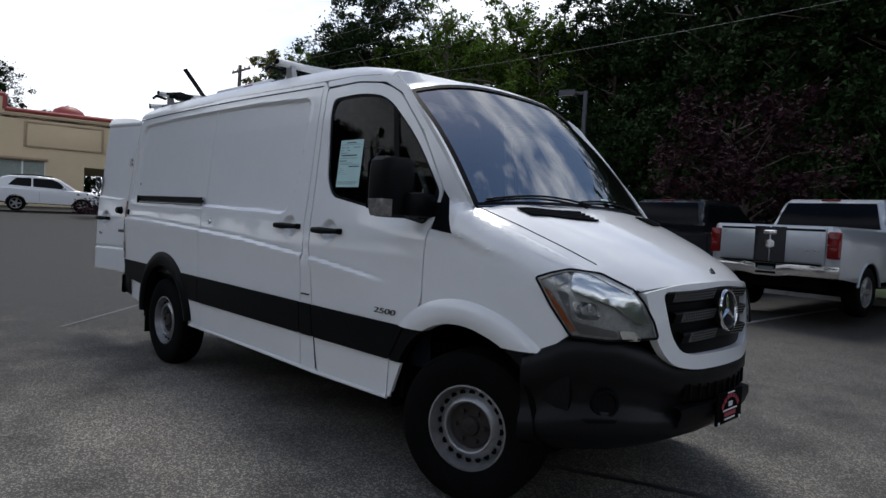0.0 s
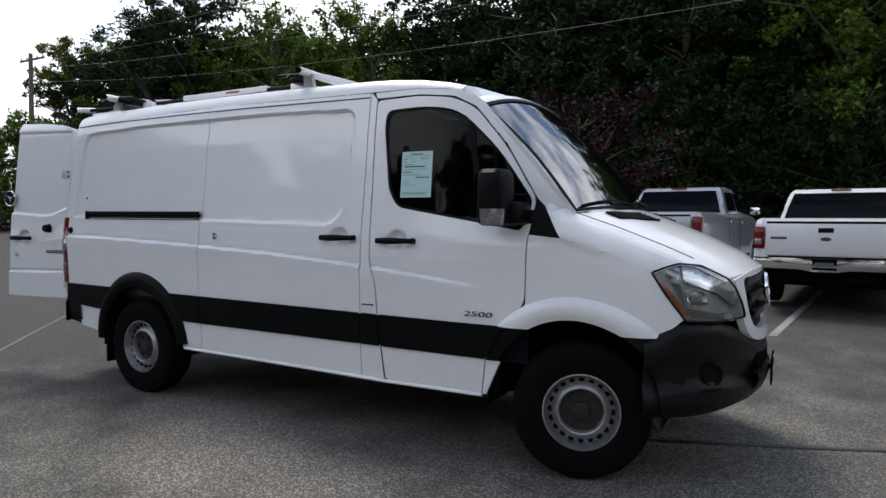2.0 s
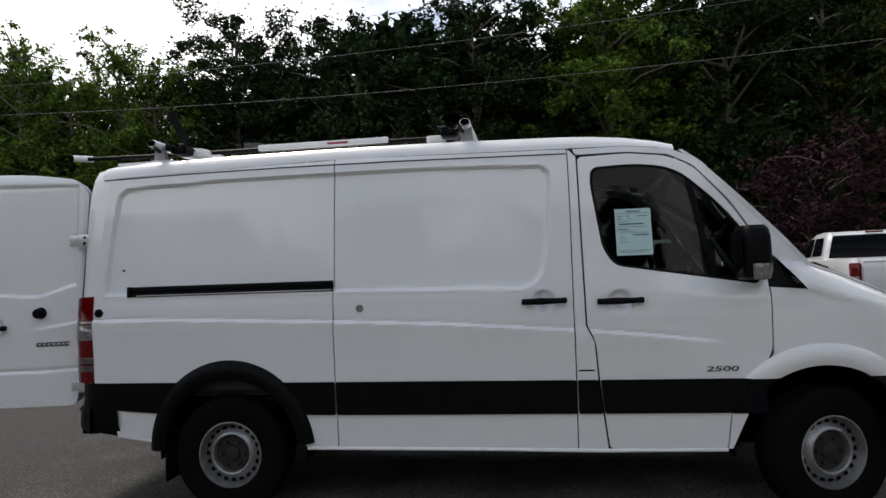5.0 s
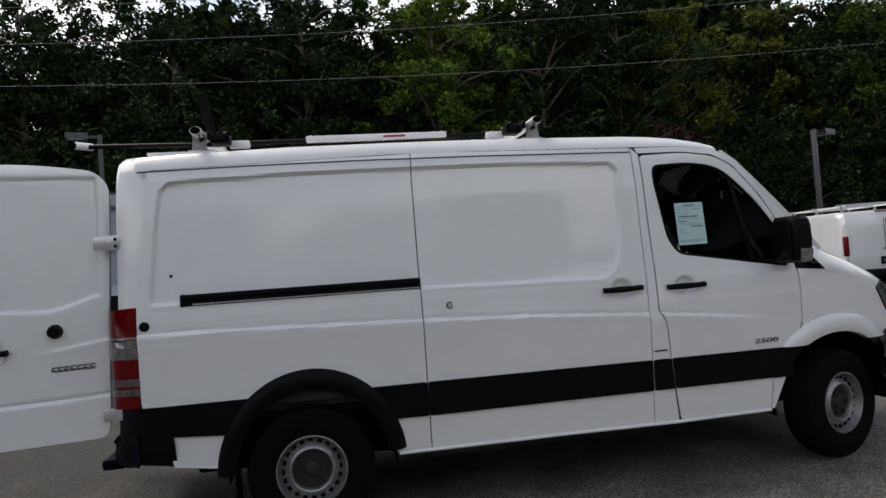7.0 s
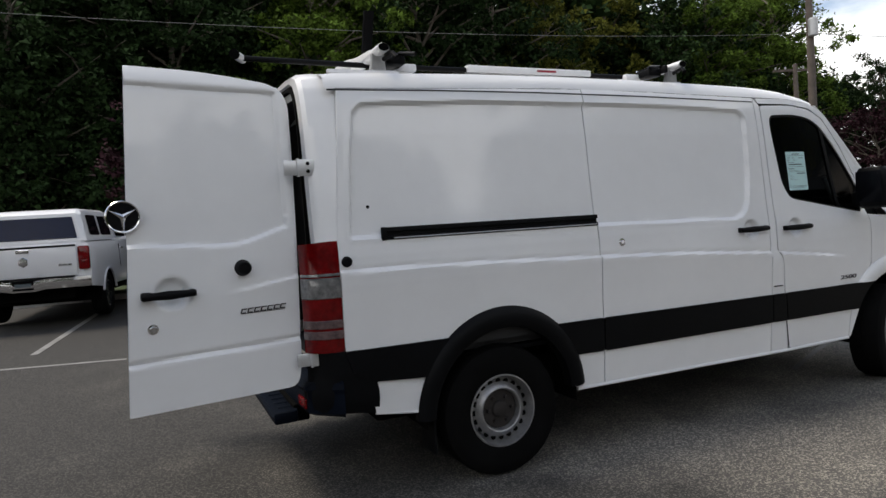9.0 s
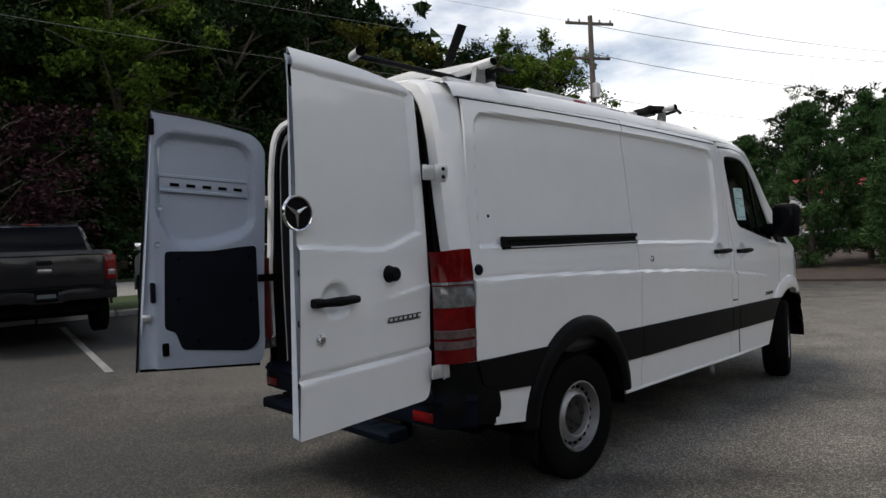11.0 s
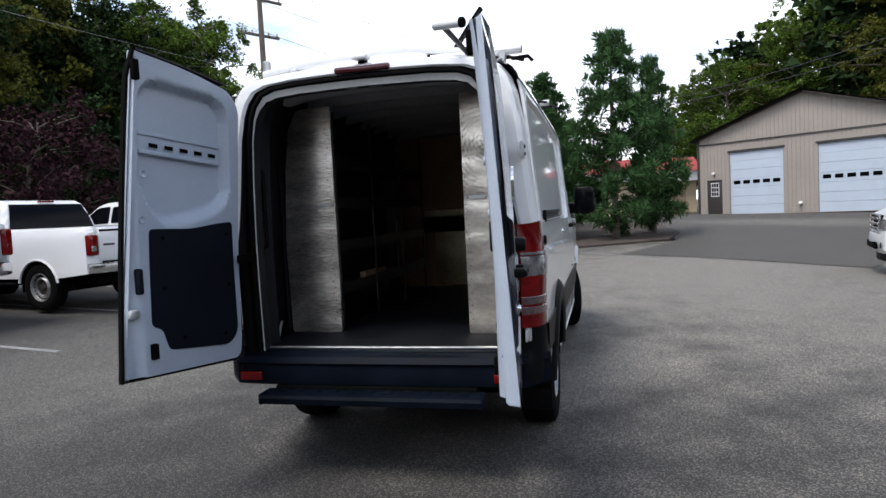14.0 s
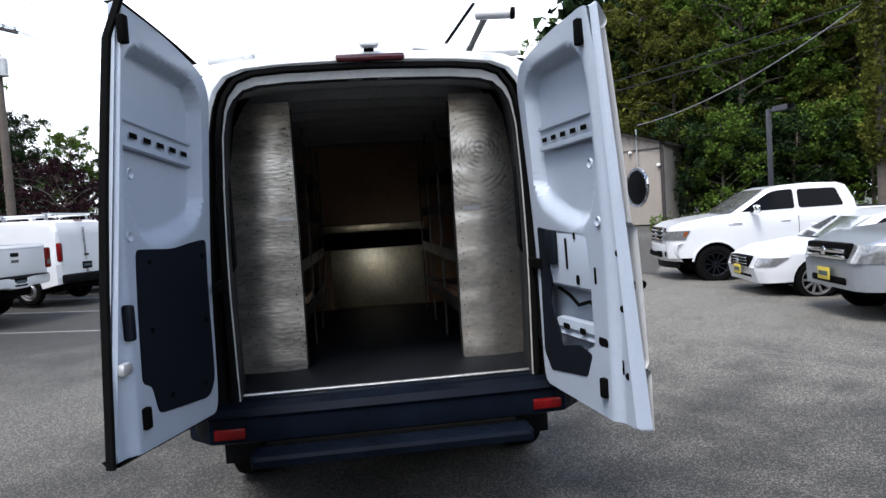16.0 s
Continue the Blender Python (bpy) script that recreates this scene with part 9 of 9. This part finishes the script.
plum = make_tree("plum_tree", "small purple-leaved plum tree on the grass strip", 4.9, 2.3, M_LEAF[3], 31, 9500, size=0.13, low=0.12, lumps=34)
plum.matrix_basis = pose(-0.4, 14.2, gz(0, 14.2))
copy_thing(plum, pose(9.7, 14.0, gz(9, 14), 0, 0, 100))
copy_thing(plum, pose(27.5, 13.4, gz(27, 13), 0, 0, 220))
pine = make_pine("white_pine", "dense young white pine on the mulched island", 8.8, 3.1, 41, 26000)
pine.matrix_basis = pose(20.8, -1.85, gz(21, -1)) @ Matrix.Diagonal((0.80, 0.80, 0.88, 1))
for x, y, sc, rz in ((21.2, 1.1, 0.66, 50), (23.5, 0.9, 0.78, 120), (22.0, 4.2, 0.66, 200), (25.5, 3.2, 0.72, 280), (22.8, -3.4, 0.80, 20), (29.0, 1.0, 0.7, 75), (24.0, 7.0, 0.58, 160)):
    m = pose(x, y, gz(x, y), 0, 0, rz) @ Matrix.Diagonal((sc * (0.62 if sc == 0.8 else 0.95), sc * (0.62 if sc == 0.8 else 0.95), sc, 1))
    copy_thing(pine, m).matrix_basis = m

# creeper climbing the pole beside the parked cars
me = leaf_cloud(4200, lambda r: (lambda z, a: Vector((18.0 + math.cos(a) * r.uniform(0.2, 0.55 + 0.35 * math.sin(z * 2.1) ** 2), -19.6 + math.sin(a) * r.uniform(0.2, 0.55 + 0.35 * math.cos(z * 1.7) ** 2), z)))(r.uniform(2.6, 10.4), r.uniform(0, 6.28)), 0.17, 29)
me.materials.append(M_LEAF[2])
tagged(new("climbing_creeper", me), "yellow-green creeper grown up a utility pole", "creeper", kind="stuff")

# hedge by the exit, weeds and rocks under the right-hand wood
hr = random.Random(5)
me = leaf_cloud(5000, lambda r: Vector((-26 + r.uniform(-1.2, 1.2), 9.5 + r.uniform(-4, 8), gz(-26, 9) + 0.1 + abs(r.gauss(0, 0.32)))), 0.12, 9)
me.materials.append(M_LEAF[3])
tagged(new("hedge", me), "low dark red hedge along the exit", "hedge", kind="stuff")
me = leaf_cloud(5000, lambda r: (lambda a, d: Vector((-4 + d * math.cos(a), d * math.sin(a), 0.1 + abs(r.gauss(0, 0.35)))))(radians(r.uniform(-50, -25)), r.uniform(31, 38)), 0.2, 19)
me.materials.append(M_LEAF[0])
tagged(new("undergrowth", me), "low green weeds along the wood's edge", "undergrowth", kind="stuff")
for k in range(9):
    a = radians(-27.5 - 0.55 * k)
    d = 31.5 + hr.uniform(-0.7, 0.7)
    bm = bmesh.new()
    bmesh.ops.create_icosphere(bm, subdivisions=2, radius=0.42 * hr.uniform(0.6, 1.2))
    for v in bm.verts:
        v.co *= 1 + 0.28 * noise.noise(v.co * 2.4 + Vector((k * 7, 0, 0)))
        v.co.z *= 0.7
    bmesh.ops.translate(bm, vec=(-4 + d * math.cos(a), d * math.sin(a), 0.18), verts=bm.verts)
    tagged(part("boulder", bm, M_ROCK), "pale grey boulder at the lot's edge", "rock", group="boulders")
